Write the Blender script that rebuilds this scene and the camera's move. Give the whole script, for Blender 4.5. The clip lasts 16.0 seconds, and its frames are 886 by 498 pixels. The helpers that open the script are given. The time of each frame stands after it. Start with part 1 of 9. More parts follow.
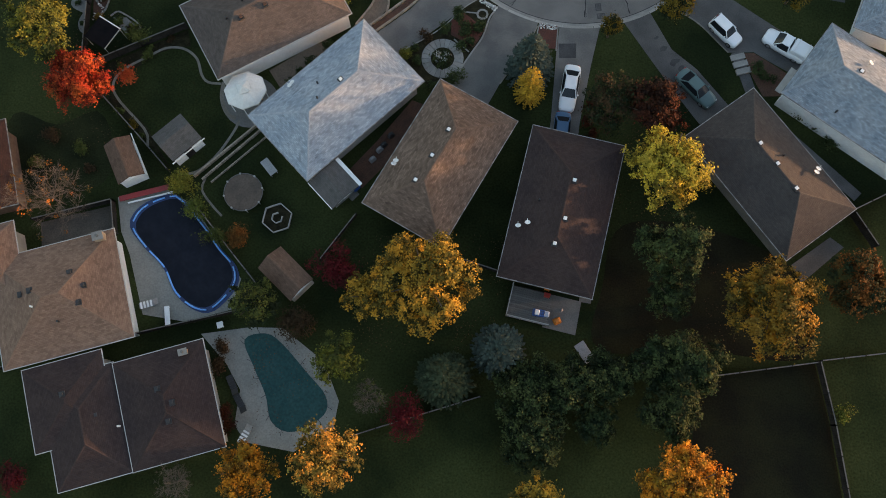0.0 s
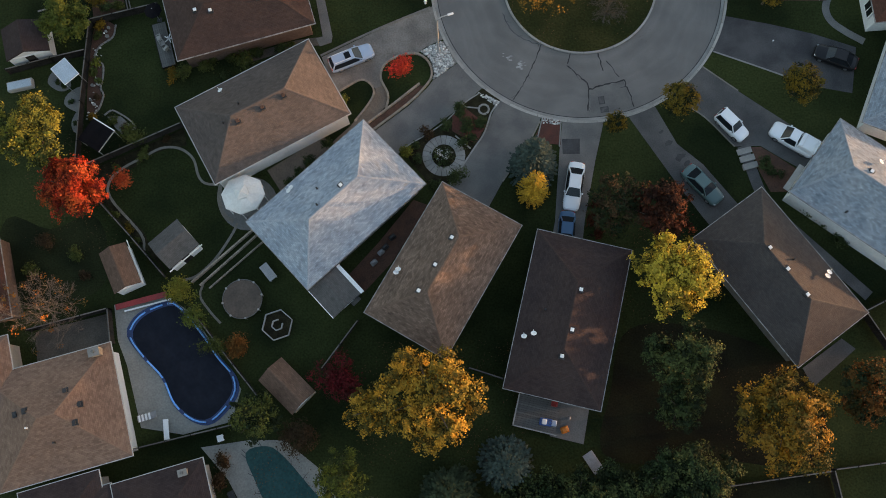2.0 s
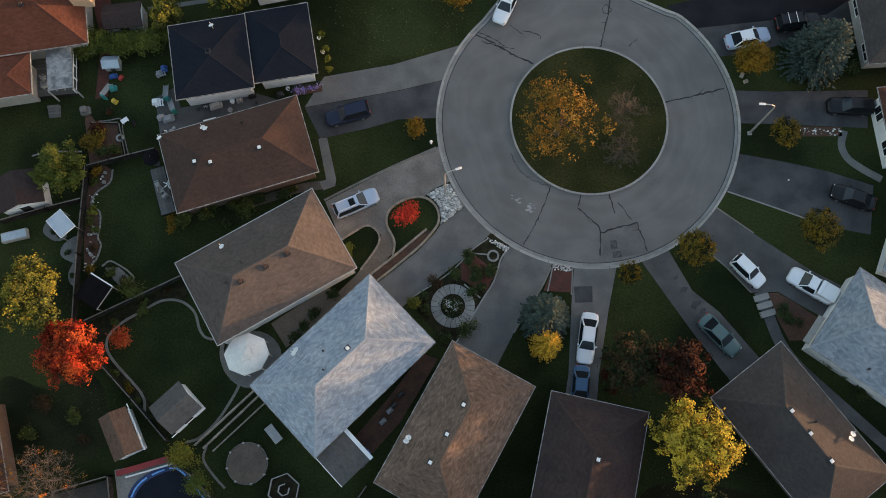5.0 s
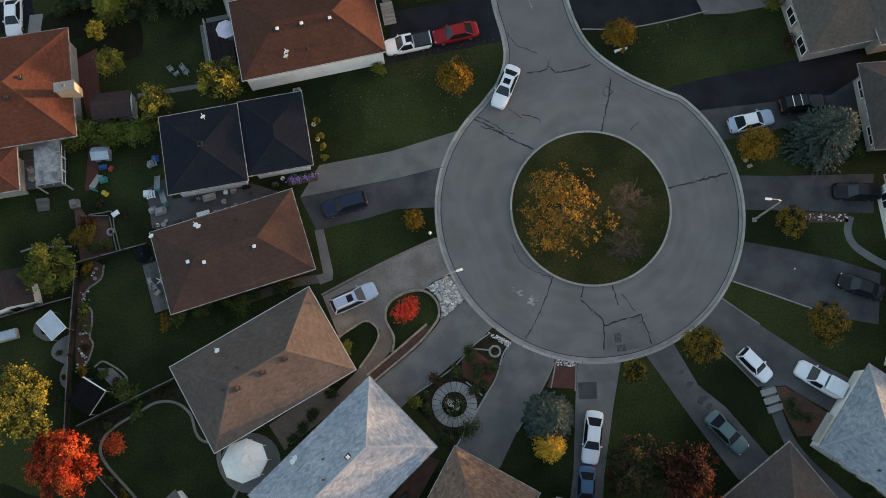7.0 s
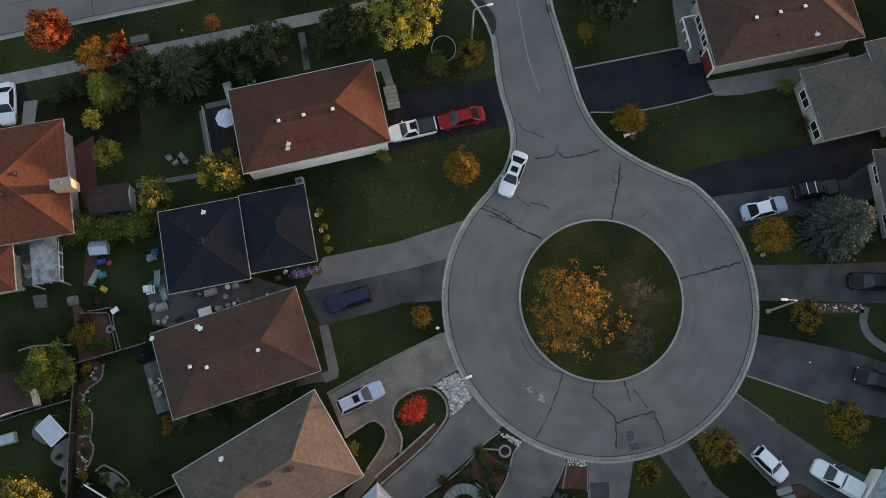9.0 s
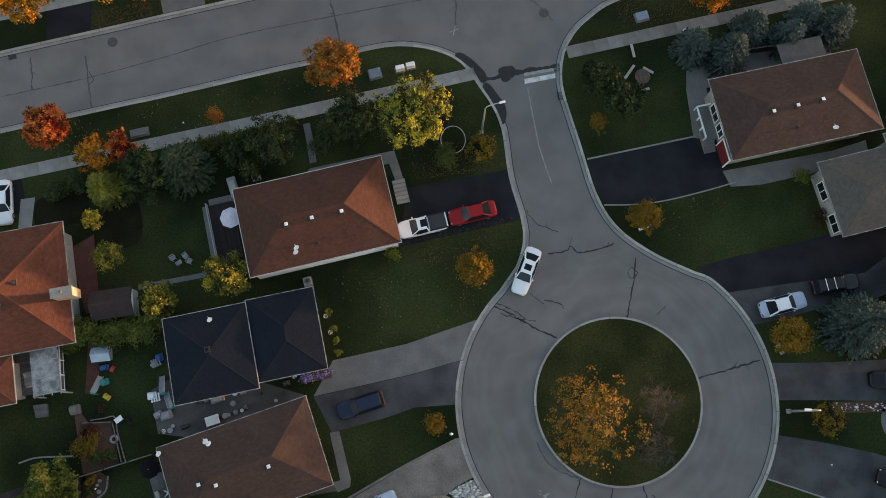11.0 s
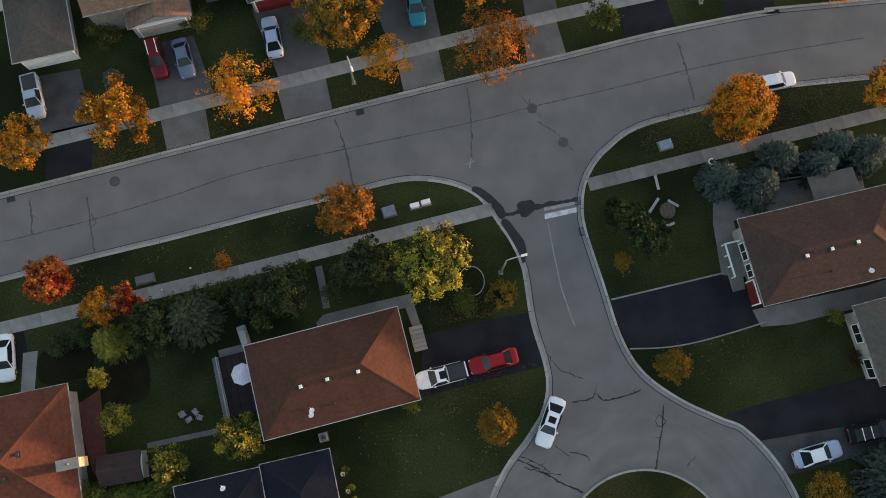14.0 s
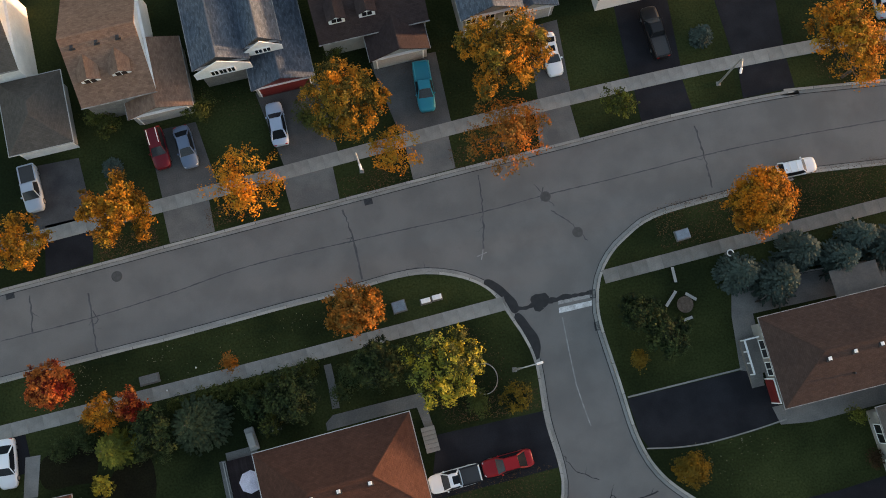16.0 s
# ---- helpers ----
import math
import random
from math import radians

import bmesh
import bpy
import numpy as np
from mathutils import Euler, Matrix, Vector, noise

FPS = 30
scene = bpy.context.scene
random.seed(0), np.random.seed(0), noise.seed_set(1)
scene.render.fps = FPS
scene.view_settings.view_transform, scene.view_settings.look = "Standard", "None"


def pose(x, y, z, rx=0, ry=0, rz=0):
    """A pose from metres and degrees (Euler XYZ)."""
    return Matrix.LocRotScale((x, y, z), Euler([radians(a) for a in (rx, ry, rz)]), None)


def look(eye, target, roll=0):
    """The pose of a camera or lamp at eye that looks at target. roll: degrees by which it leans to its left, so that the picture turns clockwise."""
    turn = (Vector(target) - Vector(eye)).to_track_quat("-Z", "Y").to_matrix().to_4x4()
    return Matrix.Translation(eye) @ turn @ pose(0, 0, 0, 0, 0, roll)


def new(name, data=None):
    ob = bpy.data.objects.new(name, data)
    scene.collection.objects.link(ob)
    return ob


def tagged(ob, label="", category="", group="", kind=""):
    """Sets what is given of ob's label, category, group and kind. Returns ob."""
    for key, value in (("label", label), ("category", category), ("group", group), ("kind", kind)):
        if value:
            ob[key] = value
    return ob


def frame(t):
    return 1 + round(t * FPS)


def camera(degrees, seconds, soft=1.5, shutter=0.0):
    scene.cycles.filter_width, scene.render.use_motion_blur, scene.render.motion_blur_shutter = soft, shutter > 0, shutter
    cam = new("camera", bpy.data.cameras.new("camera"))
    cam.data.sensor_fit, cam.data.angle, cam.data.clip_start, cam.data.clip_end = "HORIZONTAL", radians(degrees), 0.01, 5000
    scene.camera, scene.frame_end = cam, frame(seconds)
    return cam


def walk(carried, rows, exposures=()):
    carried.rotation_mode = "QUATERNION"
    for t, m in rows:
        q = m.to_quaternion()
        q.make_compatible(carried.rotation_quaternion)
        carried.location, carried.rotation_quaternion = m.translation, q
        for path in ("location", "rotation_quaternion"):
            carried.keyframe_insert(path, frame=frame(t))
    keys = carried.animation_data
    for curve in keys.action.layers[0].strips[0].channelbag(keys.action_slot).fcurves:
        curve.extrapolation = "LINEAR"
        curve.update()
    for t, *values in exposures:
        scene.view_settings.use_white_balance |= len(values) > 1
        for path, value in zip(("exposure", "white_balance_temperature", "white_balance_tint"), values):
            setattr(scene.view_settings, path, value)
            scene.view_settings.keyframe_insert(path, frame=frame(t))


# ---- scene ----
cam = camera(55.6, 16.0, soft=0.95)
PATH = [
    (0, (-0.134, 1.319, 79.696), (-0.157, 1.747, 77.743), -3.5),
    (0.5, (-0.269, 3.786, 79.787), (-0.29, 4.216, 77.834), -3.5),
    (1, (-0.354, 6.261, 79.909), (-0.378, 6.689, 77.955), -4.0),
    (1.5, (-0.457, 8.79, 80.049), (-0.479, 9.217, 78.095), -3.7),
    (2, (-0.613, 11.326, 80.196), (-0.629, 11.76, 78.243), -3.3),
    (2.5, (-0.794, 13.812, 80.348), (-0.807, 14.246, 78.396), -3.0),
    (3, (-1.02, 16.26, 80.487), (-1.035, 16.697, 78.535), -3.3),
    (3.5, (-1.214, 18.627, 80.625), (-1.224, 19.067, 78.674), -3.0),
    (4, (-1.385, 20.988, 80.749), (-1.395, 21.432, 78.798), -3.1),
    (4.2, (-1.441, 21.963, 80.784), (-1.45, 22.409, 78.834), -2.9),
    (6.3, (-1.744, 32.514, 81.347), (-1.743, 32.95, 79.395), -2.3),
    (6.5, (-1.778, 33.513, 81.367), (-1.776, 33.947, 79.414), -2.0),
    (7, (-1.885, 36.012, 81.422), (-1.873, 36.441, 79.469), -1.1),
    (7.5, (-1.996, 38.529, 81.51), (-1.98, 38.951, 79.555), -0.9),
    (8, (-2.121, 41.1, 81.583), (-2.105, 41.52, 79.628), -0.8),
    (8.5, (-2.276, 43.696, 81.665), (-2.26, 44.112, 79.709), -0.9),
    (9, (-2.442, 46.353, 81.702), (-2.422, 46.761, 79.744), -0.4),
    (9.2, (-2.559, 47.416, 81.709), (-2.537, 47.83, 79.752), -0.3),
    (11.3, (-4.281, 58.552, 81.69), (-4.234, 58.944, 79.729), 2.9),
    (11.5, (-4.396, 59.634, 81.681), (-4.351, 60.024, 79.72), 2.6),
    (12, (-4.556, 62.367, 81.629), (-4.505, 62.754, 79.667), 3.5),
    (12.5, (-4.65, 65.068, 81.587), (-4.598, 65.449, 79.625), 3.3),
    (13, (-4.699, 67.706, 81.55), (-4.648, 68.079, 79.585), 3.3),
    (13.5, (-4.7, 70.312, 81.499), (-4.653, 70.681, 79.534), 2.7),
    (14, (-4.687, 72.943, 81.445), (-4.643, 73.309, 79.48), 2.1),
    (14.5, (-4.67, 75.663, 81.364), (-4.627, 76.024, 79.397), 1.8),
    (15, (-4.715, 78.464, 81.3), (-4.675, 78.814, 79.331), 1.5),
    (15.5, (-4.857, 81.348, 81.242), (-4.82, 81.685, 79.27), 1.3),
    (16, (-5.061, 84.281, 81.188), (-5.015, 84.604, 79.215), 3.0),
]
walk(cam, [(t, look(eye, target, roll)) for t, eye, target, roll in PATH], [(0, 2.95, 6430, 13), (7.5, 2.95, 6470, 13), (16, 2.95, 6580, 14)])

# ---- light ----
SUN_FROM = Vector((math.cos(radians(6)) * math.cos(radians(1.6)), math.sin(radians(6)) * math.cos(radians(1.6)), math.sin(radians(1.6))))
world = bpy.data.worlds.new("world")
scene.world = world
world.use_nodes = True
wn = world.node_tree.nodes
sky = wn.new("ShaderNodeTexSky")
sky.sky_type, sky.sun_disc = "NISHITA", False
sky.sun_elevation, sky.sun_rotation = radians(1.6), radians(90 - 6)
sky.air_density, sky.dust_density, sky.ozone_density = 1.0, 1.4, 1.12
world.node_tree.links.new(sky.outputs["Color"], wn["Background"].inputs["Color"])
wn["Background"].inputs["Strength"].default_value = 0.15
sun_data = bpy.data.lights.new("sun", "SUN")
sun_data.energy, sun_data.angle, sun_data.color = 1.25, radians(1.5), (1.0, 0.6, 0.32)
sun = new("sun", sun_data)
sun.matrix_world = look(SUN_FROM * 300, (0, 0, 0))


# ---- helpers of this place ----
def mesh_of(name, verts, faces):
    me = bpy.data.meshes.new(name)
    me.from_pydata([tuple(v) for v in verts], [], [tuple(f) for f in faces])
    me.update()
    return me


def part(name, data, material, parent=None, label="", m=None):
    """One mesh object under a thing or a part. data: a bmesh or a mesh."""
    if isinstance(data, bmesh.types.BMesh):
        me = bpy.data.meshes.new(name)
        data.normal_update()
        data.to_mesh(me)
        data.free()
    else:
        me = data
    if material and not me.materials:
        me.materials.append(material)
    ob = new(name, me)
    if parent:
        ob.parent = parent
    if m is not None:
        ob.matrix_basis = m
    if label:
        tagged(ob, label)
    return ob


def thing(name, m, label, category, group=""):
    ob = new(name)
    ob.empty_display_size = 0.3
    ob.matrix_basis = m
    return tagged(ob, label, category, group)


def boxes(*items, bevel=0.0):
    """A bmesh of boxes: (x0, y0, z0, x1, y1, z1) each."""
    bm = bmesh.new()
    for x0, y0, z0, x1, y1, z1 in items:
        made = bmesh.ops.create_cube(bm, size=1.0)
        for v in made["verts"]:
            v.co = Vector(((x0 + x1) / 2 + v.co.x * (x1 - x0), (y0 + y1) / 2 + v.co.y * (y1 - y0), (z0 + z1) / 2 + v.co.z * (z1 - z0)))
    if bevel:
        bmesh.ops.bevel(bm, geom=bm.edges[:], offset=bevel, segments=1, affect="EDGES")
    return bm


def tube(points, radius, sides=8, closed=False):
    """A round bar along points."""
    bm = bmesh.new()
    pts = [Vector(p) for p in points]
    rings = []
    n = len(pts)
    for i, p in enumerate(pts):
        a = pts[(i - 1) % n] if (closed or i) else p
        b = pts[(i + 1) % n] if (closed or i < n - 1) else p
        d = (b - a).normalized()
        s = d.orthogonal().normalized() if abs(d.z) > 0.99 else d.cross(Vector((0, 0, 1))).normalized()
        k = s.cross(d)
        r = radius[i] if isinstance(radius, (list, tuple)) else radius
        rings.append([bm.verts.new(p + (s * math.cos(6.28318 * j / sides) + k * math.sin(6.28318 * j / sides)) * r) for j in range(sides)])
    for i in range(n if closed else n - 1):
        q, w = rings[i], rings[(i + 1) % n]
        for j in range(sides):
            bm.faces.new((q[j], q[(j + 1) % sides], w[(j + 1) % sides], w[j]))
    if not closed:
        bm.faces.new(rings[0]), bm.faces.new(rings[-1][::-1])
    bmesh.ops.recalc_face_normals(bm, faces=bm.faces[:])
    return bm


def smooth_line(points, step=1.0, closed=False):
    """A Catmull-Rom line through the points."""
    pts = [np.array(p, float) for p in points]
    n, out = len(pts), []
    for i in range(n if closed else n - 1):
        p0 = pts[(i - 1) % n] if (closed or i) else 2 * pts[0] - pts[1]
        p1, p2 = pts[i], pts[(i + 1) % n]
        p3 = pts[(i + 2) % n] if (closed or i + 2 < n) else 2 * pts[-1] - pts[-2]
        k = max(2, int(np.linalg.norm(p2 - p1) / step))
        for j in range(k):
            s = j / k
            out.append(0.5 * (2 * p1 + (p2 - p0) * s + (2 * p0 - 5 * p1 + 4 * p2 - p3) * s * s + (3 * p1 - p0 - 3 * p2 + p3) * s ** 3))
    if not closed:
        out.append(pts[-1])
    return [(float(p[0]), float(p[1])) for p in out]


def ribbon(points, width, z0, z1, closed=False):
    """A strip with thickness along a line in the plan."""
    P = np.array(points, float)
    n = len(P)
    if closed:
        d = np.roll(P, -1, 0) - np.roll(P, 1, 0)
    else:
        d = np.gradient(P, axis=0)
    d /= np.linalg.norm(d, axis=1)[:, None] + 1e-9
    s = np.c_[-d[:, 1], d[:, 0]] * width / 2
    A, B = P + s, P - s
    V = [(*a, z0) for a in A] + [(*b, z0) for b in B] + [(*a, z1) for a in A] + [(*b, z1) for b in B]
    F = []
    for i in range(n if closed else n - 1):
        j = (i + 1) % n
        F += [(2 * n + i, 3 * n + i, 3 * n + j, 2 * n + j), (i, 2 * n + i, 2 * n + j, j), (n + i, n + j, 3 * n + j, 3 * n + i)]
    if not closed:
        F += [(0, n, 3 * n, 2 * n), (n - 1, 3 * n - 1, 4 * n - 1, 2 * n - 1)]
    me = mesh_of("strip", V, F)
    bm = bmesh.new()
    bm.from_mesh(me)
    bmesh.ops.recalc_face_normals(bm, faces=bm.faces[:])
    return bm


def slab(points, z0, z1):
    """A flat piece with this outline in the plan."""
    bm = bmesh.new()
    low = [bm.verts.new((x, y, z0)) for x, y in points]
    high = [bm.verts.new((x, y, z1)) for x, y in points]
    n = len(low)
    bm.faces.new(high)
    for i in range(n):
        bm.faces.new((low[i], low[(i + 1) % n], high[(i + 1) % n], high[i]))
    bmesh.ops.recalc_face_normals(bm, faces=bm.faces[:])
    bmesh.ops.triangulate(bm, faces=[f for f in bm.faces if len(f.verts) > 4])
    return bm


# ---- materials ----
def material(name, colour, other=None, scale=0.5, fine=12.0, amount=0.25, rough=0.85, metal=0.0, bump=0.0, wobble=0.08, islands=0.0, speckle=None, gloss=0.5):
    """A surface: two colours in large patches, fine grain, a little change from object to object."""
    m = bpy.data.materials.new(name)
    m.use_nodes = True
    N, L = m.node_tree.nodes, m.node_tree.links
    bsdf = N["Principled BSDF"]
    bsdf.inputs["Roughness"].default_value, bsdf.inputs["Metallic"].default_value = rough, metal
    bsdf.inputs["Specular IOR Level"].default_value = gloss
    co = N.new("ShaderNodeTexCoord")
    big = N.new("ShaderNodeTexNoise")
    big.inputs["Scale"].default_value, big.inputs["Detail"].default_value = scale, 6.0
    L.new(co.outputs["Object"], big.inputs["Vector"])
    ramp = N.new("ShaderNodeMapRange")
    ramp.inputs["From Min"].default_value, ramp.inputs["From Max"].default_value = 0.38, 0.62
    L.new(big.outputs["Fac"], ramp.inputs["Value"])
    mix = N.new("ShaderNodeMix")
    mix.data_type = "RGBA"
    mix.inputs["A"].default_value, mix.inputs["B"].default_value = (*colour, 1), (*(other or colour), 1)
    L.new(ramp.outputs["Result"], mix.inputs["Factor"])
    small = N.new("ShaderNodeTexNoise")
    small.inputs["Scale"].default_value, small.inputs["Detail"].default_value = fine, 5.0
    L.new(co.outputs["Object"], small.inputs["Vector"])
    val = N.new("ShaderNodeMath")
    val.operation = "MULTIPLY_ADD"
    val.inputs[1].default_value, val.inputs[2].default_value = amount * 4, 1 - amount * 2
    L.new(small.outputs["Fac"], val.inputs[0])
    info = N.new("ShaderNodeObjectInfo")
    per = N.new("ShaderNodeMath")
    per.operation = "MULTIPLY_ADD"
    per.inputs[1].default_value, per.inputs[2].default_value = wobble * 2, 1 - wobble
    L.new(info.outputs["Random"], per.inputs[0])
    both = N.new("ShaderNodeMath")
    both.operation = "MULTIPLY"
    L.new(val.outputs[0], both.inputs[0]), L.new(per.outputs[0], both.inputs[1])
    last = both
    if islands:
        geo = N.new("ShaderNodeNewGeometry")
        isl = N.new("ShaderNodeMath")
        isl.operation = "MULTIPLY_ADD"
        isl.inputs[1].default_value, isl.inputs[2].default_value = islands * 2, 1 - islands
        L.new(geo.outputs["Random Per Island"], isl.inputs[0])
        last = N.new("ShaderNodeMath")
        last.operation = "MULTIPLY"
        L.new(both.outputs[0], last.inputs[0]), L.new(isl.outputs[0], last.inputs[1])
    out = N.new("ShaderNodeVectorMath")
    out.operation = "SCALE"
    L.new(mix.outputs["Result"], out.inputs[0]), L.new(last.outputs[0], out.inputs["Scale"])
    L.new(out.outputs[0], bsdf.inputs["Base Color"])
    if bump:
        b = N.new("ShaderNodeBump")
        b.inputs["Strength"].default_value, b.inputs["Distance"].default_value = bump, 0.03
        L.new(small.outputs["Fac"], b.inputs["Height"]), L.new(b.outputs["Normal"], bsdf.inputs["Normal"])
    return m


def shingles(name, colour, other, streak=0.35, patch=0.35):
    """Asphalt shingles in courses, by the roof's own running metres."""
    m = material(name, colour, other, scale=patch, fine=3.0, amount=0.12, rough=0.9, bump=0.1, wobble=0.0, gloss=0.08)
    N, L = m.node_tree.nodes, m.node_tree.links
    bsdf = N["Principled BSDF"]
    old = bsdf.inputs["Base Color"].links[0].from_socket
    uv = N.new("ShaderNodeUVMap")
    br = N.new("ShaderNodeTexBrick")
    br.inputs["Scale"].default_value = 1.0
    br.inputs["Brick Width"].default_value, br.inputs["Row Height"].default_value = 0.33, 0.15
    br.inputs["Mortar Size"].default_value, br.inputs["Mortar Smooth"].default_value = 0.012, 0.3
    br.inputs["Color1"].default_value, br.inputs["Color2"].default_value = (1 + streak, 1 + streak, 1 + streak, 1), (1 - streak, 1 - streak, 1 - streak, 1)
    br.inputs["Mortar"].default_value = (0.78, 0.78, 0.78, 1)
    L.new(uv.outputs["UV"], br.inputs["Vector"])
    tabs = N.new("ShaderNodeTexNoise")
    tabs.inputs["Scale"].default_value, tabs.inputs["Detail"].default_value = 1.0, 3.0
    mp = N.new("ShaderNodeMapping")
    mp.inputs["Scale"].default_value = (1.1, 3.2, 1.0)
    L.new(uv.outputs["UV"], mp.inputs["Vector"]), L.new(mp.outputs["Vector"], tabs.inputs["Vector"])
    k = N.new("ShaderNodeMath")
    k.operation = "MULTIPLY_ADD"
    k.inputs[1].default_value, k.inputs[2].default_value = streak * 3.0, 1 - streak * 1.5
    L.new(tabs.outputs["Fac"], k.inputs[0])
    one = N.new("ShaderNodeVectorMath")
    one.operation = "MULTIPLY"
    L.new(old, one.inputs[0]), L.new(br.outputs["Color"], one.inputs[1])
    two = N.new("ShaderNodeVectorMath")
    two.operation = "SCALE"
    L.new(one.outputs[0], two.inputs[0]), L.new(k.outputs[0], two.inputs["Scale"])
    L.new(two.outputs[0], bsdf.inputs["Base Color"])
    bump = N.new("ShaderNodeBump")
    bump.inputs["Strength"].default_value, bump.inputs["Distance"].default_value = 0.5, 0.02
    L.new(br.outputs["Fac"], bump.inputs["Height"])
    bump.invert = True
    L.new(bump.outputs["Normal"], bsdf.inputs["Normal"])
    return m


def foliage(name, colours, share=0.5, patch=0.5):
    """Leaves: two colours in patches through the crown, each leaf a little different."""
    m = material(name, colours[0], colours[1], scale=patch, fine=1.4, amount=0.34, rough=0.75, wobble=0.12, islands=0.2, gloss=0.1)
    bsdf = m.node_tree.nodes["Principled BSDF"]
    bsdf.inputs["Subsurface Weight"].default_value = 0.0
    return m


GRASS = material("grass", (0.0105, 0.0165, 0.0058), (0.034, 0.043, 0.0142), scale=0.1, fine=5.0, amount=0.42, rough=0.95, bump=0.6, gloss=0.1)
ISLAND_GRASS = material("island_grass", (0.021, 0.026, 0.0085), (0.046, 0.044, 0.0145), scale=0.22, fine=5.0, amount=0.42, rough=0.95, bump=0.6, gloss=0.1)
ASPHALT = material("asphalt", (0.162, 0.155, 0.15), (0.194, 0.185, 0.178), scale=0.3, fine=14.0, amount=0.13, rough=0.9, bump=0.15, gloss=0.3)


def tyre_wear(m, cx, cy, reach, depth):
    """Pale and dark bands worn by turning wheels round the circle, fading out past its kerb."""
    N, L = m.node_tree.nodes, m.node_tree.links
    bsdf = N["Principled BSDF"]
    old = bsdf.inputs["Base Color"].links[0].from_socket
    place = N.new("ShaderNodeNewGeometry")
    far = N.new("ShaderNodeVectorMath")
    far.operation = "DISTANCE"
    far.inputs[1].default_value = (cx, cy, 0)
    L.new(place.outputs["Position"], far.inputs[0])
    bent = N.new("ShaderNodeTexNoise")
    bent.inputs["Scale"].default_value, bent.inputs["Detail"].default_value = 0.09, 3.0
    L.new(place.outputs["Position"], bent.inputs["Vector"])
    run = N.new("ShaderNodeMath")
    run.operation = "MULTIPLY_ADD"
    run.inputs[1].default_value = 7.0
    L.new(bent.outputs["Fac"], run.inputs[0]), L.new(far.outputs["Value"], run.inputs[2])
    band = N.new("ShaderNodeTexNoise")
    band.noise_dimensions = "1D"
    band.inputs["Scale"].default_value, band.inputs["Detail"].default_value = 1.1, 4.0
    L.new(run.outputs[0], band.inputs["W"])
    fade = N.new("ShaderNodeMapRange")
    fade.inputs["From Min"].default_value, fade.inputs["From Max"].default_value = reach, reach + 3.0
    fade.inputs["To Min"].default_value, fade.inputs["To Max"].default_value = depth, 0.0
    L.new(far.outputs["Value"], fade.inputs["Value"])
    off = N.new("ShaderNodeMath")
    off.operation = "SUBTRACT"
    off.inputs[1].default_value = 0.5
    L.new(band.outputs["Fac"], off.inputs[0])
    k = N.new("ShaderNodeMath")
    k.operation = "MULTIPLY_ADD"
    k.inputs[2].default_value = 1.0
    L.new(off.outputs[0], k.inputs[0]), L.new(fade.outputs["Result"], k.inputs[1])
    out = N.new("ShaderNodeVectorMath")
    out.operation = "SCALE"
    L.new(old, out.inputs[0]), L.new(k.outputs[0], out.inputs["Scale"])
    L.new(out.outputs[0], bsdf.inputs["Base Color"])


tyre_wear(ASPHALT, 13.5, 57.4, 14.5, 0.24)
DRIVE_OLD = material("old_driveway_asphalt", (0.118, 0.114, 0.112), (0.168, 0.16, 0.152), scale=0.4, fine=9.0, amount=0.16, rough=0.9, bump=0.15, gloss=0.3)
DRIVE_DARK = material("dark_driveway_asphalt", (0.014, 0.0145, 0.018), (0.021, 0.0215, 0.026), scale=0.4, fine=9.0, amount=0.2, rough=0.9, bump=0.12, gloss=0.12)
KERB = material("kerb_concrete", (0.3, 0.288, 0.268), (0.37, 0.353, 0.326), scale=0.6, fine=8.0, amount=0.15, rough=0.9, bump=0.1, wobble=0.15)
CONCRETE = material("concrete", (0.23, 0.225, 0.212), (0.29, 0.28, 0.262), scale=0.6, fine=8.0, amount=0.12, rough=0.9, bump=0.1, wobble=0.12)
GUTTER_PAN = material("gutter_concrete", (0.22, 0.215, 0.203), (0.29, 0.282, 0.268), scale=0.7, fine=8.0, amount=0.18, rough=0.9, bump=0.1)
CONCRETE_GREY = material("grey_concrete", (0.13, 0.128, 0.124), (0.17, 0.165, 0.155), scale=0.5, fine=8.0, amount=0.18, rough=0.9, bump=0.1)
TAR = material("tar", (0.010, 0.010, 0.011), (0.017, 0.017, 0.018), scale=2.0, rough=0.6)
PALE_GUTTER = material("white_aluminium_gutter", (0.5, 0.49, 0.48), (0.4, 0.39, 0.38), scale=1.2, rough=0.5)
GUTTER = material("pale_gutter", (0.36, 0.35, 0.34), (0.15, 0.145, 0.14), scale=1.6, rough=0.6)
WHITE = material("white_paint", (0.83, 0.84, 0.85), (0.75, 0.76, 0.77), scale=0.8, fine=6.0, amount=0.08, rough=0.6)
SIDING = material("pale_siding", (0.36, 0.35, 0.33), (0.3, 0.29, 0.275), scale=0.6, fine=5.0, amount=0.1, rough=0.8)
BRICK = material("brown_brick", (0.1, 0.062, 0.046), (0.13, 0.085, 0.065), scale=3.0, fine=14.0, amount=0.25, rough=0.9)
DARK_METAL = material("dark_metal", (0.03, 0.03, 0.032), rough=0.5)
STEEL = material("pale_steel", (0.5, 0.5, 0.5), (0.42, 0.42, 0.42), rough=0.45, metal=0.6)
BARK = material("bark", (0.07, 0.05, 0.038), (0.11, 0.085, 0.065), scale=3.0, fine=10.0, amount=0.3, rough=0.95)
FENCE_CAP = material("pale_fence_cap", (0.12, 0.112, 0.102), (0.165, 0.153, 0.138), scale=1.2, fine=7.0, amount=0.2, rough=0.95, wobble=0.2)
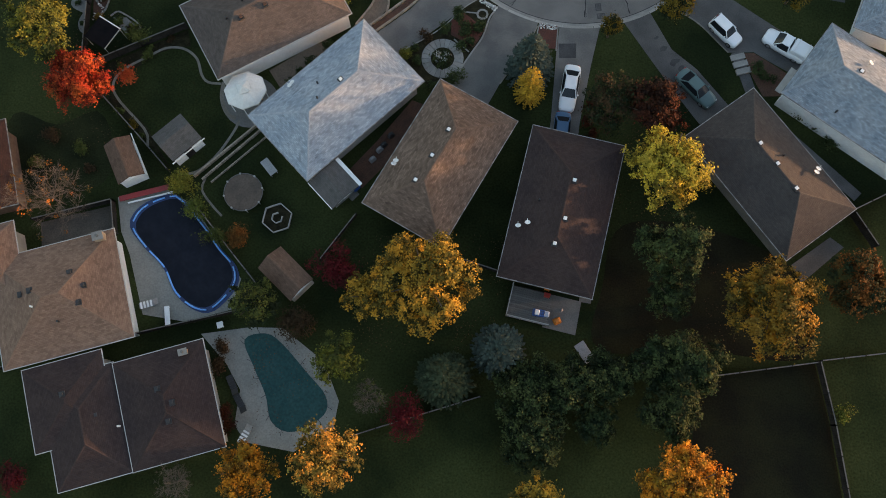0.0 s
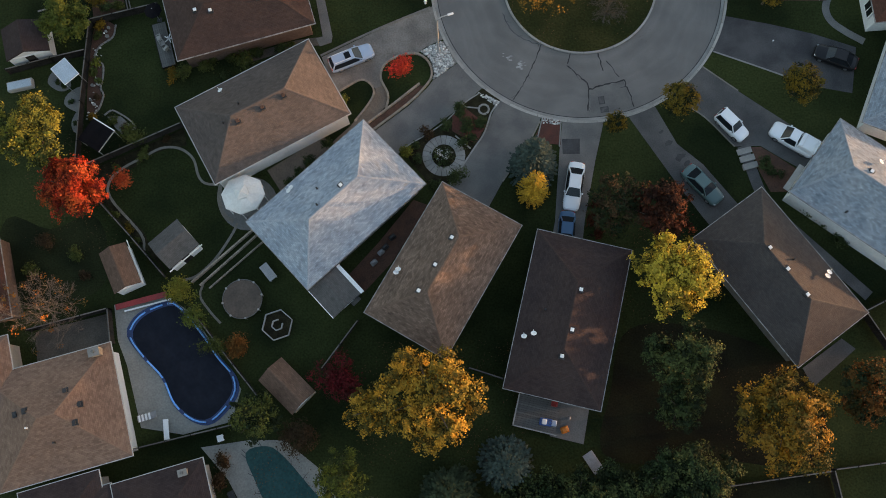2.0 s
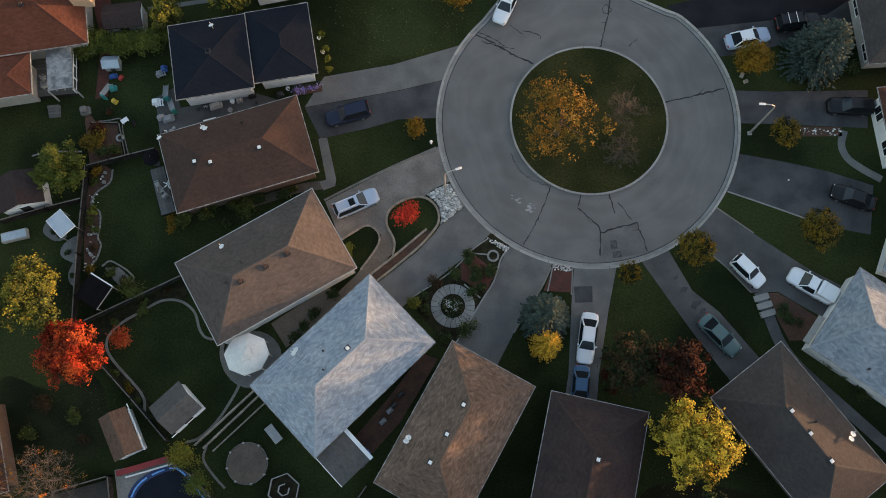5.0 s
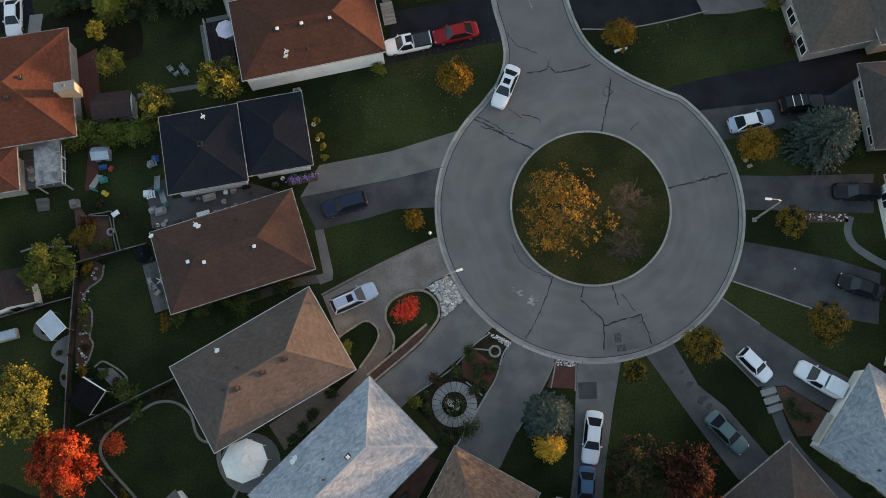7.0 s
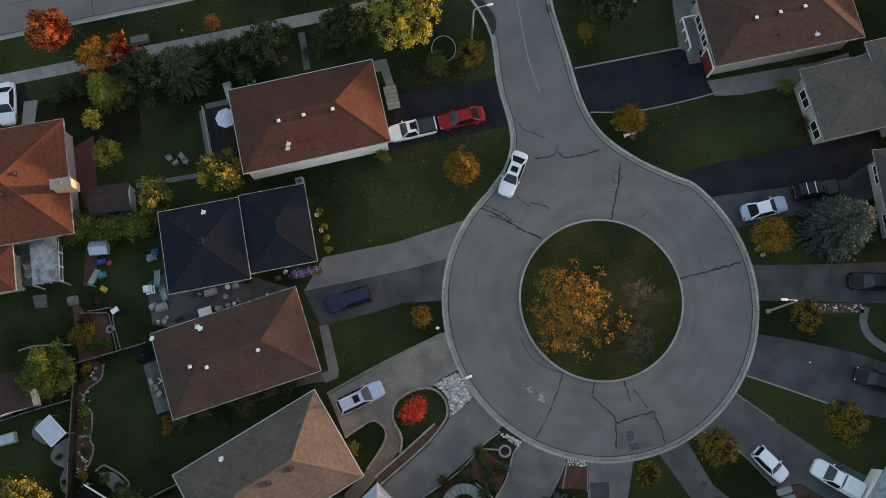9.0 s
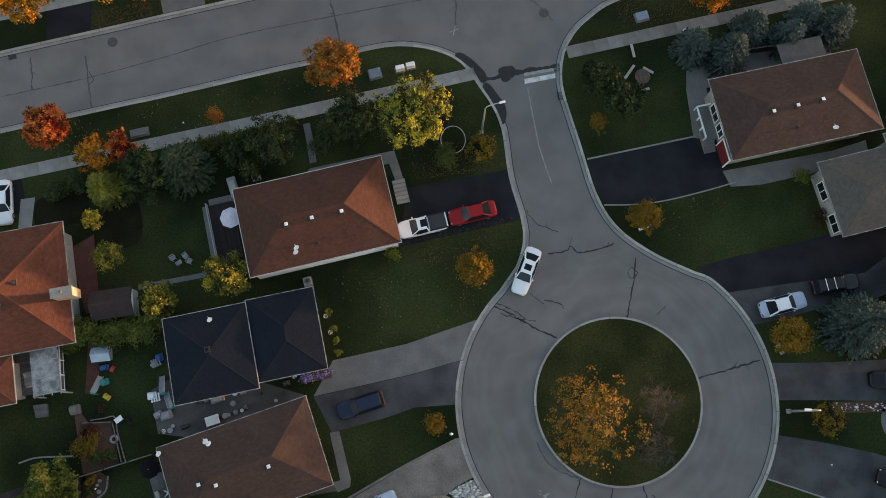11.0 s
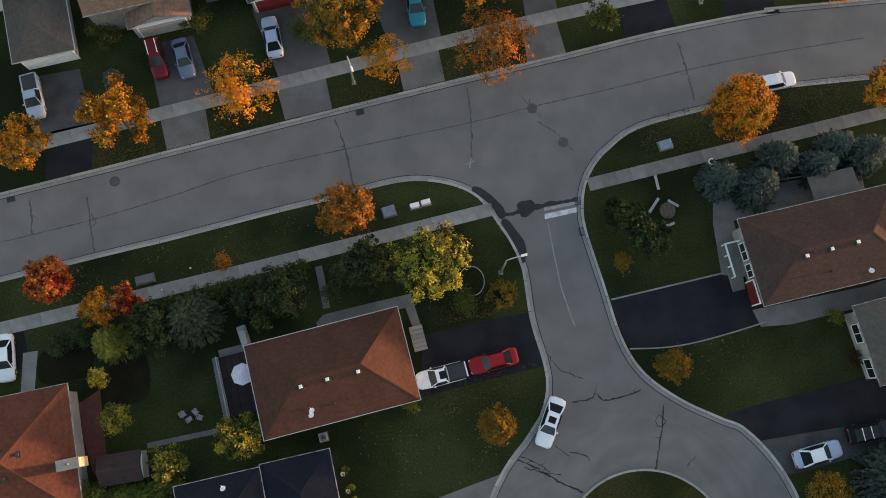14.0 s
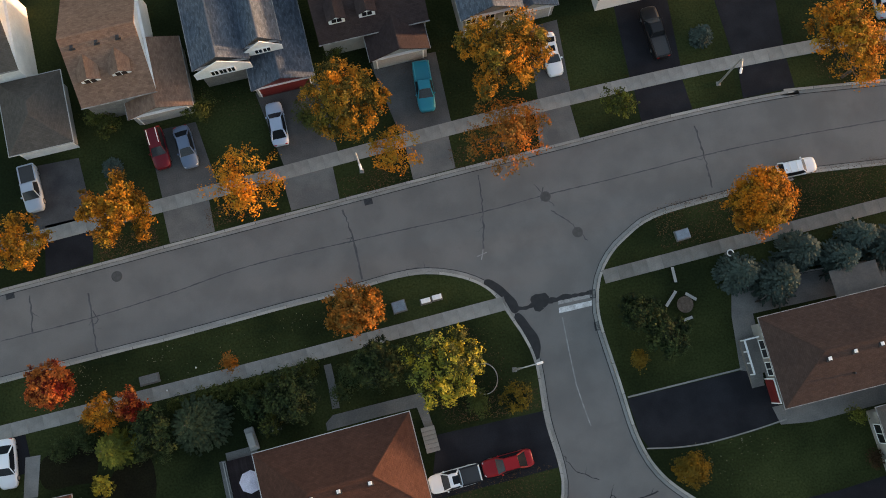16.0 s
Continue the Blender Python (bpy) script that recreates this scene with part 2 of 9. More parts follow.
DRIVE_MID = material("mid_grey_driveway_asphalt", (0.05, 0.05, 0.054), (0.085, 0.084, 0.086), scale=0.35, fine=9.0, amount=0.2, rough=0.9, bump=0.12, gloss=0.12)
DIM_TWIG = material("dim_twigs", (0.06, 0.05, 0.042), (0.09, 0.072, 0.058), scale=1.0, rough=0.95)
BARE_TWIG = material("bare_twigs", (0.105, 0.082, 0.065), (0.15, 0.11, 0.085), scale=1.0, rough=0.95)
DRIVE_WORN = material("worn_driveway_asphalt", (0.075, 0.074, 0.075), (0.115, 0.112, 0.11), scale=0.3, fine=9.0, amount=0.2, rough=0.9, bump=0.15, gloss=0.2)
FENCE_WOOD = material("weathered_fence_wood", (0.02, 0.018, 0.017), (0.036, 0.033, 0.03), scale=1.2, fine=7.0, amount=0.25, rough=0.95, wobble=0.2, gloss=0.1)
SOIL = material("dark_planted_soil", (0.016, 0.015, 0.009), (0.034, 0.03, 0.016), scale=1.4, fine=9.0, amount=0.4, rough=0.95, bump=0.5, gloss=0.1)
MULCH = material("mulch", (0.075, 0.04, 0.028), (0.1, 0.05, 0.032), scale=1.2, fine=10.0, amount=0.4, rough=0.95, bump=0.4)
REDMULCH = material("red_mulch", (0.11, 0.038, 0.027), (0.085, 0.034, 0.026), scale=1.2, fine=10.0, amount=0.35, rough=0.95, bump=0.4)
DARK_GLASS = material("dark_glass", (0.012, 0.014, 0.018), rough=0.08, gloss=0.8)

# ---- ground, streets and kerbs ----
CX, CY, R_OUT, R_ISLAND = 13.5, 57.4, 15.42, 8.0
west = smooth_line([(-150, 70.6), (-46.2, 88.5), (-30.1, 91.2), (-19.1, 93.2), (-13.6, 94.1), (-8.0, 95.2), (-4.7, 95.35), (-1.4, 94.6), (1.2, 93.0), (3.05, 89.9), (4.0, 88.1), (4.8, 85.5), (5.1, 80.4), (5.95, 76.0), (5.9, 73.3), (4.5, 70.0)])
ring = [(CX + R_OUT * math.cos(a), CY + R_OUT * math.sin(a)) for a in np.linspace(radians(132), radians(360 + 48), 110)]
east = smooth_line([(22.6, 69.35), (18.6, 71.6), (15.3, 74.5), (13.6, 78.0), (12.5, 83.3), (11.4, 88.7), (11.3, 91.0), (11.8, 93.4), (13.1, 95.6), (15.0, 97.3), (18.0, 99.0), (25.0, 100.4), (32.0, 101.5), (41.8, 102.3), (150, 104.0)])
kerb_south = west[:-1] + ring + east
kerb_north = smooth_line([(-150, 78.8), (-46.2, 97.3), (-29.7, 100.3), (-12.9, 103.3), (-1.5, 105.3), (10.0, 107.2), (21.7, 109.2), (33.5, 110.6), (43.4, 110.95), (150, 112.6)])
ROAD_Z = -0.13
outline = kerb_south + kerb_north[::-1]


def filled(loops, z):
    from mathutils.geometry import tessellate_polygon
    V = [(x, y, z) for loop in loops for x, y in loop]
    tris = tessellate_polygon([[Vector((x, y, 0)) for x, y in loop] for loop in loops])
    bm = bmesh.new()
    bv = [bm.verts.new(v) for v in V]
    for t in tris:
        try:
            bm.faces.new([bv[i] for i in t])
        except ValueError:
            pass
    bmesh.ops.recalc_face_normals(bm, faces=bm.faces[:])
    if sum(f.normal.z for f in bm.faces) < 0:
        bmesh.ops.reverse_faces(bm, faces=bm.faces[:])
    return bm


def kerb_pieces(line, width, length, holder):
    """Cast kerb lengths with open joints, each a little different."""
    P = np.array(line, float)
    s = np.r_[0, np.cumsum(np.linalg.norm(np.diff(P, axis=0), axis=1))]
    n = int(s[-1] / length)
    for i in range(n):
        a, b = s[-1] * i / n + 0.02, s[-1] * (i + 1) / n - 0.02
        k = np.linspace(a, b, 6)
        pts = [(float(np.interp(q, s, P[:, 0])), float(np.interp(q, s, P[:, 1]))) for q in k]
        c = pts[3]
        part("kerb_stone", ribbon([(x - c[0], y - c[1]) for x, y in pts], width, ROAD_Z - 0.09, 0.03 + 0.004 * math.sin(i * 7)), KERB, holder, "", pose(c[0], c[1], 0))


ground = part("ground", filled([[(-1500, -1500), (1500, -1500), (1500, 1500), (-1500, 1500)], outline], 0.0), GRASS)
tagged(ground, "dark green autumn lawn with scattered fallen leaves", "lawn", kind="structure")
road = part("road", filled([outline], ROAD_Z), ASPHALT)
tagged(road, "worn grey asphalt street ending in a turning circle", "road", kind="structure")
for line in (kerb_south, kerb_north):
    near = [p for p in line if abs(p[0]) < 70]
    kerb = tagged(part("kerb", ribbon(near, 0.22, ROAD_Z - 0.1, 0.012), TAR), "pale concrete kerb along the street", "kerb", kind="structure")
    kerb_pieces(near, 0.26, 3.0, kerb)
    off = 0.3
    P = np.array(near)
    d = np.gradient(P, axis=0)
    d /= np.linalg.norm(d, axis=1)[:, None]
    side = 1 if line is kerb_south else -1
    gut = P + np.c_[-d[:, 1], d[:, 0]] * off * side
    tagged(part("gutter_strip", ribbon([tuple(p) for p in gut], 0.36, ROAD_Z - 0.05, ROAD_Z + 0.012), GUTTER_PAN), "grey concrete gutter strip beside the kerb", "gutter", kind="structure")
    for o, w in ((0.505, 0.07), (0.125, 0.05)):
        seam = P + np.c_[-d[:, 1], d[:, 0]] * o * side
        tagged(part("seam", ribbon([tuple(p) for p in seam], w, ROAD_Z - 0.05, ROAD_Z + 0.018), TAR), "dark open seam along the gutter", "seam", kind="structure")
isl = [(CX + 0.12 + R_ISLAND * math.cos(a), CY + 0.1 + R_ISLAND * math.sin(a)) for a in np.linspace(0, 2 * math.pi, 97)[:-1]]
kerb = tagged(part("kerb", ribbon(isl, 0.14, ROAD_Z - 0.1, 0.012, closed=True), TAR), "pale concrete kerb round the grass island", "kerb", kind="structure")
kerb_pieces(isl + isl[:1], 0.2, 3.1, kerb)
tagged(part("island_lawn", slab(isl, ROAD_Z, 0.0), ISLAND_GRASS), "round dark green grass island in the turning circle", "lawn", kind="structure")

# ---- houses ----
BLUEGREY = shingles("blue_grey_shingles", (0.274, 0.319, 0.374), (0.352, 0.385, 0.430), 0.2, 0.5)
PALEBLUE_SHINGLE = shingles("weathered_blue_grey_shingles", (0.215, 0.252, 0.295), (0.275, 0.303, 0.338), 0.2, 0.5)
TAUPE = shingles("taupe_shingles", (0.138, 0.098, 0.077), (0.171, 0.120, 0.093), 0.26, 0.6)
DARKBROWN = shingles("dark_brown_shingles", (0.0464, 0.0340, 0.0339), (0.0576, 0.0417, 0.0392), 0.1)
TANGREY = shingles("tan_grey_shingles", (0.097, 0.081, 0.074), (0.113, 0.094, 0.085), 0.12)
GREYBROWN = shingles("grey_brown_shingles", (0.067, 0.059, 0.056), (0.079, 0.069, 0.064), 0.08)
REDBROWN = shingles("red_brown_shingles", (0.077, 0.038, 0.028), (0.09, 0.044, 0.032), 0.1)
RUST = shingles("rust_brown_shingles", (0.102, 0.042, 0.028), (0.116, 0.047, 0.032), 0.12)
TAN = shingles("tan_shingles", (0.2, 0.129, 0.096), (0.232, 0.15, 0.11), 0.16)
NAVY = shingles("charcoal_shingles", (0.012, 0.0152, 0.023), (0.0145, 0.0178, 0.026), 0.06)
WARMGREY = shingles("warm_grey_shingles", (0.098, 0.086, 0.076), (0.112, 0.098, 0.085), 0.1)
UMBER = shingles("umber_shingles", (0.065, 0.043, 0.037), (0.077, 0.05, 0.042), 0.1)
SLATE = shingles("slate_blue_shingles", (0.079, 0.098, 0.128), (0.105, 0.121, 0.148), 0.3)
SHEDGREY = shingles("grey_shed_shingles", (0.098, 0.095, 0.091), (0.119, 0.112, 0.108), 0.1)


def roof_mesh(faces3d, drop=0.16):
    """Roof slopes as a solid: faces with running metres as UV, a fascia and a soffit."""
    bm = bmesh.new()
    uv = bm.loops.layers.uv.new("UVMap")
    cache = {}

    def vert(p):
        key = tuple(round(c, 4) for c in p)
        if key not in cache:
            cache[key] = bm.verts.new(p)
        return cache[key]

    for pts in faces3d:
        f = bm.faces.new([vert(p) for p in pts])
        f.normal_update()
        if f.normal.z < 0:
            f.normal_flip()
        e = (Vector(pts[1]) - Vector(pts[0])).normalized()
        n = f.normal
        up = n.cross(e)
        o = Vector(pts[0])
        for loop in f.loops:
            d = loop.vert.co - o
            loop[uv].uv = (d.dot(e), d.dot(up))
    rim = [e for e in bm.edges if len(e.link_faces) == 1]
    made = bmesh.ops.extrude_edge_only(bm, edges=rim)
    for v in [g for g in made["geom"] if isinstance(g, bmesh.types.BMVert)]:
        v.co.z -= drop
    return bm


def hip_faces(x0, x1, y0, y1, z, zr, hip0=None, hip1=None):
    """Hip roof with its ridge along the longer side."""
    if x1 - x0 >= y1 - y0:
        h = (y1 - y0) / 2
        a, b = (x0 + (h if hip0 is None else hip0), (y0 + y1) / 2, zr), (x1 - (h if hip1 is None else hip1), (y0 + y1) / 2, zr)
        return [[(x0, y0, z), (x1, y0, z), b, a], [(x1, y1, z), (x0, y1, z), a, b], [(x0, y1, z), (x0, y0, z), a], [(x1, y0, z), (x1, y1, z), b]], [(a, b), (a, (x0, y0, z)), (a, (x0, y1, z)), (b, (x1, y0, z)), (b, (x1, y1, z))]
    h = (x1 - x0) / 2
    a, b = ((x0 + x1) / 2, y0 + (h if hip0 is None else hip0), zr), ((x0 + x1) / 2, y1 - (h if hip1 is None else hip1), zr)
    return [[(x1, y0, z), (x1, y1, z), b, a], [(x0, y1, z), (x0, y0, z), a, b], [(x0, y0, z), (x1, y0, z), a], [(x1, y1, z), (x0, y1, z), b]], [(a, b), (a, (x0, y0, z)), (a, (x1, y0, z)), (b, (x0, y1, z)), (b, (x1, y1, z))]


def gable_faces(x0, x1, y0, y1, z, zr, along="x"):
    if along == "x":
        m = (y0 + y1) / 2
        return [[(x0, y0, z), (x1, y0, z), (x1, m, zr), (x0, m, zr)], [(x1, y1, z), (x0, y1, z), (x0, m, zr), (x1, m, zr)]], [((x0, m, zr), (x1, m, zr))]
    m = (x0 + x1) / 2
    return [[(x1, y0, z), (x1, y1, z), (m, y1, zr), (m, y0, zr)], [(x0, y1, z), (x0, y0, z), (m, y0, zr), (m, y1, zr)]], [((m, y0, zr), (m, y1, zr))]


def caps(lines, w=0.22, t=0.014):
    """Ridge and hip caps: low bent strips."""
    bm = bmesh.new()
    for a, b in lines:
        a, b = Vector(a), Vector(b)
        d = (b - a).normalized()
        s = d.cross(Vector((0, 0, 1))).normalized() * w / 2
        up = Vector((0, 0, t))
        low = Vector((0, 0, -0.03 + t))
        A = [bm.verts.new(p) for p in (a - s + low, a + up, a + s + low)]
        B = [bm.verts.new(p) for p in (b - s + low, b + up, b + s + low)]
        for i in range(2):
            bm.faces.new((A[i], A[i + 1], B[i + 1], B[i]))
    for f in bm.faces:
        f.normal_update()
        if f.normal.z < 0:
            f.normal_flip()
    return bm


CAPMATS = {}


def cap_material(roof):
    """Cap shingles: the roof's own colour, a shade paler."""
    if roof.name not in CAPMATS:
        mix = [n for n in roof.node_tree.nodes if n.bl_idname == "ShaderNodeMix"][0]
        c = tuple(min(1.0, v * 1.0) for v in mix.inputs["B"].default_value[:3])
        CAPMATS[roof.name] = material(roof.name + "_cap", c, tuple(v * 0.9 for v in c), scale=2.0, fine=6.0, amount=0.2, rough=0.9, gloss=0.08)
    return CAPMATS[roof.name]


def wing(home, x0, x1, y0, y1, z, zr, roof_mat, wall_mat, style="hip", over=0.58, gutter=GUTTER, base=0.0, hips=(None, None)):
    """One roofed block of a house in its own axes: walls, roof, ridge caps and gutters."""
    if style == "hip":
        faces, lines = hip_faces(x0, x1, y0, y1, z, zr, *hips)
    else:
        faces, lines = gable_faces(x0, x1, y0, y1, z, zr, style)
    roof = part("roof", roof_mesh(faces), roof_mat, home)
    part("ridge_cap", caps(lines), cap_material(roof_mat), roof)
    ax0, ax1, ay0, ay1 = x0 + over, x1 - over, y0 + over, y1 - over
    bm = boxes((ax0, ay0, base, ax1, ay1, z + 0.02))
    if style != "hip":
        k = (zr - z) / ((y1 - y0) / 2 if style == "x" else (x1 - x0) / 2)
        if style == "x":
            m, h = (ay0 + ay1) / 2, z + k * (y1 - y0) / 2 - 0.06
            tri = [[(x, ay0, z - 0.05), (x, ay1, z - 0.05), (x, m, h)] for x in (ax0, ax1)]
        else:
            m, h = (ax0 + ax1) / 2, z + k * (x1 - x0) / 2 - 0.06
            tri = [[(ax0, y, z - 0.05), (ax1, y, z - 0.05), (m, y, h)] for y in (ay0, ay1)]
        A = [bm.verts.new(p) for p in tri[0]]
        B = [bm.verts.new(p) for p in tri[1]]
        bm.faces.new(A), bm.faces.new(B[::-1])
        for i in range(3):
            bm.faces.new((A[i], B[i], B[(i + 1) % 3], A[(i + 1) % 3]))
        bmesh.ops.recalc_face_normals(bm, faces=bm.faces[:])
    part("wall", bm, wall_mat, home)
    part("soffit", boxes((x0 + 0.03, y0 + 0.03, z - 0.17, x1 - 0.03, y1 - 0.03, z - 0.15)), WHITE, roof)
    if gutter:
        g, zt = 0.065, z + 0.015
        runs = {"bottom": (x0 - g, y0 - g, x1 + g, y0 + 0.0), "top": (x0 - g, y1, x1 + g, y1 + g), "left": (x0 - g, y0, x0, y1), "right": (x1, y0, x1 + g, y1)}
        keep = runs.values() if style == "hip" else ([runs["bottom"], runs["top"]] if style == "x" else [runs["left"], runs["right"]])
        for r in keep:
            part("gutter", boxes((r[0], r[1], zt - 0.12, r[2], r[3], zt)), gutter, roof)
    return roof


def roof_height(x0, x1, y0, y1, z, zr, x, y):
    """Height of a 45-degree-plan hip roof over a point of its plan."""
    h = min(x1 - x0, y1 - y0) / 2
    d = min(x - x0, x1 - x, y - y0, y1 - y)
    return z + (zr - z) * max(0.0, min(1.0, d / h))


def house(cx, cy, ang, label, roof_label=""):
    return thing("house", pose(cx, cy, 0, 0, 0, ang), label, "house", "houses of the street")


def box_vent(home, x, y, z, mat_top, size=0.32):
    """Square roof vent: a base and a hood."""
    v = part("roof_vent", boxes((x - size * 0.85, y - size * 0.85, z - 0.2, x + size * 0.85, y + size * 0.85, z + 0.06), (x - size * 0.4, y - size * 0.4, z, x + size * 0.4, y + size * 0.4, z + 0.16)), DARK_METAL, home)
    part("hood", boxes((x - size / 2, y - size / 2, z + 0.16, x + size / 2, y + size / 2, z + 0.24), bevel=0.02), mat_top, v)


def pipe_vent(home, x, y, z, mat):
    part("vent_pipe", tube([(x, y, z - 0.2), (x, y, z + 0.4)], 0.09, 10), mat, home)


def dish(home, x, y, z, turn=0.0):
    """Satellite dishes: a mast, an arm and a shallow bowl."""
    bm = bmesh.new()
    rings = []
    for i, (r, d) in enumerate(((0.02, 0.0), (0.14, 0.02), (0.27, 0.07))):
        rings.append([bm.verts.new((r * math.cos(a), r * math.sin(a), d)) for a in np.linspace(0, 2 * math.pi, 13)[:-1]])
    for q, w in zip(rings, rings[1:]):
        for j in range(12):
            bm.faces.new((q[j], q[(j + 1) % 12], w[(j + 1) % 12], w[j]))
    bmesh.ops.transform(bm, matrix=pose(x, y, z + 0.55, 32, 0, turn), verts=bm.verts[:])
    mast = part("dish_mast", tube([(x, y, z - 0.2), (x + 0.05, y, z + 0.5)], 0.035, 6), STEEL, home)
    part("dish", bm, WHITE, mast)
    part("dish_arm", tube([(x, y, z + 0.5), (x + 0.3 * math.sin(radians(turn)), y - 0.35 * math.cos(radians(turn)), z + 0.75)], 0.025, 6), WHITE, mast)


def chimney(home, x, y, z, mat, w=0.55, l=0.9, h=1.0):
    c = part("chimney", boxes((x - l / 2, y - w / 2, z - 0.8, x + l / 2, y + w / 2, z + h), bevel=0.02), mat, home)
    part("chimney_cap", boxes((x - l / 2 - 0.06, y - w / 2 - 0.06, z + h, x + l / 2 + 0.06, y + w / 2 + 0.06, z + h + 0.1)), CONCRETE, c)
    part("flue", tube([(x, y, z + h + 0.1), (x, y, z + h + 0.35)], 0.13, 8), CONCRETE_GREY, c)


def window(home, p, d, w, h, mat=WHITE):
    """A window on a wall: p its lower middle, d the outward direction (x, y)."""
    a = math.degrees(math.atan2(d[1], d[0])) + 90
    m = pose(p[0], p[1], p[2], 0, 0, a)
    win = part("window", boxes((-w / 2, -0.05, 0, w / 2, 0.05, h)), DARK_GLASS, home, "dark glass window with a white frame", m)
    part("window_frame", boxes((-w / 2 - 0.08, -0.09, -0.08, w / 2 + 0.08, 0.02, 0), (-w / 2 - 0.08, -0.09, h, w / 2 + 0.08, 0.02, h + 0.08), (-w / 2 - 0.08, -0.09, 0, -w / 2, 0.02, h), (w / 2, -0.09, 0, w / 2 + 0.08, 0.02, h), (-0.03, -0.08, 0, 0.03, 0.02, h)), mat, win)
    return win


def garage_door(home, p, d, w, h, mat):
    a = math.degrees(math.atan2(d[1], d[0])) + 90
    m = pose(p[0], p[1], p[2], 0, 0, a)
    door = part("garage_door", boxes(*[(-w / 2, -0.06, i * h / 4 + 0.01, w / 2, 0.03, (i + 1) * h / 4 - 0.01) for i in range(4)]), mat, home, "", m)
    part("door_trim", boxes((-w / 2 - 0.12, -0.08, 0, -w / 2, 0.03, h + 0.12), (w / 2, -0.08, 0, w / 2 + 0.12, 0.03, h + 0.12), (-w / 2, -0.08, h, w / 2, 0.03, h + 0.12)), WHITE, door)


def plain_hip_house(cx, cy, L, W, ang, z, zr, roof_mat, wall_mat, label, vents=(), pipes=(), dishes=(), gutter=GUTTER, vent_mat=WHITE, hips=(None, None), over=0.58):
    """A bungalow under one hip roof. vents, pipes, dishes: places in the world's plan."""
    home = house(cx, cy, ang, label)
    box = (-L / 2, L / 2, -W / 2, W / 2, z, zr)
    wing(home, *box[:4], z, zr, roof_mat, wall_mat, gutter=gutter, hips=hips, over=over)
    inv = pose(cx, cy, 0, 0, 0, ang).inverted()
    for x, y in vents:
        p = inv @ Vector((x, y, 0))
        box_vent(home, p.x, p.y, roof_height(*box, p.x, p.y), vent_mat)
    for x, y in pipes:
        p = inv @ Vector((x, y, 0))
        pipe_vent(home, p.x, p.y, roof_height(*box, p.x, p.y), DARK_METAL)
    for x, y in dishes:
        p = inv @ Vector((x, y, 0))
        dish(home, p.x, p.y, roof_height(*box, p.x, p.y), 200)
    return home


plain_hip_house(-18.6, 42.7, 14.7, 9.0, 28.1, 3.2, 5.4, TANGREY, WHITE, "bungalow with a tan-grey shingle hip roof and white gutters", [(-20.5, 40.9), (-18.2, 42.2), (-16.2, 43.35)], [(-21.9, 40.8), (-20.5, 42.7)], [(-22.5, 44.4)], vent_mat=MULCH, over=0.32, gutter=PALE_GUTTER)
h1 = plain_hip_house(-11.34, 33.17, 15.0, 8.95, 42.0, 3.2, 5.0, BLUEGREY, SIDING, "bungalow with a pale blue-grey shingle hip roof", [(-10.7, 34.4)], [(-12.9, 32.55), (-13.0, 34.3)], [(-15.7, 34.2), (-15.5, 34.5)])
wing(h1, -7.5, -4.0, -8.0, -4.45, 2.6, 2.95, SHEDGREY, SIDING, "y", gutter=WHITE)
part("flashing", boxes((-4.1, -8.05, 2.5, -3.72, -4.5, 2.68), bevel=0.02), WHITE, h1, "broad white metal edge of the lean-to")
plain_hip_house(-1.2, 26.5, 8.6, 14.4, -31.0, 3.6, 5.7, TAUPE, BRICK, "bungalow with a mottled taupe shingle hip roof", [(-0.4, 29.0), (-1.96, 26.5), (-3.5, 24.15)], [], [(-5.6, 26.0), (-5.4, 26.3)])
plain_hip_house(10.1, 21.6, 8.9, 15.1, -14.4, 3.7, 5.7, DARKBROWN, BRICK, "bungalow with a dark brown shingle hip roof", [(11.1, 23.9), (10.1, 20.3), (9.1, 18.0)], [(7.9, 22.3)], [(5.9, 19.9), (6.75, 20.1)])
plain_hip_house(30.0, 25.3, 14.9, 8.5, -55.0, 3.0, 5.0, GREYBROWN, CONCRETE_GREY, "bungalow with a dark grey-brown shingle hip roof", [(28.6, 27.5), (30.0, 25.5), (31.5, 23.1)], [(30.9, 26.5)], [(33.9, 24.9), (34.2, 25.3)])
hb = plain_hip_house(40.9, 31.95, 16.0, 9.15, -38.0, 3.2, 5.4, PALEBLUE_SHINGLE, WHITE, "white-walled bungalow with a pale blue-grey hip roof", [(38.7, 34.5)], [(36.5, 31.0)], [], hips=(3.1, None), over=0.32)
h6 = plain_hip_house(-21.5, 54.0, 14.1, 8.3, 15.3, 3.2, 5.2, UMBER, BRICK, "bungalow with a dark brown shingle hip roof and white vents", [(-25.2, 52.75), (-23.65, 52.6), (-19.0, 53.9)], [(-21.0, 56.9)], [(-24.7, 56.4), (-24.4, 56.2), (-29.0, 55.6)], vent_mat=WHITE)
h8 = plain_hip_house(-14.1, 76.8, 14.6, 8.8, 9.8, 3.4, 5.5, REDBROWN, WHITE, "corner bungalow with a red-brown shingle hip roof", [(-16.7, 75.7), (-14.3, 76.15), (-11.5, 76.6)], [(-13.9, 74.0)], [(-16.0, 73.1), (-15.9, 73.5)], vent_mat=WHITE, over=0.32, gutter=PALE_GUTTER)
h9 = plain_hip_house(33.4, 84.9, 15.4, 8.5, 8.6, 3.8, 5.7, UMBER, SIDING, "bungalow with a brown shingle hip roof and pale walls", [(30.4, 83.7), (32.8, 84.15), (35.3, 84.6)], [(32.8, 82.2)], [(36.5, 81.9)], vent_mat=WHITE)

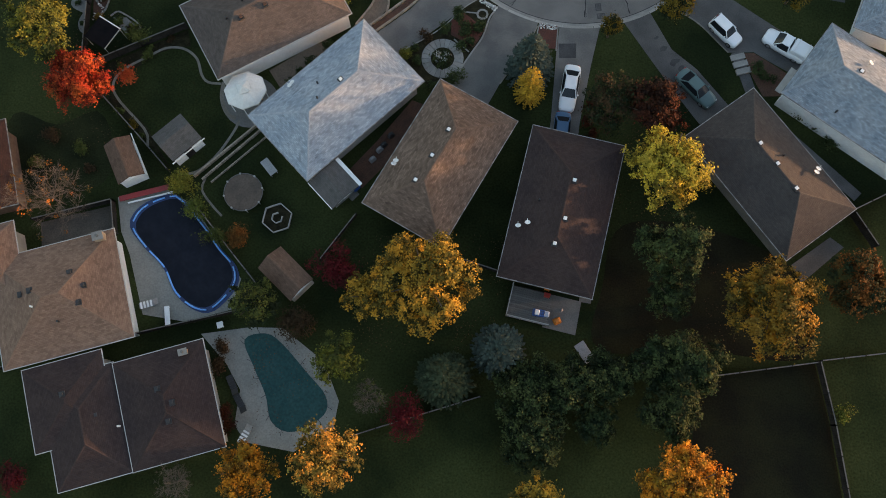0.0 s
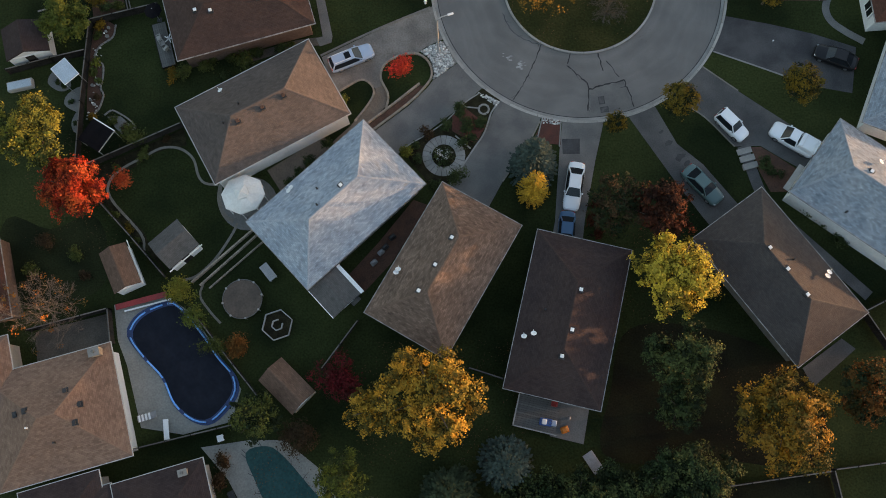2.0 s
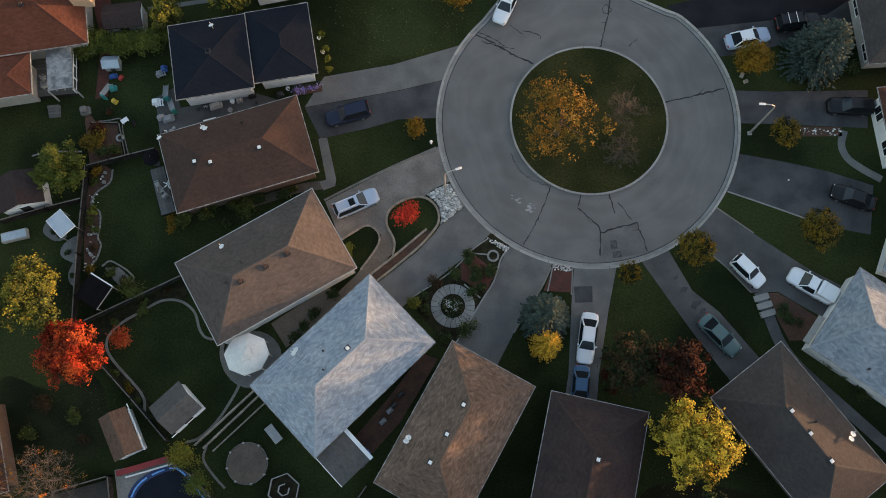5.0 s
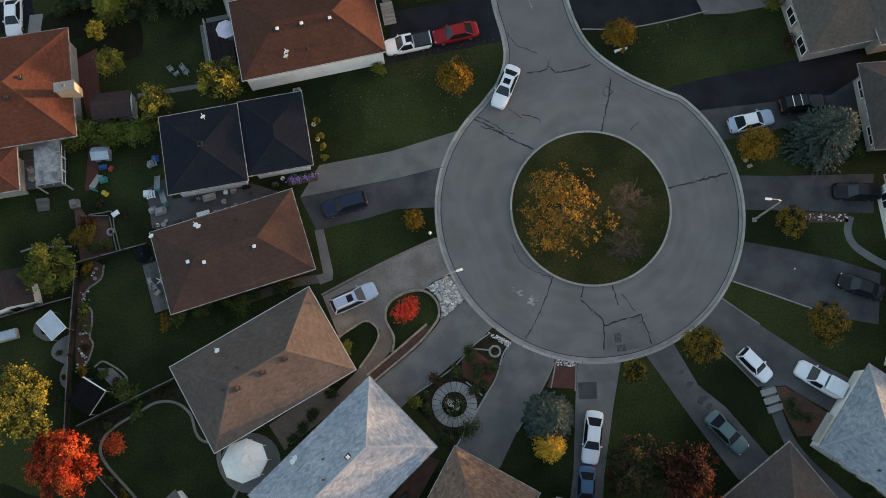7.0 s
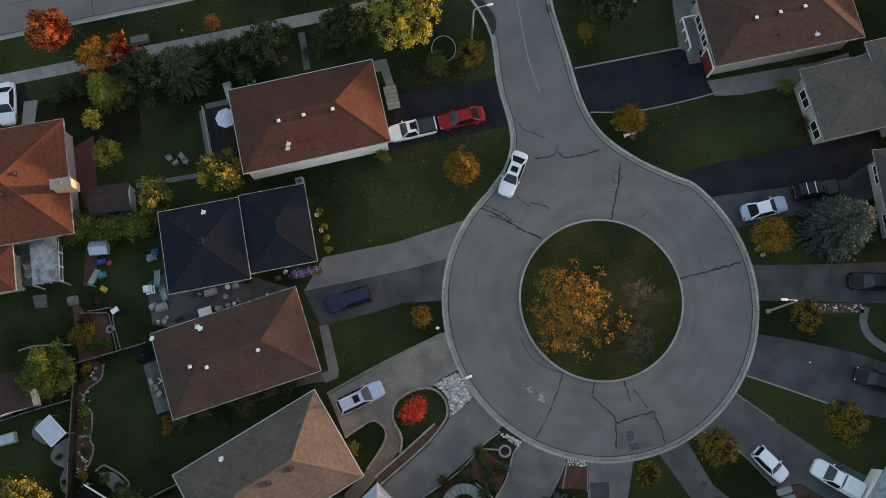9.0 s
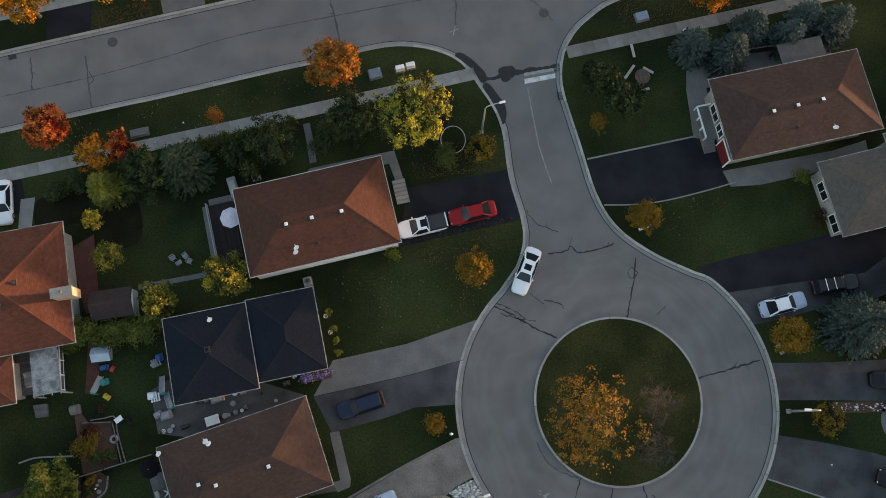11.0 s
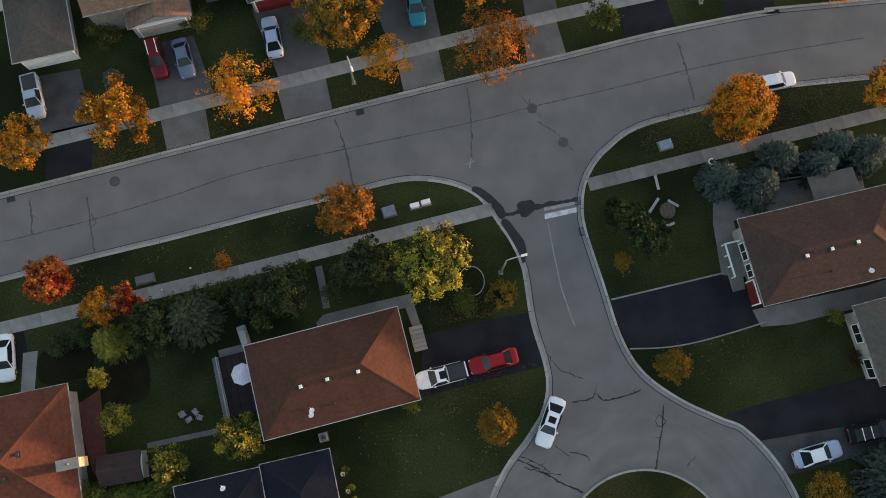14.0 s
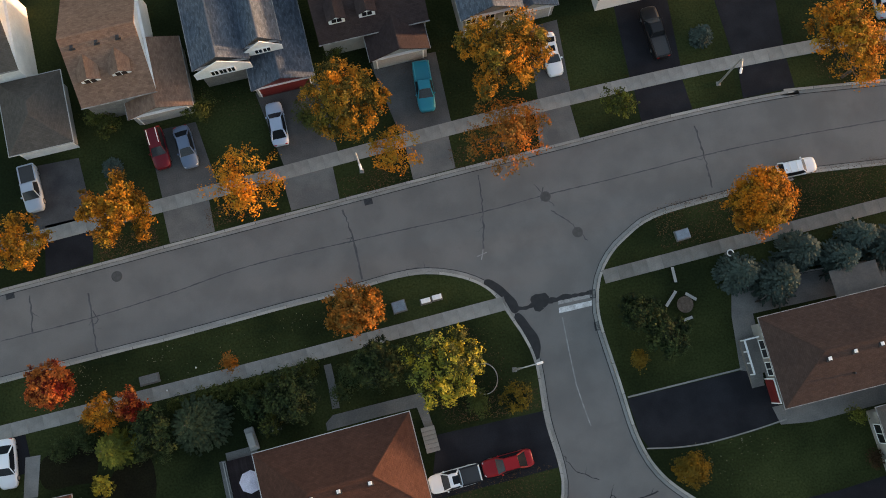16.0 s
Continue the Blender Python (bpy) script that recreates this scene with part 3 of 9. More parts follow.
h7 = house(-21.0, 65.0, 8.0, "bungalow with a charcoal shingle roof over house and garage")
wing(h7, -7.4, 0.4, -4.2, 3.9, 3.2, 3.7, NAVY, WHITE)
wing(h7, 0.42, 6.85, -3.7, 4.1, 3.0, 3.5, NAVY, WHITE)
dish(h7, -2.9, 2.8, 3.35, 200)

ha = house(-29.5, 3.1, 15.2, "bungalow with a dark brown stepped shingle roof")
wing(ha, -7.1, -0.34, -5.05, 4.95, 3.3, 4.2, DARKBROWN, SIDING, gutter=PALE_GUTTER)
wing(ha, -8.48, -1.15, -1.25, 6.4, 3.32, 4.25, DARKBROWN, SIDING, gutter=PALE_GUTTER)
wing(ha, -0.3, 8.05, -5.1, 4.8, 3.5, 4.6, DARKBROWN, SIDING, gutter=PALE_GUTTER)
hb2 = house(-36.0, 13.4, 14.8, "bungalow with a warm tan shingle roof")
wing(hb2, -6.5, 5.6, -4.85, 5.7, 3.2, 5.3, TAN, WHITE, gutter=PALE_GUTTER)
wing(hb2, -8.6, -3.5, 1.6, 9.0, 3.2, 4.6, TAN, SIDING, gutter=PALE_GUTTER)
hc = house(-45.0, 26.5, 14.0, "bungalow with a rust-brown shingle roof")
wing(hc, -8.0, 2.6, -4.4, 4.4, 3.2, 5.0, REDBROWN, BRICK)
h10 = house(-44.0, 72.4, 7.0, "bungalow with a rust-red shingle roof and tall chimney")
wing(h10, -8.0, 6.35, -7.0, 4.7, 3.4, 5.5, RUST, SIDING)
wing(h10, -8.0, 0.4, -11.5, -6.98, 3.2, 3.5, RUST, SIDING)
ht = house(41.5, 76.2, 10.0, "bungalow with a weathered grey-tan shingle roof")
wing(ht, -6.1, 2.6, -3.8, 3.8, 3.4, 4.5, WARMGREY, SIDING)
wing(ht, 1.0, 9.0, -4.6, 5.0, 3.7, 5.0, WARMGREY, SIDING)
hx = house(46.8, 66.0, 2.0, "bungalow with a brown shingle roof and pale front")
wing(hx, -5.6, 8.0, -4.6, 4.5, 2.9, 4.8, GREYBROWN, SIDING, over=0.75)
hx2 = house(47.5, 54.8, 3.0, "bungalow with a brown roof and white trimmed front")
wing(hx2, -5.6, 8.0, -4.0, 4.0, 3.2, 5.0, REDBROWN, WHITE)
hw = house(47.0, 44.0, 66.0, "white-walled bungalow with a blue-grey roof")
wing(hw, -6.5, 7.0, -5.0, 5.2, 3.0, 5.2, PALEBLUE_SHINGLE, WHITE)

# houses across the through street
r1 = house(-43.0, 114.5, 9.0, "two-storey house with a white gable wall and grey roof")
wing(r1, -8.0, 1.7, 2.6, 12.0, 5.4, 7.6, WARMGREY, WHITE, "x", over=0.3)
wing(r1, -1.6, 4.6, -4.6, 2.9, 2.8, 4.4, WARMGREY, SIDING, gutter=PALE_GUTTER)
GREYSTONE = material("grey_stone_wall", (0.17, 0.16, 0.15), (0.22, 0.205, 0.19), scale=2.5, fine=9.0, amount=0.25, rough=0.9)


def gable_panel(home, x0, x1, y, z, zr, h, mat=WHITE):
    """A boarded gable over a band of wall: its eave at z, its peak at zr, h the band's height below the eave."""
    bm = bmesh.new()
    m = (x0 + x1) / 2
    pts = [(x0, z - h), (x1, z - h), (x1, z), (m, zr), (x0, z)]
    A = [bm.verts.new((px, y, pz)) for px, pz in pts]
    B = [bm.verts.new((px, y + 0.07, pz)) for px, pz in pts]
    bm.faces.new(A), bm.faces.new(B[::-1])
    for i in range(5):
        bm.faces.new((A[i], B[i], B[(i + 1) % 5], A[(i + 1) % 5]))
    bmesh.ops.recalc_face_normals(bm, faces=bm.faces[:])
    return part("gable_panel", bm, mat, home, "white boarded gable")


r2 = house(-32.0, 116.0, 9.0, "one-and-a-half-storey house with a tan roof and dormers")
wing(r2, -4.6, 2.6, -2.0, 9.6, 4.4, 7.6, TAN, WHITE, "x", over=0.3)
wing(r2, -1.0, 5.4, -3.5, 3.8, 2.8, 4.3, TAN, SIDING, "y", over=0.3)
# Front face in a darker grey than the other walls of this house.
part("front_wall", boxes((-4.28, -1.76, 0, 2.28, -1.69, 4.15)), GREYSTONE, r2, "grey front wall")
r3 = house(-20.5, 118.0, 9.0, "two-storey house with slate-blue roof and red garage door")
wing(r3, -5.2, 0.3, -1.4, 9.6, 5.2, 7.2, SLATE, GREYSTONE, "y", over=0.3)
wing(r3, -0.2, 3.6, -0.5, 9.6, 5.5, 7.3, SLATE, GREYSTONE, "y", over=0.3)
wing(r3, -0.5, 5.8, -3.7, 5.0, 2.8, 4.4, SLATE, SIDING, "y", over=0.3)
gable_panel(r3, -5.2, 0.3, -1.8, 5.05, 6.98, 1.2)
gable_panel(r3, -0.15, 3.6, -0.9, 5.36, 7.1, 0.9)
r4 = house(-8.0, 119.5, 9.0, "house with a dark brown roof, dormers and garage")
wing(r4, -5.6, 5.4, -0.6, 9.0, 3.6, 6.8, DARKBROWN, SIDING, "x", over=0.3)
wing(r4, -1.2, 4.9, -3.1, 3.4, 2.8, 4.4, DARKBROWN, SIDING, "y", over=0.3)
r5 = house(5.0, 123.0, 9.0, "two-storey house with pale grey walls and white windows")
wing(r5, -5.2, 1.0, -3.6, 6.0, 5.2, 7.0, SLATE, SIDING, "y", over=0.3)
wing(r5, -0.5, 5.0, -3.2, 5.0, 2.8, 4.4, SLATE, SIDING, "y", over=0.3)
r6 = house(18.0, 125.6, 9.0, "pale-walled house with a grey roof")
wing(r6, -4.4, 4.6, -4.4, 5.0, 3.2, 5.4, SHEDGREY, WHITE, "y", over=0.3)

# ---- trees and shrubs ----
def leaf_cloud(centres, radii, count, size, flat=0.75, seed=0, droop=0.0, tuft=14, loose=0.2, span=(0.5, 1.05)):
    """Leaf tufts on the skins of several clumps: small bent four-sided leaves, facing outwards and upwards, with gaps between the tufts."""
    g = np.random.default_rng(seed)
    C, Rr = np.array(centres, float), np.array(radii, float)
    m = max(1, count // tuft)
    pick = g.choice(len(C), m, p=Rr ** 2 / (Rr ** 2).sum())
    d = g.normal(size=(m, 3))
    d /= np.linalg.norm(d, axis=1)[:, None]
    d[:, 2] = np.where(d[:, 2] < -0.3, -d[:, 2], d[:, 2])
    rad = Rr[pick] * (span[0] + (span[1] - span[0]) * g.random(m) ** 0.6)
    c = C[pick] + d * rad[:, None] * np.array([1, 1, flat])
    of = g.integers(0, m, count)
    spread = np.minimum(loose, Rr[pick][of] * 0.35)[:, None]
    p = c[of] + g.normal(size=(count, 3)) * spread * (0.6 + 0.8 * g.random(m))[of][:, None]
    n = d[of] + g.normal(size=(count, 3)) * 0.55 + np.array([0, 0, 0.35 - droop])
    n /= np.linalg.norm(n, axis=1)[:, None]
    t = np.cross(n, g.normal(size=(count, 3)))
    t /= np.linalg.norm(t, axis=1)[:, None]
    b = np.cross(n, t)
    s = size * (0.6 + 0.8 * g.random(count))[:, None]
    V = np.stack([p - t * s, p - b * s * 0.6 + n * s * 0.15, p + t * s, p + b * s * 0.6 + n * s * 0.15], 1).reshape(-1, 3)
    F = np.arange(count * 4).reshape(-1, 4)
    return V, F


def quads(name, V, F):
    me = bpy.data.meshes.new(name)
    me.vertices.add(len(V))
    me.vertices.foreach_set("co", np.asarray(V, np.float32).ravel())
    me.loops.add(F.size)
    me.loops.foreach_set("vertex_index", np.asarray(F, np.int32).ravel())
    me.polygons.add(len(F))
    me.polygons.foreach_set("loop_start", np.arange(0, F.size, 4, dtype=np.int32))
    me.update()
    me.validate()
    return me


SEED = [10]


def trunk_mesh(r, h, g, limbs=5, thin=1.0, reach=0.55):
    bm = tube([(0, 0, -0.1), (0.05, 0, h * 0.25), (g.normal() * 0.1, g.normal() * 0.1, h * 0.55), (g.normal() * 0.2, g.normal() * 0.2, h * 0.85)], [0.035 * h * thin, 0.028 * h * thin, 0.02 * h * thin, 0.006 * h * thin], 7)
    for i in range(limbs):
        a = 6.28 * i / limbs + g.normal() * 0.3
        z = h * (0.3 + 0.35 * g.random())
        e = r * reach * (0.8 + 0.5 * g.random())
        t = tube([(0, 0, z), (math.cos(a) * e * 0.5, math.sin(a) * e * 0.5, z + h * 0.1), (math.cos(a) * e, math.sin(a) * e, z + h * 0.22)], [0.014 * h * thin, 0.01 * h * thin, 0.004 * h * thin], 5)
        me = bpy.data.meshes.new("t")
        t.to_mesh(me), t.free()
        bm.from_mesh(me)
        bpy.data.meshes.remove(me)
    return bm


L_GOLD = foliage("gold_leaves", [(0.522, 0.268, 0.029), (0.246, 0.174, 0.029)], patch=0.4)
L_GOLDGREEN = foliage("gold_green_leaves", [(0.447, 0.192, 0.027), (0.139, 0.139, 0.033)], patch=0.35)
L_YELLOW = foliage("yellow_leaves", [(0.468, 0.345, 0.036), (0.325, 0.260, 0.036)])
L_YELLOWGREEN = foliage("yellow_green_leaves", [(0.420, 0.352, 0.033), (0.138, 0.162, 0.033)], patch=0.45)
L_ORANGE = foliage("orange_leaves", [(0.624, 0.205, 0.014), (0.260, 0.159, 0.018)], patch=0.5)
L_ORANGERED = foliage("orange_red_leaves", [(0.410, 0.082, 0.021), (0.328, 0.115, 0.025)])
L_RED = foliage("red_leaves", [(0.451, 0.041, 0.018), (0.378, 0.090, 0.023)])
L_DARKRED = foliage("dark_red_leaves", [(0.105, 0.011, 0.014), (0.055, 0.011, 0.012)])
L_RUST = foliage("rust_leaves", [(0.08, 0.022, 0.010), (0.016, 0.010, 0.008)], patch=0.3)
L_GREEN = foliage("green_leaves", [(0.051, 0.066, 0.019), (0.083, 0.088, 0.020)])
L_DARK = foliage("dark_green_leaves", [(0.029, 0.047, 0.018), (0.065, 0.078, 0.026)])
L_LIME = foliage("lime_leaves", [(0.164, 0.164, 0.025), (0.057, 0.070, 0.016)], patch=0.6)
L_BLUE = foliage("blue_spruce_needles", [(0.062, 0.085, 0.073), (0.037, 0.054, 0.045)])
L_SPRUCE = foliage("dark_spruce_needles", [(0.03, 0.045, 0.025), (0.05, 0.064, 0.033)])
# Gold darkened to olive: the small trees' shade is partly in the colour.
L_OLIVEGOLD = foliage("olive_gold_leaves", [(0.19, 0.105, 0.011), (0.1, 0.074, 0.013)])
L_OLIVE = foliage("olive_leaves", [(0.15, 0.1, 0.012), (0.09, 0.072, 0.013)])
L_ISLAND = foliage("thin_gold_leaves", [(0.23, 0.115, 0.018), (0.11, 0.085, 0.018)], patch=0.3)
L_LARCH = foliage("golden_needles", [(0.451, 0.271, 0.025), (0.344, 0.205, 0.025)])
# Darker copy of the gold leaves: the tree's shade is in the colour.
L_SHADED_GOLD = foliage("shaded_gold_leaves", [(0.300, 0.150, 0.015), (0.135, 0.090, 0.018)], patch=0.4)
L_DARKORANGE = foliage("dark_orange_leaves", [(0.368, 0.109, 0.011), (0.149, 0.092, 0.025)], patch=0.6)
L_ROUND = foliage("bright_orange_leaves", [(0.516, 0.156, 0.008), (0.216, 0.132, 0.014)], patch=0.45)
L_LIMEGOLD = foliage("lime_gold_leaves", [(0.22, 0.185, 0.025), (0.085, 0.1, 0.02)], patch=0.35)
L_ORANGEGREEN = foliage("orange_green_leaves", [(0.52, 0.185, 0.014), (0.15, 0.125, 0.02)], patch=0.28)
L_DULLORANGE = foliage("dull_orange_leaves", [(0.17, 0.06, 0.013), (0.06, 0.042, 0.013)], patch=0.5)
L_SCARLET = foliage("scarlet_leaves", [(0.66, 0.045, 0.03), (0.52, 0.06, 0.025)])
L_HEDGE = foliage("hedge_leaves", [(0.1, 0.115, 0.022), (0.06, 0.08, 0.018)])
L_BROWN = foliage("brown_leaves", [(0.057, 0.033, 0.016), (0.041, 0.029, 0.016)])


# Darker inner colours: besides greener leaves, they put the crown's depth shade into colour.
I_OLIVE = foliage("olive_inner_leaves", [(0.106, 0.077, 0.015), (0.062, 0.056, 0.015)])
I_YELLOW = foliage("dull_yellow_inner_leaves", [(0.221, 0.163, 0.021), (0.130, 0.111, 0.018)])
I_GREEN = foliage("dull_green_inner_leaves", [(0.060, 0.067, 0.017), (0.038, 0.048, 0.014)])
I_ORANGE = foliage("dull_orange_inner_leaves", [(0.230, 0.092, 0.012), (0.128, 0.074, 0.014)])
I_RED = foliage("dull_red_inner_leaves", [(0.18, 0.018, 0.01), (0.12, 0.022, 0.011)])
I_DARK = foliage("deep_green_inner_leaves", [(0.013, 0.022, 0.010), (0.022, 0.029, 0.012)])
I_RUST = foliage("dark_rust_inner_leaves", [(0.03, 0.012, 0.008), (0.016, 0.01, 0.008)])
INNER = {L_GOLD: I_OLIVE, L_GOLDGREEN: I_OLIVE, L_SHADED_GOLD: I_OLIVE, L_YELLOW: I_YELLOW, L_YELLOWGREEN: I_GREEN, L_LIME: I_GREEN, L_ORANGE: I_ORANGE, L_ROUND: I_ORANGE, L_DARKORANGE: I_ORANGE, L_ORANGERED: I_RED, L_RED: I_RED, L_DARK: I_DARK, L_GREEN: I_DARK, L_RUST: I_RUST, L_BROWN: I_DARK, L_OLIVE: I_DARK, L_LIMEGOLD: I_GREEN, L_ORANGEGREEN: I_OLIVE, L_DULLORANGE: I_DARK}


def broadleaf(x, y, r, h, leaves, label, density=1.0, name="tree", category="tree", size=0.105, lumps=9, dome=False):
    """A broad-leaved tree: tapered trunk, limbs and an uneven crown of many leaf sprays."""
    SEED[0] += 1
    g = np.random.default_rng(SEED[0])
    ob = thing(name, pose(x, y, 0, 0, 0, g.random() * 360), label, category)
    part("trunk", trunk_mesh(r, h, g), BARK, ob)
    cz = h * 0.62
    C, R = [(0, 0, cz + 0.06 * h)], [r * 0.48]
    for i in range(lumps):
        a = 6.28 * i / lumps + g.normal() * 0.35
        e = r * (0.5 + 0.16 * g.random())
        C.append((math.cos(a) * e, math.sin(a) * e, cz + g.normal() * h * 0.1 - 0.05 * h))
        R.append(r * (0.26 + 0.13 * g.random()))
    for i in range(max(4, lumps - 3)):
        a = 6.28 * g.random()
        e = r * 0.45 * g.random() + 0.1 * r
        C.append((math.cos(a) * e, math.sin(a) * e, cz + h * (0.1 + 0.16 * g.random())))
        R.append(r * (0.2 + 0.12 * g.random()))
    for i in range(lumps):
        a = 6.28 * g.random()
        e = r * (0.8 + 0.16 * g.random())
        C.append((math.cos(a) * e, math.sin(a) * e, cz + g.normal() * h * 0.08))
        R.append(r * (0.13 + 0.1 * g.random()))
    if dome:
        C, R = C + [(0, 0, cz - 0.02 * h)] * 3, [v * 0.9 for v in R] + [r * 0.86] * 3
    thick = 1.7 if leaves in (L_DARK, L_GREEN) else 1.25
    count = int(min(20000, 560 * r * r * density * thick + 500))
    if density < 0.5:
        V, F = leaf_cloud(C, R, count, size, 0.8, SEED[0])
    else:
        # Inner cloud takes the darker colours, crown shade included.
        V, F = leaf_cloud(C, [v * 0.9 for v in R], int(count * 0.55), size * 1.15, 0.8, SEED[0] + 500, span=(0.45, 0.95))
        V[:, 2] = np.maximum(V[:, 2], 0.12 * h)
        part("inner_leaves", quads("inner_leaves", V, F), INNER.get(leaves, leaves), ob, "duller inner leaves, with the crown's shade in their colour")
        C, R = C + [tuple(np.array(C[0]) + np.array([a, b, c]) * [r * 0.55, r * 0.55, 0.14 * h]) for a, b, c in g.uniform(-1, 1, (lumps, 3))], R + [r * 0.22] * lumps
        V, F = leaf_cloud(C, R, int(count * 0.72), size * 1.05, 0.8, SEED[0], tuft=34, loose=0.19, span=(0.82, 1.08))
    V[:, 2] = np.maximum(V[:, 2], 0.12 * h)
    part("crown", quads("crown", V, F), leaves, ob)
    return ob


def shrub(x, y, r, h, leaves, label, size=0.09):
    """A low round bush that branches from the ground."""
    SEED[0] += 1
    g = np.random.default_rng(SEED[0])
    ob = thing("shrub", pose(x, y, 0, 0, 0, g.random() * 360), label, "shrub")
    part("stem", trunk_mesh(r, h * 0.8, g, 4), BARK, ob)
    C = [(g.normal() * r * 0.3, g.normal() * r * 0.3, h * (0.4 + 0.15 * g.random())) for _ in range(7)]
    V, F = leaf_cloud(C, [r * (0.45 + 0.2 * g.random()) for _ in C], int(min(5000, 700 * r * r + 200)), size, min(0.9, h / (2 * r)), SEED[0])
    V[:, 2] = np.maximum(V[:, 2], 0.03)
    part("crown", quads("crown", V, F), leaves, ob)
    return ob


def conifer(x, y, r, h, needles, label, size=0.15, density=1.0, name="tree"):
    """A spruce: whorls of boughs that shorten towards the tip, each with sprays along it."""
    SEED[0] += 1
    g = np.random.default_rng(SEED[0])
    ob = thing(name, pose(x, y, 0, 0, 0, g.random() * 360), label, "conifer")
    part("trunk", tube([(0, 0, -0.1), (0, 0, h * 0.5), (0, 0, h * 0.97)], [0.03 * h, 0.018 * h, 0.004 * h], 7), BARK, ob)
    P, D = [], []
    levels = max(7, int(h * 2.2))
    for k in range(levels):
        f = k / levels
        z = h * (0.08 + 0.9 * f)
        reach = r * (1 - f ** 1.5) ** 0.8 * (0.9 + 0.2 * g.random()) + 0.08
        for j in range(int(9 + (38 if density > 0.6 else 24) * (1 - f))):
            a = 6.283 * g.random()
            e = reach * (0.84 + 0.2 * g.random())
            m = max(3, int(e / (size * 0.9) * density))
            s = np.linspace(0.12, 1, m)
            P.append(np.c_[np.cos(a) * e * s, np.sin(a) * e * s, z - 0.2 * e * s + 0.1 * e * s ** 3])
            D.append(np.tile([math.cos(a), math.sin(a), -0.15], (m, 1)))
    P, D = np.concatenate(P), np.concatenate(D)
    n = len(P)
    P += g.normal(size=(n, 3)) * size * 0.35
    up = np.array([0, 0, 1.0]) + g.normal(size=(n, 3)) * 0.35
    t = D / np.linalg.norm(D, axis=1)[:, None]
    b = np.cross(up, t)
    b /= np.linalg.norm(b, axis=1)[:, None]
    s = size * (0.7 + 0.6 * g.random(n))[:, None]
    drop = np.array([0, 0, 0.35])
    V = np.stack([P - t * s * 0.7, P + b * s * 0.8 - drop * s, P + t * s * 1.2, P - b * s * 0.8 - drop * s], 1).reshape(-1, 3)
    part("crown", quads("crown", V, np.arange(4 * n).reshape(-1, 4)), needles, ob)
    return ob


def bare_tree(x, y, r, h, label, leaves=None, twigs=None):
    """A leafless tree: trunk, limbs and fine forking twigs, with a few last leaves."""
    SEED[0] += 1
    g = np.random.default_rng(SEED[0])
    ob = thing("tree", pose(x, y, 0, 0, 0, g.random() * 360), label, "tree")
    part("trunk", trunk_mesh(r, h, g, 3, 0.4, 0.35), twigs or BARE_TWIG, ob)
    segs = []

    def fork(p, d, length, depth):
        q = p + d * length
        segs.append((p, q, 0.012 * 0.6 ** (4 - depth) + 0.0075))
        if depth:
            for _ in range(3 if depth > 1 else 4):
                nd = (d + Vector(g.normal(size=3)) * 0.8 + Vector((0, 0, 0.14))).normalized()
                fork(p + d * length * (0.5 + 0.5 * g.random()), nd, length * 0.72, depth - 1)

    for i in range(13):
        a = 6.283 * i / 13 + g.normal() * 0.2
        fork(Vector((0, 0, h * (0.25 + 0.3 * g.random()))), Vector((math.cos(a), math.sin(a), 0.35 + 0.8 * g.random())).normalized(), r * (0.2 + 0.2 * g.random()), 4)
    V, F = [], []
    for p, q, w in segs:
        d = (q - p).normalized()
        s = d.cross(Vector((0, 0, 1))).normalized() * w
        u = s.cross(d)
        k = len(V)
        V += [p + s, p - s * 0.5 + u, p - s * 0.5 - u, q + s * 0.5, q - s * 0.3 + u * 0.5, q - s * 0.3 - u * 0.5]
        F += [(k, k + 1, k + 4, k + 3), (k + 1, k + 2, k + 5, k + 4), (k + 2, k, k + 3, k + 5)]
    part("branchwork", mesh_of("twigs", V, F), twigs or BARE_TWIG, ob)
    if leaves:
        C = [tuple(q) for p, q, w in segs[::6]]
        V, F = leaf_cloud(C, [0.5] * len(C), int(min(420, 40 * r * r)), 0.085, 0.7, SEED[0])
        part("last_leaves", quads("leaves", V, F), leaves, ob)
    return ob

broadleaf(-40.4, 40.1, 3.5, 8.5, L_LIMEGOLD, "maple with yellow and green autumn leaves")
broadleaf(-36.5, 34.8, 3.1, 7.0, L_RED, "maple with bright red autumn leaves", density=1.7, size=0.095)
shrub(-32.8, 36.3, 1.0, 3.0, L_RED, "small bright red leafy bush")
bare_tree(-38.3, 23.6, 6.4, 5.2, "nearly leafless tree with fine brown twigs", L_DARKORANGE)
broadleaf(-2.5, 14.7, 4.7, 9.5, L_GOLD, "large maple with golden-brown autumn leaves")
broadleaf(-7.7, 13.7, 2.5, 7.0, L_GOLD, "large maple with golden-brown autumn leaves")
shrub(-11.1, 16.2, 2.2, 4.0, L_DARKRED, "dense dark red leafy bush")
shrub(-20.9, 20.0, 1.6, 2.2, L_DULLORANGE, "low rust-coloured leafy garden bush")
broadleaf(-18.5, 13.2, 2.3, 5.0, L_GREEN, "dense mid-green leafy garden tree")
broadleaf(-10.5, 8.1, 2.4, 6.0, L_LIME, "green leafy tree with a yellowing top")
conifer(4.0, 8.7, 2.4, 8.0, L_BLUE, "blue spruce with pale grey-green needles")
conifer(-1.0, 6.1, 2.6, 8.0, L_SPRUCE, "dark green spruce with drooping boughs")
bare_tree(-7.9, 4.6, 2.5, 6.0, "thin grey-green tree with few leaves", L_GREEN)
shrub(-4.6, 2.9, 2.1, 5.0, L_DARKRED, "dense dark red leafy bush")
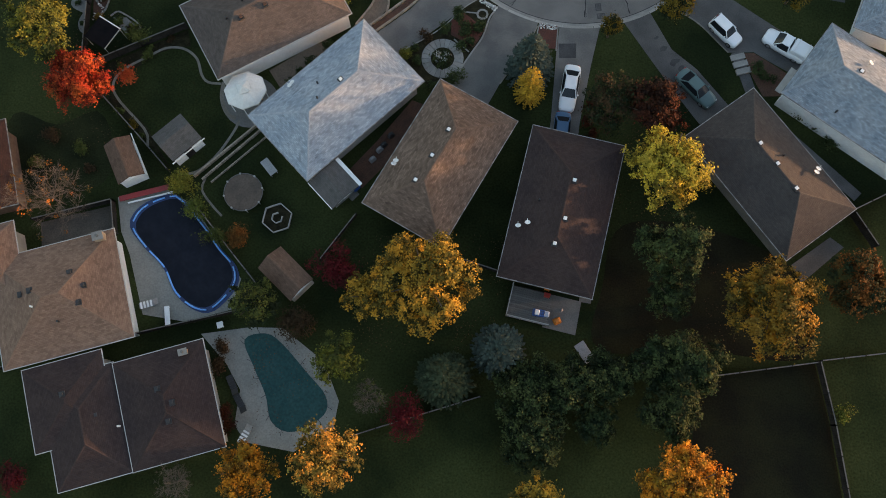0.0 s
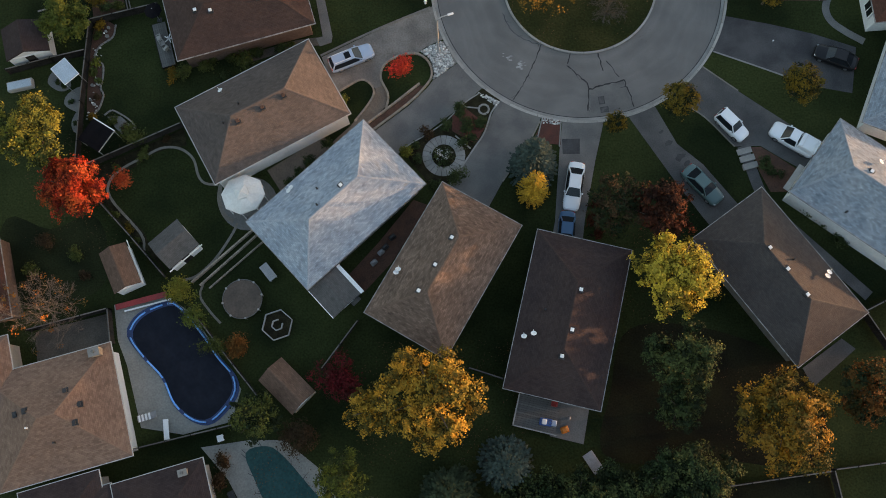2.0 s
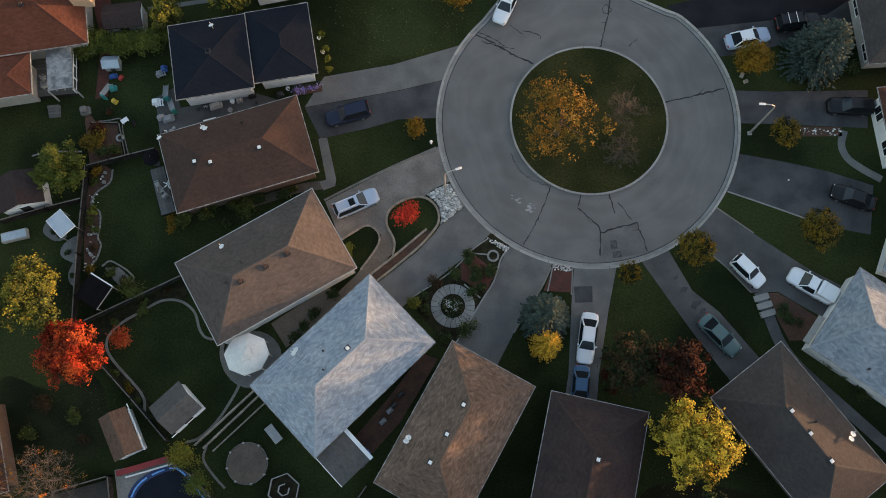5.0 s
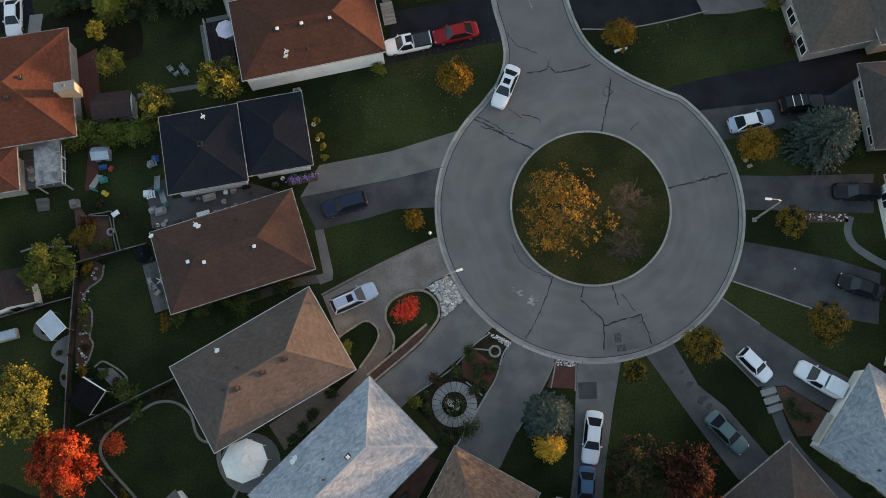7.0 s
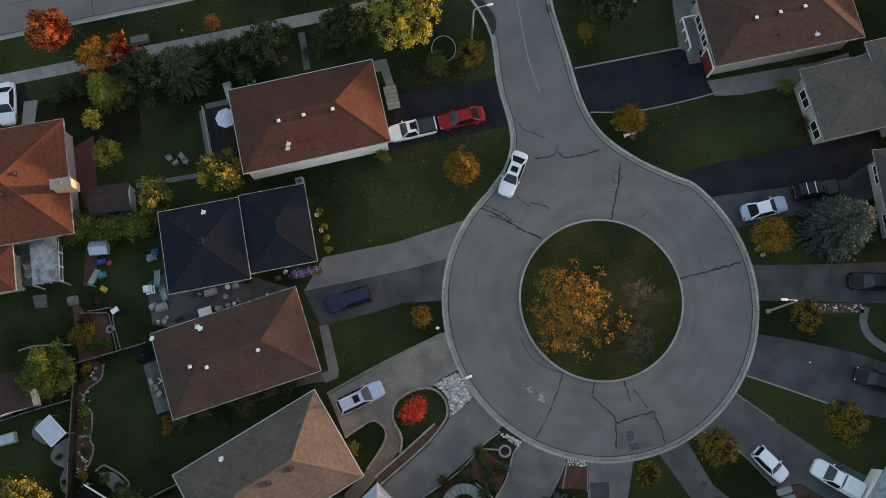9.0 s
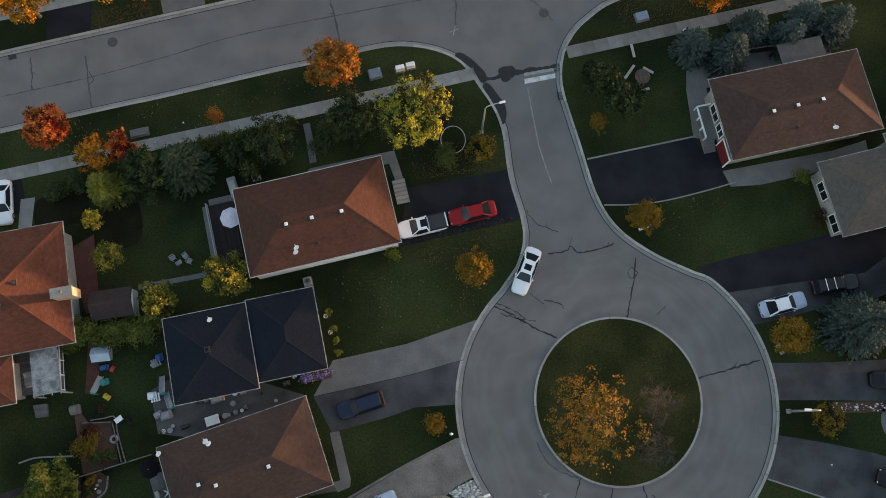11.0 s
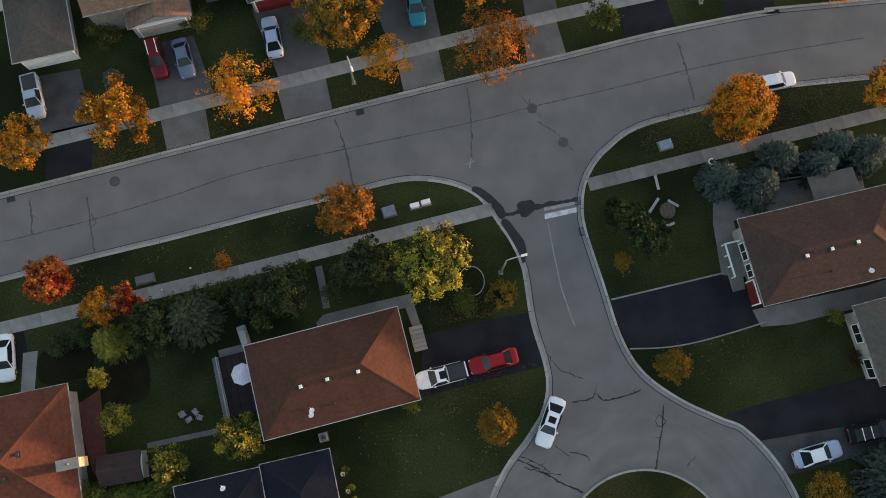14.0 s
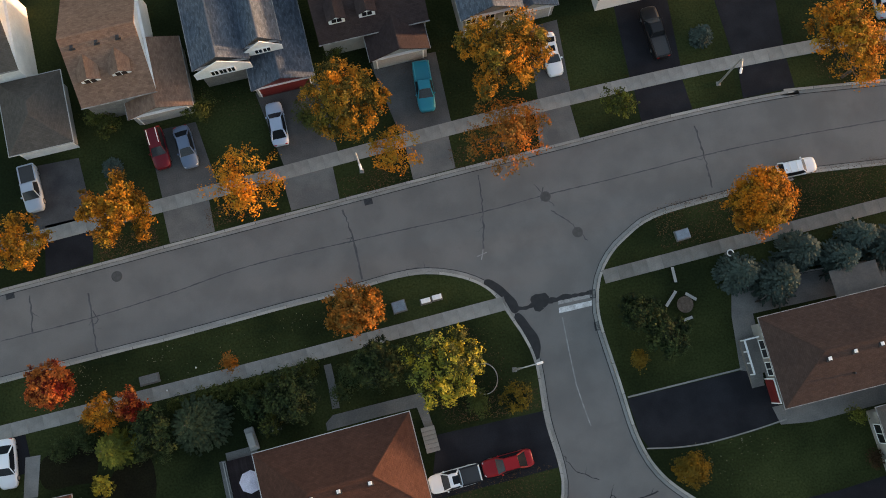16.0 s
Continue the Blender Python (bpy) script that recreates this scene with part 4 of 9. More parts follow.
broadleaf(19.9, 25.1, 3.9, 9.0, L_YELLOW, "tree with dense bright yellow autumn leaves")
broadleaf(19.9, 17.7, 3.3, 8.0, L_DARK, "dense dark green leafy tree")
broadleaf(19.5, 31.4, 2.9, 7.5, L_RUST, "dark tree with rust-red autumn leaves")
broadleaf(15.8, 32.2, 3.0, 6.0, L_BROWN, "dark thinning tree with brown withered leaves", density=0.6)
broadleaf(19.8, 13.2, 2.1, 5.5, L_DARK, "small dark green leafy tree")
broadleaf(28.1, 11.9, 4.5, 9.0, L_SHADED_GOLD, "large maple with golden-brown autumn leaves")
broadleaf(36.9, 14.5, 3.2, 7.0, L_DULLORANGE, "maple turning from green to orange-gold")
broadleaf(19.5, -3.2, 3.8, 8.0, L_ORANGE, "maple with orange autumn leaves")
broadleaf(6.9, -4.4, 2.4, 7.0, L_GOLD, "large maple with golden-brown autumn leaves")
broadleaf(-11.4, -0.8, 3.2, 8.0, L_GOLDGREEN, "maple turning from green to orange-gold")
broadleaf(-18.5, -1.9, 2.7, 6.0, L_ORANGE, "maple with orange autumn leaves")
bare_tree(-24.9, -2.8, 2.8, 6.0, "nearly leafless tree with fine brown twigs")
conifer(7.7, 37.0, 2.3, 8.5, L_BLUE, "blue spruce with pale grey-green needles")
conifer(7.6, 34.5, 1.55, 7.0, L_LARCH, "young larch with bright golden needles", size=0.1, density=0.55)
broadleaf(15.9, 40.9, 1.1, 4.0, L_OLIVE, "small round lawn tree with dull olive-gold leaves", density=1.9, size=0.085, dome=True)
broadleaf(22.3, 43.0, 1.8, 5.0, L_OLIVE, "small round lawn tree with dull olive-gold leaves", density=1.9, size=0.085, dome=True)
broadleaf(6.4, 5.1, 3.0, 4.0, L_DARK, "dense dark green leafy tree")
broadleaf(10.2, 5.6, 2.7, 4.5, L_DARK, "dense dark green leafy tree")
broadleaf(14.1, 6.1, 2.6, 4.0, L_DARK, "dense dark green leafy tree")
broadleaf(18.2, 7.6, 2.3, 4.5, L_DARK, "dense dark green leafy tree")
broadleaf(21.2, 7.3, 3.2, 5.0, L_DARK, "dense dark green leafy tree")
broadleaf(19.4, 3.0, 2.8, 4.5, L_DARK, "dense dark green leafy tree")
broadleaf(6.8, 0.9, 3.1, 4.0, L_DARK, "dense dark green leafy tree")
broadleaf(12.5, 2.1, 2.0, 3.0, L_DARK, "dense dark green leafy tree")
shrub(-14.5, 11.3, 1.9, 3.0, L_BROWN, "low brown withering garden bush")
shrub(-26.5, 25.3, 1.6, 2.5, L_LIMEGOLD, "low yellow-green leafy garden bush")
shrub(-25.2, 23.0, 1.3, 2.2, L_HEDGE, "low green leafy garden bush")
shrub(-22.9, 20.1, 1.2, 2.2, L_GREEN, "low green leafy garden bush")
shrub(35.6, 3.0, 0.9, 2.0, L_LIME, "low yellow-green leafy garden bush")
shrub(-40.5, -2.6, 1.5, 3.0, L_DARKRED, "dense dark red leafy bush")
shrub(-5.3, 48.0, 1.35, 3.0, L_SCARLET, "small bright red leafy bush", size=0.09)
for x, y, r, leaf in ((-37.2, 29.4, 0.8, L_GREEN), (-40.2, 30.6, 0.9, L_BROWN), (-36.2, 27.3, 0.6, L_BROWN), (-41.5, 28.0, 0.8, L_GREEN), (-33.6, 33.3, 0.45, L_GREEN), (-32.2, 31.9, 0.5, L_OLIVE), (-31.3, 30.6, 0.4, L_GREEN), (-33.8, 38.2, 0.4, L_GREEN), (-31.2, 40.0, 0.45, L_GREEN), (-28.9, 41.0, 0.4, L_BROWN)):
    shrub(x, y, r, r * 1.3, leaf, "small dull garden bush in a planted strip")
broadleaf(-4.1, 56.6, 0.9, 3.0, L_OLIVEGOLD, "small round lawn tree with golden leaves", density=1.9, size=0.085, dome=True)
broadleaf(-39.2, 53.2, 2.6, 5.0, L_HEDGE, "dense mid-green leafy garden tree", density=1.5)
shrub(-36.9, 56.7, 1.3, 1.6, L_OLIVE, "low dull olive garden bush")
broadleaf(32.4, 54.5, 1.5, 4.0, L_OLIVE, "small round lawn tree with dull olive-gold leaves", density=1.9, size=0.085, dome=True)
broadleaf(34.4, 44.4, 2.0, 4.5, L_OLIVE, "small round lawn tree with dull olive-gold leaves", density=1.9, size=0.085, dome=True)
broadleaf(10.2, 56.0, 4.5, 8.0, L_ISLAND, "half-bare island tree with thin gold leaves", density=0.29, lumps=14)
bare_tree(16.5, 57.1, 3.7, 7.0, "nearly leafless tree with fine brown twigs", None, DIM_TWIG)
bare_tree(15.8, 52.9, 3.0, 6.0, "nearly leafless tree with fine brown twigs", None, DIM_TWIG)
broadleaf(-34.2, 74.4, 1.4, 4.0, L_LIMEGOLD, "small round lawn tree with yellow-green leaves", density=1.9, size=0.085, dome=True)
broadleaf(-23.0, 71.8, 2.3, 4.5, L_LIMEGOLD, "small tree with yellow-green leaves")
broadleaf(-29.5, 69.7, 2.0, 4.0, L_LIMEGOLD, "small tree with yellow-green leaves")
shrub(-36.7, 67.1, 1.7, 3.0, L_HEDGE, "low green leafy garden bush")
shrub(-34.1, 66.8, 1.8, 3.0, L_HEDGE, "low green leafy garden bush")
shrub(-31.6, 67.2, 1.7, 3.0, L_HEDGE, "low green leafy garden bush")
broadleaf(0.6, 70.8, 1.8, 4.5, L_OLIVEGOLD, "small round lawn tree with golden leaves", density=1.9, size=0.085, dome=True)
broadleaf(30.1, 62.3, 1.9, 4.5, L_OLIVEGOLD, "small round lawn tree with golden leaves", density=1.9, size=0.085, dome=True)
conifer(36.9, 63.0, 3.3, 8.5, L_BLUE, "blue spruce with pale grey-green needles")
shrub(35.4, 74.2, 0.9, 1.3, L_BROWN, "low brown withering garden bush")
broadleaf(-40.3, 87.6, 2.2, 5.0, L_ORANGERED, "round maple with orange-red autumn leaves", density=1.5, dome=True)
broadleaf(-35.8, 84.5, 1.8, 4.5, L_ORANGE, "maple with orange autumn leaves")
broadleaf(-33.0, 85.2, 1.5, 4.5, L_ORANGERED, "maple with orange-red autumn leaves")
conifer(-34.9, 81.4, 1.8, 5.5, L_LIME, "young conifer with yellow-green needles", size=0.12)
broadleaf(-30.9, 82.4, 2.1, 5.0, L_DARK, "dense dark green leafy tree")
conifer(-27.2, 83.0, 2.7, 6.5, L_SPRUCE, "dark green spruce with drooping boughs")
broadleaf(-18.2, 84.6, 2.5, 5.5, L_DARK, "dense dark green leafy tree")
shrub(-24.1, 88.2, 1.0, 2.5, L_DARKORANGE, "low orange-brown leafy verge bush")
broadleaf(-11.8, 92.2, 2.7, 6.0, L_DARKORANGE, "round street maple with dark orange leaves", density=1.5, dome=True)
broadleaf(-4.4, 86.1, 3.5, 8.5, L_YELLOWGREEN, "maple with yellow and green autumn leaves")
broadleaf(-9.9, 87.0, 2.5, 5.0, L_DARK, "dense dark green leafy tree")
broadleaf(2.2, 82.9, 1.5, 4.0, L_OLIVE, "small round lawn tree with dull olive-gold leaves", density=1.9, size=0.085, dome=True)
shrub(-1.5, 82.6, 1.4, 2.5, L_GREEN, "low green leafy garden bush")
broadleaf(14.8, 89.4, 2.1, 3.8, L_DARK, "dense dark green leafy tree")
broadleaf(17.0, 87.0, 2.0, 3.8, L_DARK, "dense dark green leafy tree")
broadleaf(14.4, 85.2, 0.8, 2.0, L_OLIVEGOLD, "small round lawn tree with golden leaves", density=1.9, size=0.085, dome=True)
broadleaf(27.0, 98.9, 3.35, 7.0, L_ROUND, "round street maple with bright orange leaves", density=1.9, size=0.095, dome=True)
broadleaf(42.3, 100.1, 2.6, 6.0, L_ORANGE, "maple with orange autumn leaves")
conifer(24.8, 92.6, 1.9, 5.5, L_BLUE, "blue spruce with pale grey-green needles")
conifer(28.3, 91.4, 2.2, 6.0, L_BLUE, "blue spruce with pale grey-green needles")
conifer(30.9, 94.1, 2.0, 5.5, L_BLUE, "blue spruce with pale grey-green needles")
conifer(34.8, 93.0, 1.9, 5.0, L_BLUE, "blue spruce with pale grey-green needles")
conifer(36.8, 95.0, 1.7, 5.0, L_BLUE, "blue spruce with pale grey-green needles")
conifer(39.5, 93.9, 2.1, 6.0, L_BLUE, "blue spruce with pale grey-green needles")
broadleaf(17.6, 74.8, 1.7, 4.0, L_OLIVEGOLD, "small round lawn tree with golden leaves", density=1.9, size=0.085, dome=True)
shrub(34.2, 78.3, 1.0, 2.2, L_LIME, "low yellow-green leafy garden bush")
broadleaf(-42.5, 101.0, 2.7, 6.5, L_ORANGE, "maple with orange autumn leaves")
broadleaf(-33.4, 103.2, 3.4, 7.0, L_ORANGE, "maple with orange autumn leaves")
broadleaf(-21.4, 104.9, 3.6, 6.5, L_ORANGE, "thinning street tree with sparse orange leaves", density=0.42)
broadleaf(-11.1, 111.6, 3.9, 9.0, L_ORANGEGREEN, "tall street tree with orange-gold leaves")
broadleaf(-6.9, 107.0, 2.5, 5.5, L_ORANGE, "thinning street tree with sparse orange leaves", density=0.42)
broadleaf(3.9, 114.9, 4.5, 9.0, L_ORANGEGREEN, "tall street tree with orange-gold leaves")
broadleaf(3.7, 107.5, 4.2, 6.0, L_DARKORANGE, "thinning street tree with sparse orange leaves", density=0.42)
broadleaf(15.1, 110.1, 1.7, 4.5, L_LIME, "thin young tree with lime-yellow leaves", density=0.6)
conifer(25.0, 117.1, 1.0, 2.5, L_BLUE, "blue spruce with pale grey-green needles")
broadleaf(37.8, 114.6, 3.9, 7.5, L_ORANGE, "maple with orange autumn leaves")
broadleaf(38.9, 111.7, 2.5, 6.0, L_ORANGE, "thinning street tree with sparse orange leaves", density=0.42)
shrub(-36.2, 113.7, 1.4, 2.5, L_GREEN, "low green leafy garden bush")
shrub(-35.0, 112.7, 1.2, 2.0, L_GREEN, "low green leafy garden bush")
shrub(-26.0, 113.7, 1.4, 2.0, L_GREEN, "low green leafy garden bush")
shrub(-15.2, 111.9, 1.6, 2.0, L_GREEN, "low green leafy garden bush")
shrub(-12.3, 118.6, 1.1, 1.8, L_GREEN, "low green leafy garden bush")
conifer(-35.0, 108.5, 0.9, 1.2, L_BLUE, "blue spruce with pale grey-green needles")
shrub(-27.4, 48.1, 0.9, 1.2, L_GREEN, "low green leafy garden bush")
shrub(-25.2, 48.8, 0.8, 1.2, L_GREEN, "low green leafy garden bush")
shrub(-32.0, 41.5, 1.2, 2.0, L_GREEN, "low green leafy garden bush")
shrub(-21.4, 49.2, 1.1, 1.5, L_GREEN, "low green leafy garden bush")
shrub(-31.3, 39.2, 0.6, 1.0, L_GREEN, "low green leafy garden bush")
shrub(-4.7, 39.0, 0.75, 1.2, L_LIME, "low yellow-green leafy garden bush")
shrub(1.3, 41.5, 0.7, 1.1, L_DARK, "clipped dark green garden bush")
shrub(1.5, 41.7, 0.7, 1.1, L_DARK, "clipped dark green garden bush")
shrub(-0.6, 41.9, 0.7, 1.1, L_DARK, "clipped dark green garden bush")
shrub(3.0, 42.0, 0.7, 1.1, L_DARK, "clipped dark green garden bush")
shrub(0.1, 36.4, 0.9, 1.2, L_DARK, "clipped dark green garden bush")
shrub(-11.0, 44.7, 0.6, 1.2, L_LIME, "low yellow-green leafy garden bush")
shrub(-7.1, 73.3, 0.8, 1.0, L_LIME, "low yellow-green leafy garden bush")
shrub(40.8, 61.9, 0.8, 1.5, L_DARK, "clipped dark green garden bush")


def far_woods(x, y0, y1, label):
    """A distant unseen belt of trees added to block the low sun: stems under ragged crowns of large leaf clumps."""
    g = np.random.default_rng(77)
    n = int((y1 - y0) / 4.5)
    C, R, V0, F0 = [], [], [], []
    for i in range(n):
        cy, cx, h = y0 + (y1 - y0) * (i + g.random()) / n, x + g.normal() * 6, 5.6 + 2.8 * g.random()
        for _ in range(4):
            C.append((cx + g.normal() * 1.2, cy + g.normal() * 1.2, h * (0.35 + 0.35 * g.random())))
            R.append(h * (0.22 + 0.12 * g.random()))
        k = len(V0)
        V0 += [(cx - 0.15, cy, 0), (cx + 0.15, cy, 0), (cx + 0.1, cy, h * 0.6), (cx - 0.1, cy, h * 0.6)]
        F0.append((k, k + 1, k + 2, k + 3))
    V, F = leaf_cloud(C, R, n * 420, 0.42, 1.0, 78, span=(0.3, 1.05))
    V = np.concatenate([V, np.array(V0, float)])
    F = np.concatenate([F, np.array(F0) + len(V) - len(V0)])
    return tagged(part("far_woods", quads("far_woods", V, F), L_BROWN), label, "woods", kind="stuff")


far_woods(165.0, -40.0, 190.0, "unseen distant belt of brown trees added to block the low sun")

# ---- driveways, pavements and paths ----
def flat(name, points, mat, label, category, z=0.015, kind="structure"):
    return tagged(part(name, slab(points, -0.12, z), mat), label, category, kind=kind)


def to_kerb(points):
    """Keeps an outline out of the turning circle's roadway."""
    out, last = [], None
    for x, y in points:
        d = math.hypot(x - CX, y - CY)
        near = d < R_OUT + 0.9
        a = math.atan2(y - CY, x - CX)
        if near:
            r = R_OUT + 0.1
            if last is not None:
                turn = (a - last + math.pi) % (2 * math.pi) - math.pi
                out += [(CX + r * math.cos(last + turn * k / 6), CY + r * math.sin(last + turn * k / 6)) for k in range(1, 6)]
            x, y = CX + r * math.cos(a), CY + r * math.sin(a)
        last = a if near else None
        out.append((x, y))
    return out


def driveway(points, mat, label, z=0.015):
    return flat("driveway", to_kerb(points), mat, label, "driveway", z)


OLD, NEW = "worn grey asphalt driveway", "freshly sealed black asphalt driveway"
driveway([(-5.3, 79.9), (4.95, 81.2), (5.8, 75.9), (-6.5, 73.9)], DRIVE_DARK, "dark asphalt driveway beside the corner bungalow")
driveway([(13.05, 81.6), (24.5, 83.3), (25.6, 83.3), (28.0, 78.5), (24.5, 77.65), (20.5, 76.95), (17.5, 76.75), (14.5, 76.9), (13.8, 78.1)], DRIVE_DARK, NEW)
driveway([(23.0, 70.3), (27.0, 70.8), (31.7, 71.4), (37.1, 72.5), (43.1, 73.4), (43.2, 70.6), (39.4, 68.3), (30.0, 67.6), (25.6, 67.3)], DRIVE_DARK, NEW)
driveway([(25.6, 67.25), (30.0, 67.55), (39.4, 68.25), (43.0, 70.5), (42.2, 66.3), (38.9, 65.3), (35.4, 65.2), (29.6, 64.1), (27.4, 63.8)], DRIVE_MID, "dark grey asphalt driveway with two parked cars")
driveway([(-13.5, 63.2), (-6.3, 64.3), (0.6, 66.3), (-1.1, 62.35), (-5.8, 61.4), (-15.5, 59.9)], CONCRETE_GREY, "pale grey concrete driveway with stains")
driveway([(-15.5, 59.85), (-5.8, 61.35), (-1.1, 62.3), (-1.7, 58.2), (-5.9, 58.2), (-8.8, 57.4), (-13.9, 56.4)], DRIVE_MID, "dark grey asphalt driveway with tyre stains")
BROWN_DRIVE = material("brown_grey_paving", (0.14, 0.122, 0.108), (0.21, 0.188, 0.168), scale=0.45, fine=6.0, amount=0.25, rough=0.9, bump=0.1)
driveway([(-13.4, 49.7), (-6.1, 53.3), (-1.4, 55.2), (-0.9, 52.3), (-1.0, 51.3), (-2.6, 50.6), (-3.5, 49.85), (-5.3, 49.7), (-6.9, 48.75), (-7.35, 47.2), (-6.9, 46.5), (-7.85, 46.1), (-8.35, 46.6), (-9.25, 47.15), (-10.5, 46.55), (-11.9, 45.7)], BROWN_DRIVE, "grey-brown paved driveway with a rounded flower island")
driveway([(-8.6, 41.0), (-4.4, 44.2), (-2.5, 46.1), (-2.0, 46.8), (0.55, 48.65), (2.8, 45.6), (1.1, 44.1), (-4.6, 39.8), (-6.8, 38.1)], DRIVE_OLD, OLD)
driveway([(4.6, 44.3), (6.9, 43.2), (8.8, 42.2), (7.6, 40.0), (4.8, 35.9), (3.0, 32.7), (1.2, 31.6), (-1.1, 34.4), (2.7, 40.5)], DRIVE_OLD, OLD)
driveway([(11.0, 41.8), (15.2, 42.0), (14.1, 37.8), (12.7, 31.6), (12.3, 29.0), (9.2, 29.0), (9.8, 31.7), (10.6, 39.0)], DRIVE_OLD, OLD)
driveway([(17.6, 42.8), (20.4, 43.6), (22.4, 39.4), (24.8, 37.2), (28.4, 32.3), (27.5, 30.8), (25.2, 30.5), (24.1, 32.1), (21.9, 35.5)], DRIVE_WORN, "worn dark grey asphalt driveway")
driveway([(25.5, 47.7), (29.0, 44.9), (32.0, 42.6), (34.0, 41.1), (38.4, 38.5), (36.4, 36.2), (34.9, 36.2), (32.4, 37.8), (30.7, 39.0), (28.1, 39.0), (25.1, 42.5), (21.9, 44.4)], DRIVE_WORN, "worn dark grey asphalt driveway")
driveway([(28.9, 60.1), (33.0, 59.8), (42.4, 59.6), (41.8, 55.5), (34.7, 56.1), (29.1, 56.5)], DRIVE_MID, "dark asphalt driveway with a parked black car")
driveway([(28.6, 53.2), (33.0, 52.2), (37.3, 51.0), (41.5, 49.4), (40.5, 44.4), (36.9, 45.2), (34.3, 46.3), (26.7, 49.3)], DRIVE_MID, "dark asphalt driveway with a parked black car")
driveway([(-43.6, 109.3), (-38.4, 109.9), (-37.1, 103.6), (-42.8, 102.7)], DRIVE_MID, "dark asphalt driveway across the street")
driveway([(-41.8, 103.3), (-37.1, 104.0), (-37.2, 99.2), (-41.8, 98.3)], DRIVE_DARK, "dark asphalt driveway apron")
driveway([(-31.6, 111.9), (-26.7, 112.6), (-24.7, 105.6), (-30.2, 104.7)], DRIVE_WORN, "worn dark grey asphalt driveway")
driveway([(-30.5, 105.0), (-25.9, 105.8), (-25.3, 101.3), (-29.7, 100.5)], DRIVE_OLD, "worn grey asphalt driveway apron")
driveway([(-20.6, 115.1), (-14.3, 116.1), (-12.6, 107.7), (-18.0, 106.8)], DRIVE_WORN, "worn dark grey asphalt driveway")
driveway([(-18.6, 107.1), (-13.5, 107.9), (-12.9, 103.5), (-17.7, 102.7)], DRIVE_OLD, "worn grey asphalt driveway apron")
driveway([(-8.8, 117.2), (-2.1, 117.9), (-1.1, 109.6), (-6.2, 108.8)], DRIVE_WORN, "worn dark grey asphalt driveway")
driveway([(-6.1, 109.2), (-1.7, 109.9), (-1.2, 105.6), (-5.5, 104.8)], DRIVE_OLD, "worn grey asphalt driveway apron")
driveway([(7.4, 119.7), (10.6, 120.3), (11.2, 111.5), (7.8, 111.0)], DRIVE_WORN, "worn dark grey asphalt driveway")
driveway([(7.3, 111.3), (10.8, 111.8), (11.5, 107.6), (7.4, 106.9)], DRIVE_OLD, "worn grey asphalt driveway apron")
driveway([(16.6, 121.4), (22.2, 122.0), (22.7, 113.1), (17.4, 112.4)], DRIVE_DARK, "dark asphalt driveway across the street")
driveway([(17.5, 112.8), (22.5, 113.4), (23.2, 109.6), (17.9, 108.7)], DRIVE_DARK, "dark asphalt driveway apron")
driveway([(26.6, 124.0), (33.3, 124.0), (33.5, 114.1), (28.3, 113.6)], DRIVE_DARK, "dark asphalt driveway across the street")
driveway([(28.4, 113.9), (33.5, 114.3), (33.9, 111.0), (28.5, 110.3)], DRIVE_DARK, "dark asphalt driveway apron")
driveway([(-47.5, 84.2), (-43.9, 83.4), (-43.2, 80.0), (-48.0, 79.0)], DRIVE_DARK, "dark asphalt driveway beside the rust-roofed bungalow")
flat("path", [(-43.9, 81.3), (-42.5, 81.4), (-42.8, 77.6), (-44.1, 77.6)], CONCRETE, "pale concrete walk beside the driveway", "path", 0.03)
for x, y, r in ((21.5, 39.5, 0.4), (22.6, 38.05, 0.5), (23.2, 37.4, 0.35), (20.9, 40.7, 0.25)):
    g = np.random.default_rng(int(x * 10))
    flat("patch", [(x + r * (0.6 + 0.5 * g.random()) * math.cos(a) + 0.5 * r * math.sin(a), y + r * (0.6 + 0.6 * g.random()) * math.sin(a)) for a in np.linspace(0, 6.283, 11)[:-1]], DRIVE_MID, "dark oil stain on the worn asphalt driveway", "stain", 0.02)
flat("patch", [(10.9, 40.2), (12.7, 40.2), (12.6, 38.6), (10.9, 38.6)], DRIVE_MID, "dark square asphalt repair patch", "patch", 0.02)


SLABS = {}


def pavement(points, width, slab_len, mat, label, spread=14.0):
    """A pavement of single concrete slabs with open joints."""
    P = np.array(smooth_line(points, 0.25))
    s = np.r_[0, np.cumsum(np.linalg.norm(np.diff(P, axis=0), axis=1))]
    holder = tagged(part("pavement", ribbon([tuple(p) for p in P], width - 0.03, -0.1, 0.022), CONCRETE_GREY), label, "pavement", kind="structure")
    key = (width, slab_len, mat.name)
    if key not in SLABS:
        bm = boxes((-slab_len / 2 + 0.008, -width / 2, -0.06, slab_len / 2 - 0.008, width / 2, 0.036))
        bmesh.ops.bevel(bm, geom=[e for e in bm.edges if e.verts[0].co.z > 0 and e.verts[1].co.z > 0], offset=0.01, segments=1, affect="EDGES")
        me = bpy.data.meshes.new("paving_slab")
        bm.to_mesh(me), bm.free()
        me.materials.append(mat)
        SLABS[key] = me
    g = np.random.default_rng(int(abs(points[0][0]) * 10))
    for k in range(int(s[-1] / slab_len)):
        q = [(np.interp(v, s, P[:, 0]), np.interp(v, s, P[:, 1])) for v in (k * slab_len, (k + 1) * slab_len)]
        a = math.degrees(math.atan2(q[1][1] - q[0][1], q[1][0] - q[0][0]))
        part("paving_slab", SLABS[key], None, holder, "", pose((q[0][0] + q[1][0]) / 2, (q[0][1] + q[1][1]) / 2, g.normal() * 0.002, g.normal() * 0.12, g.normal() * 0.12, a))
    return holder


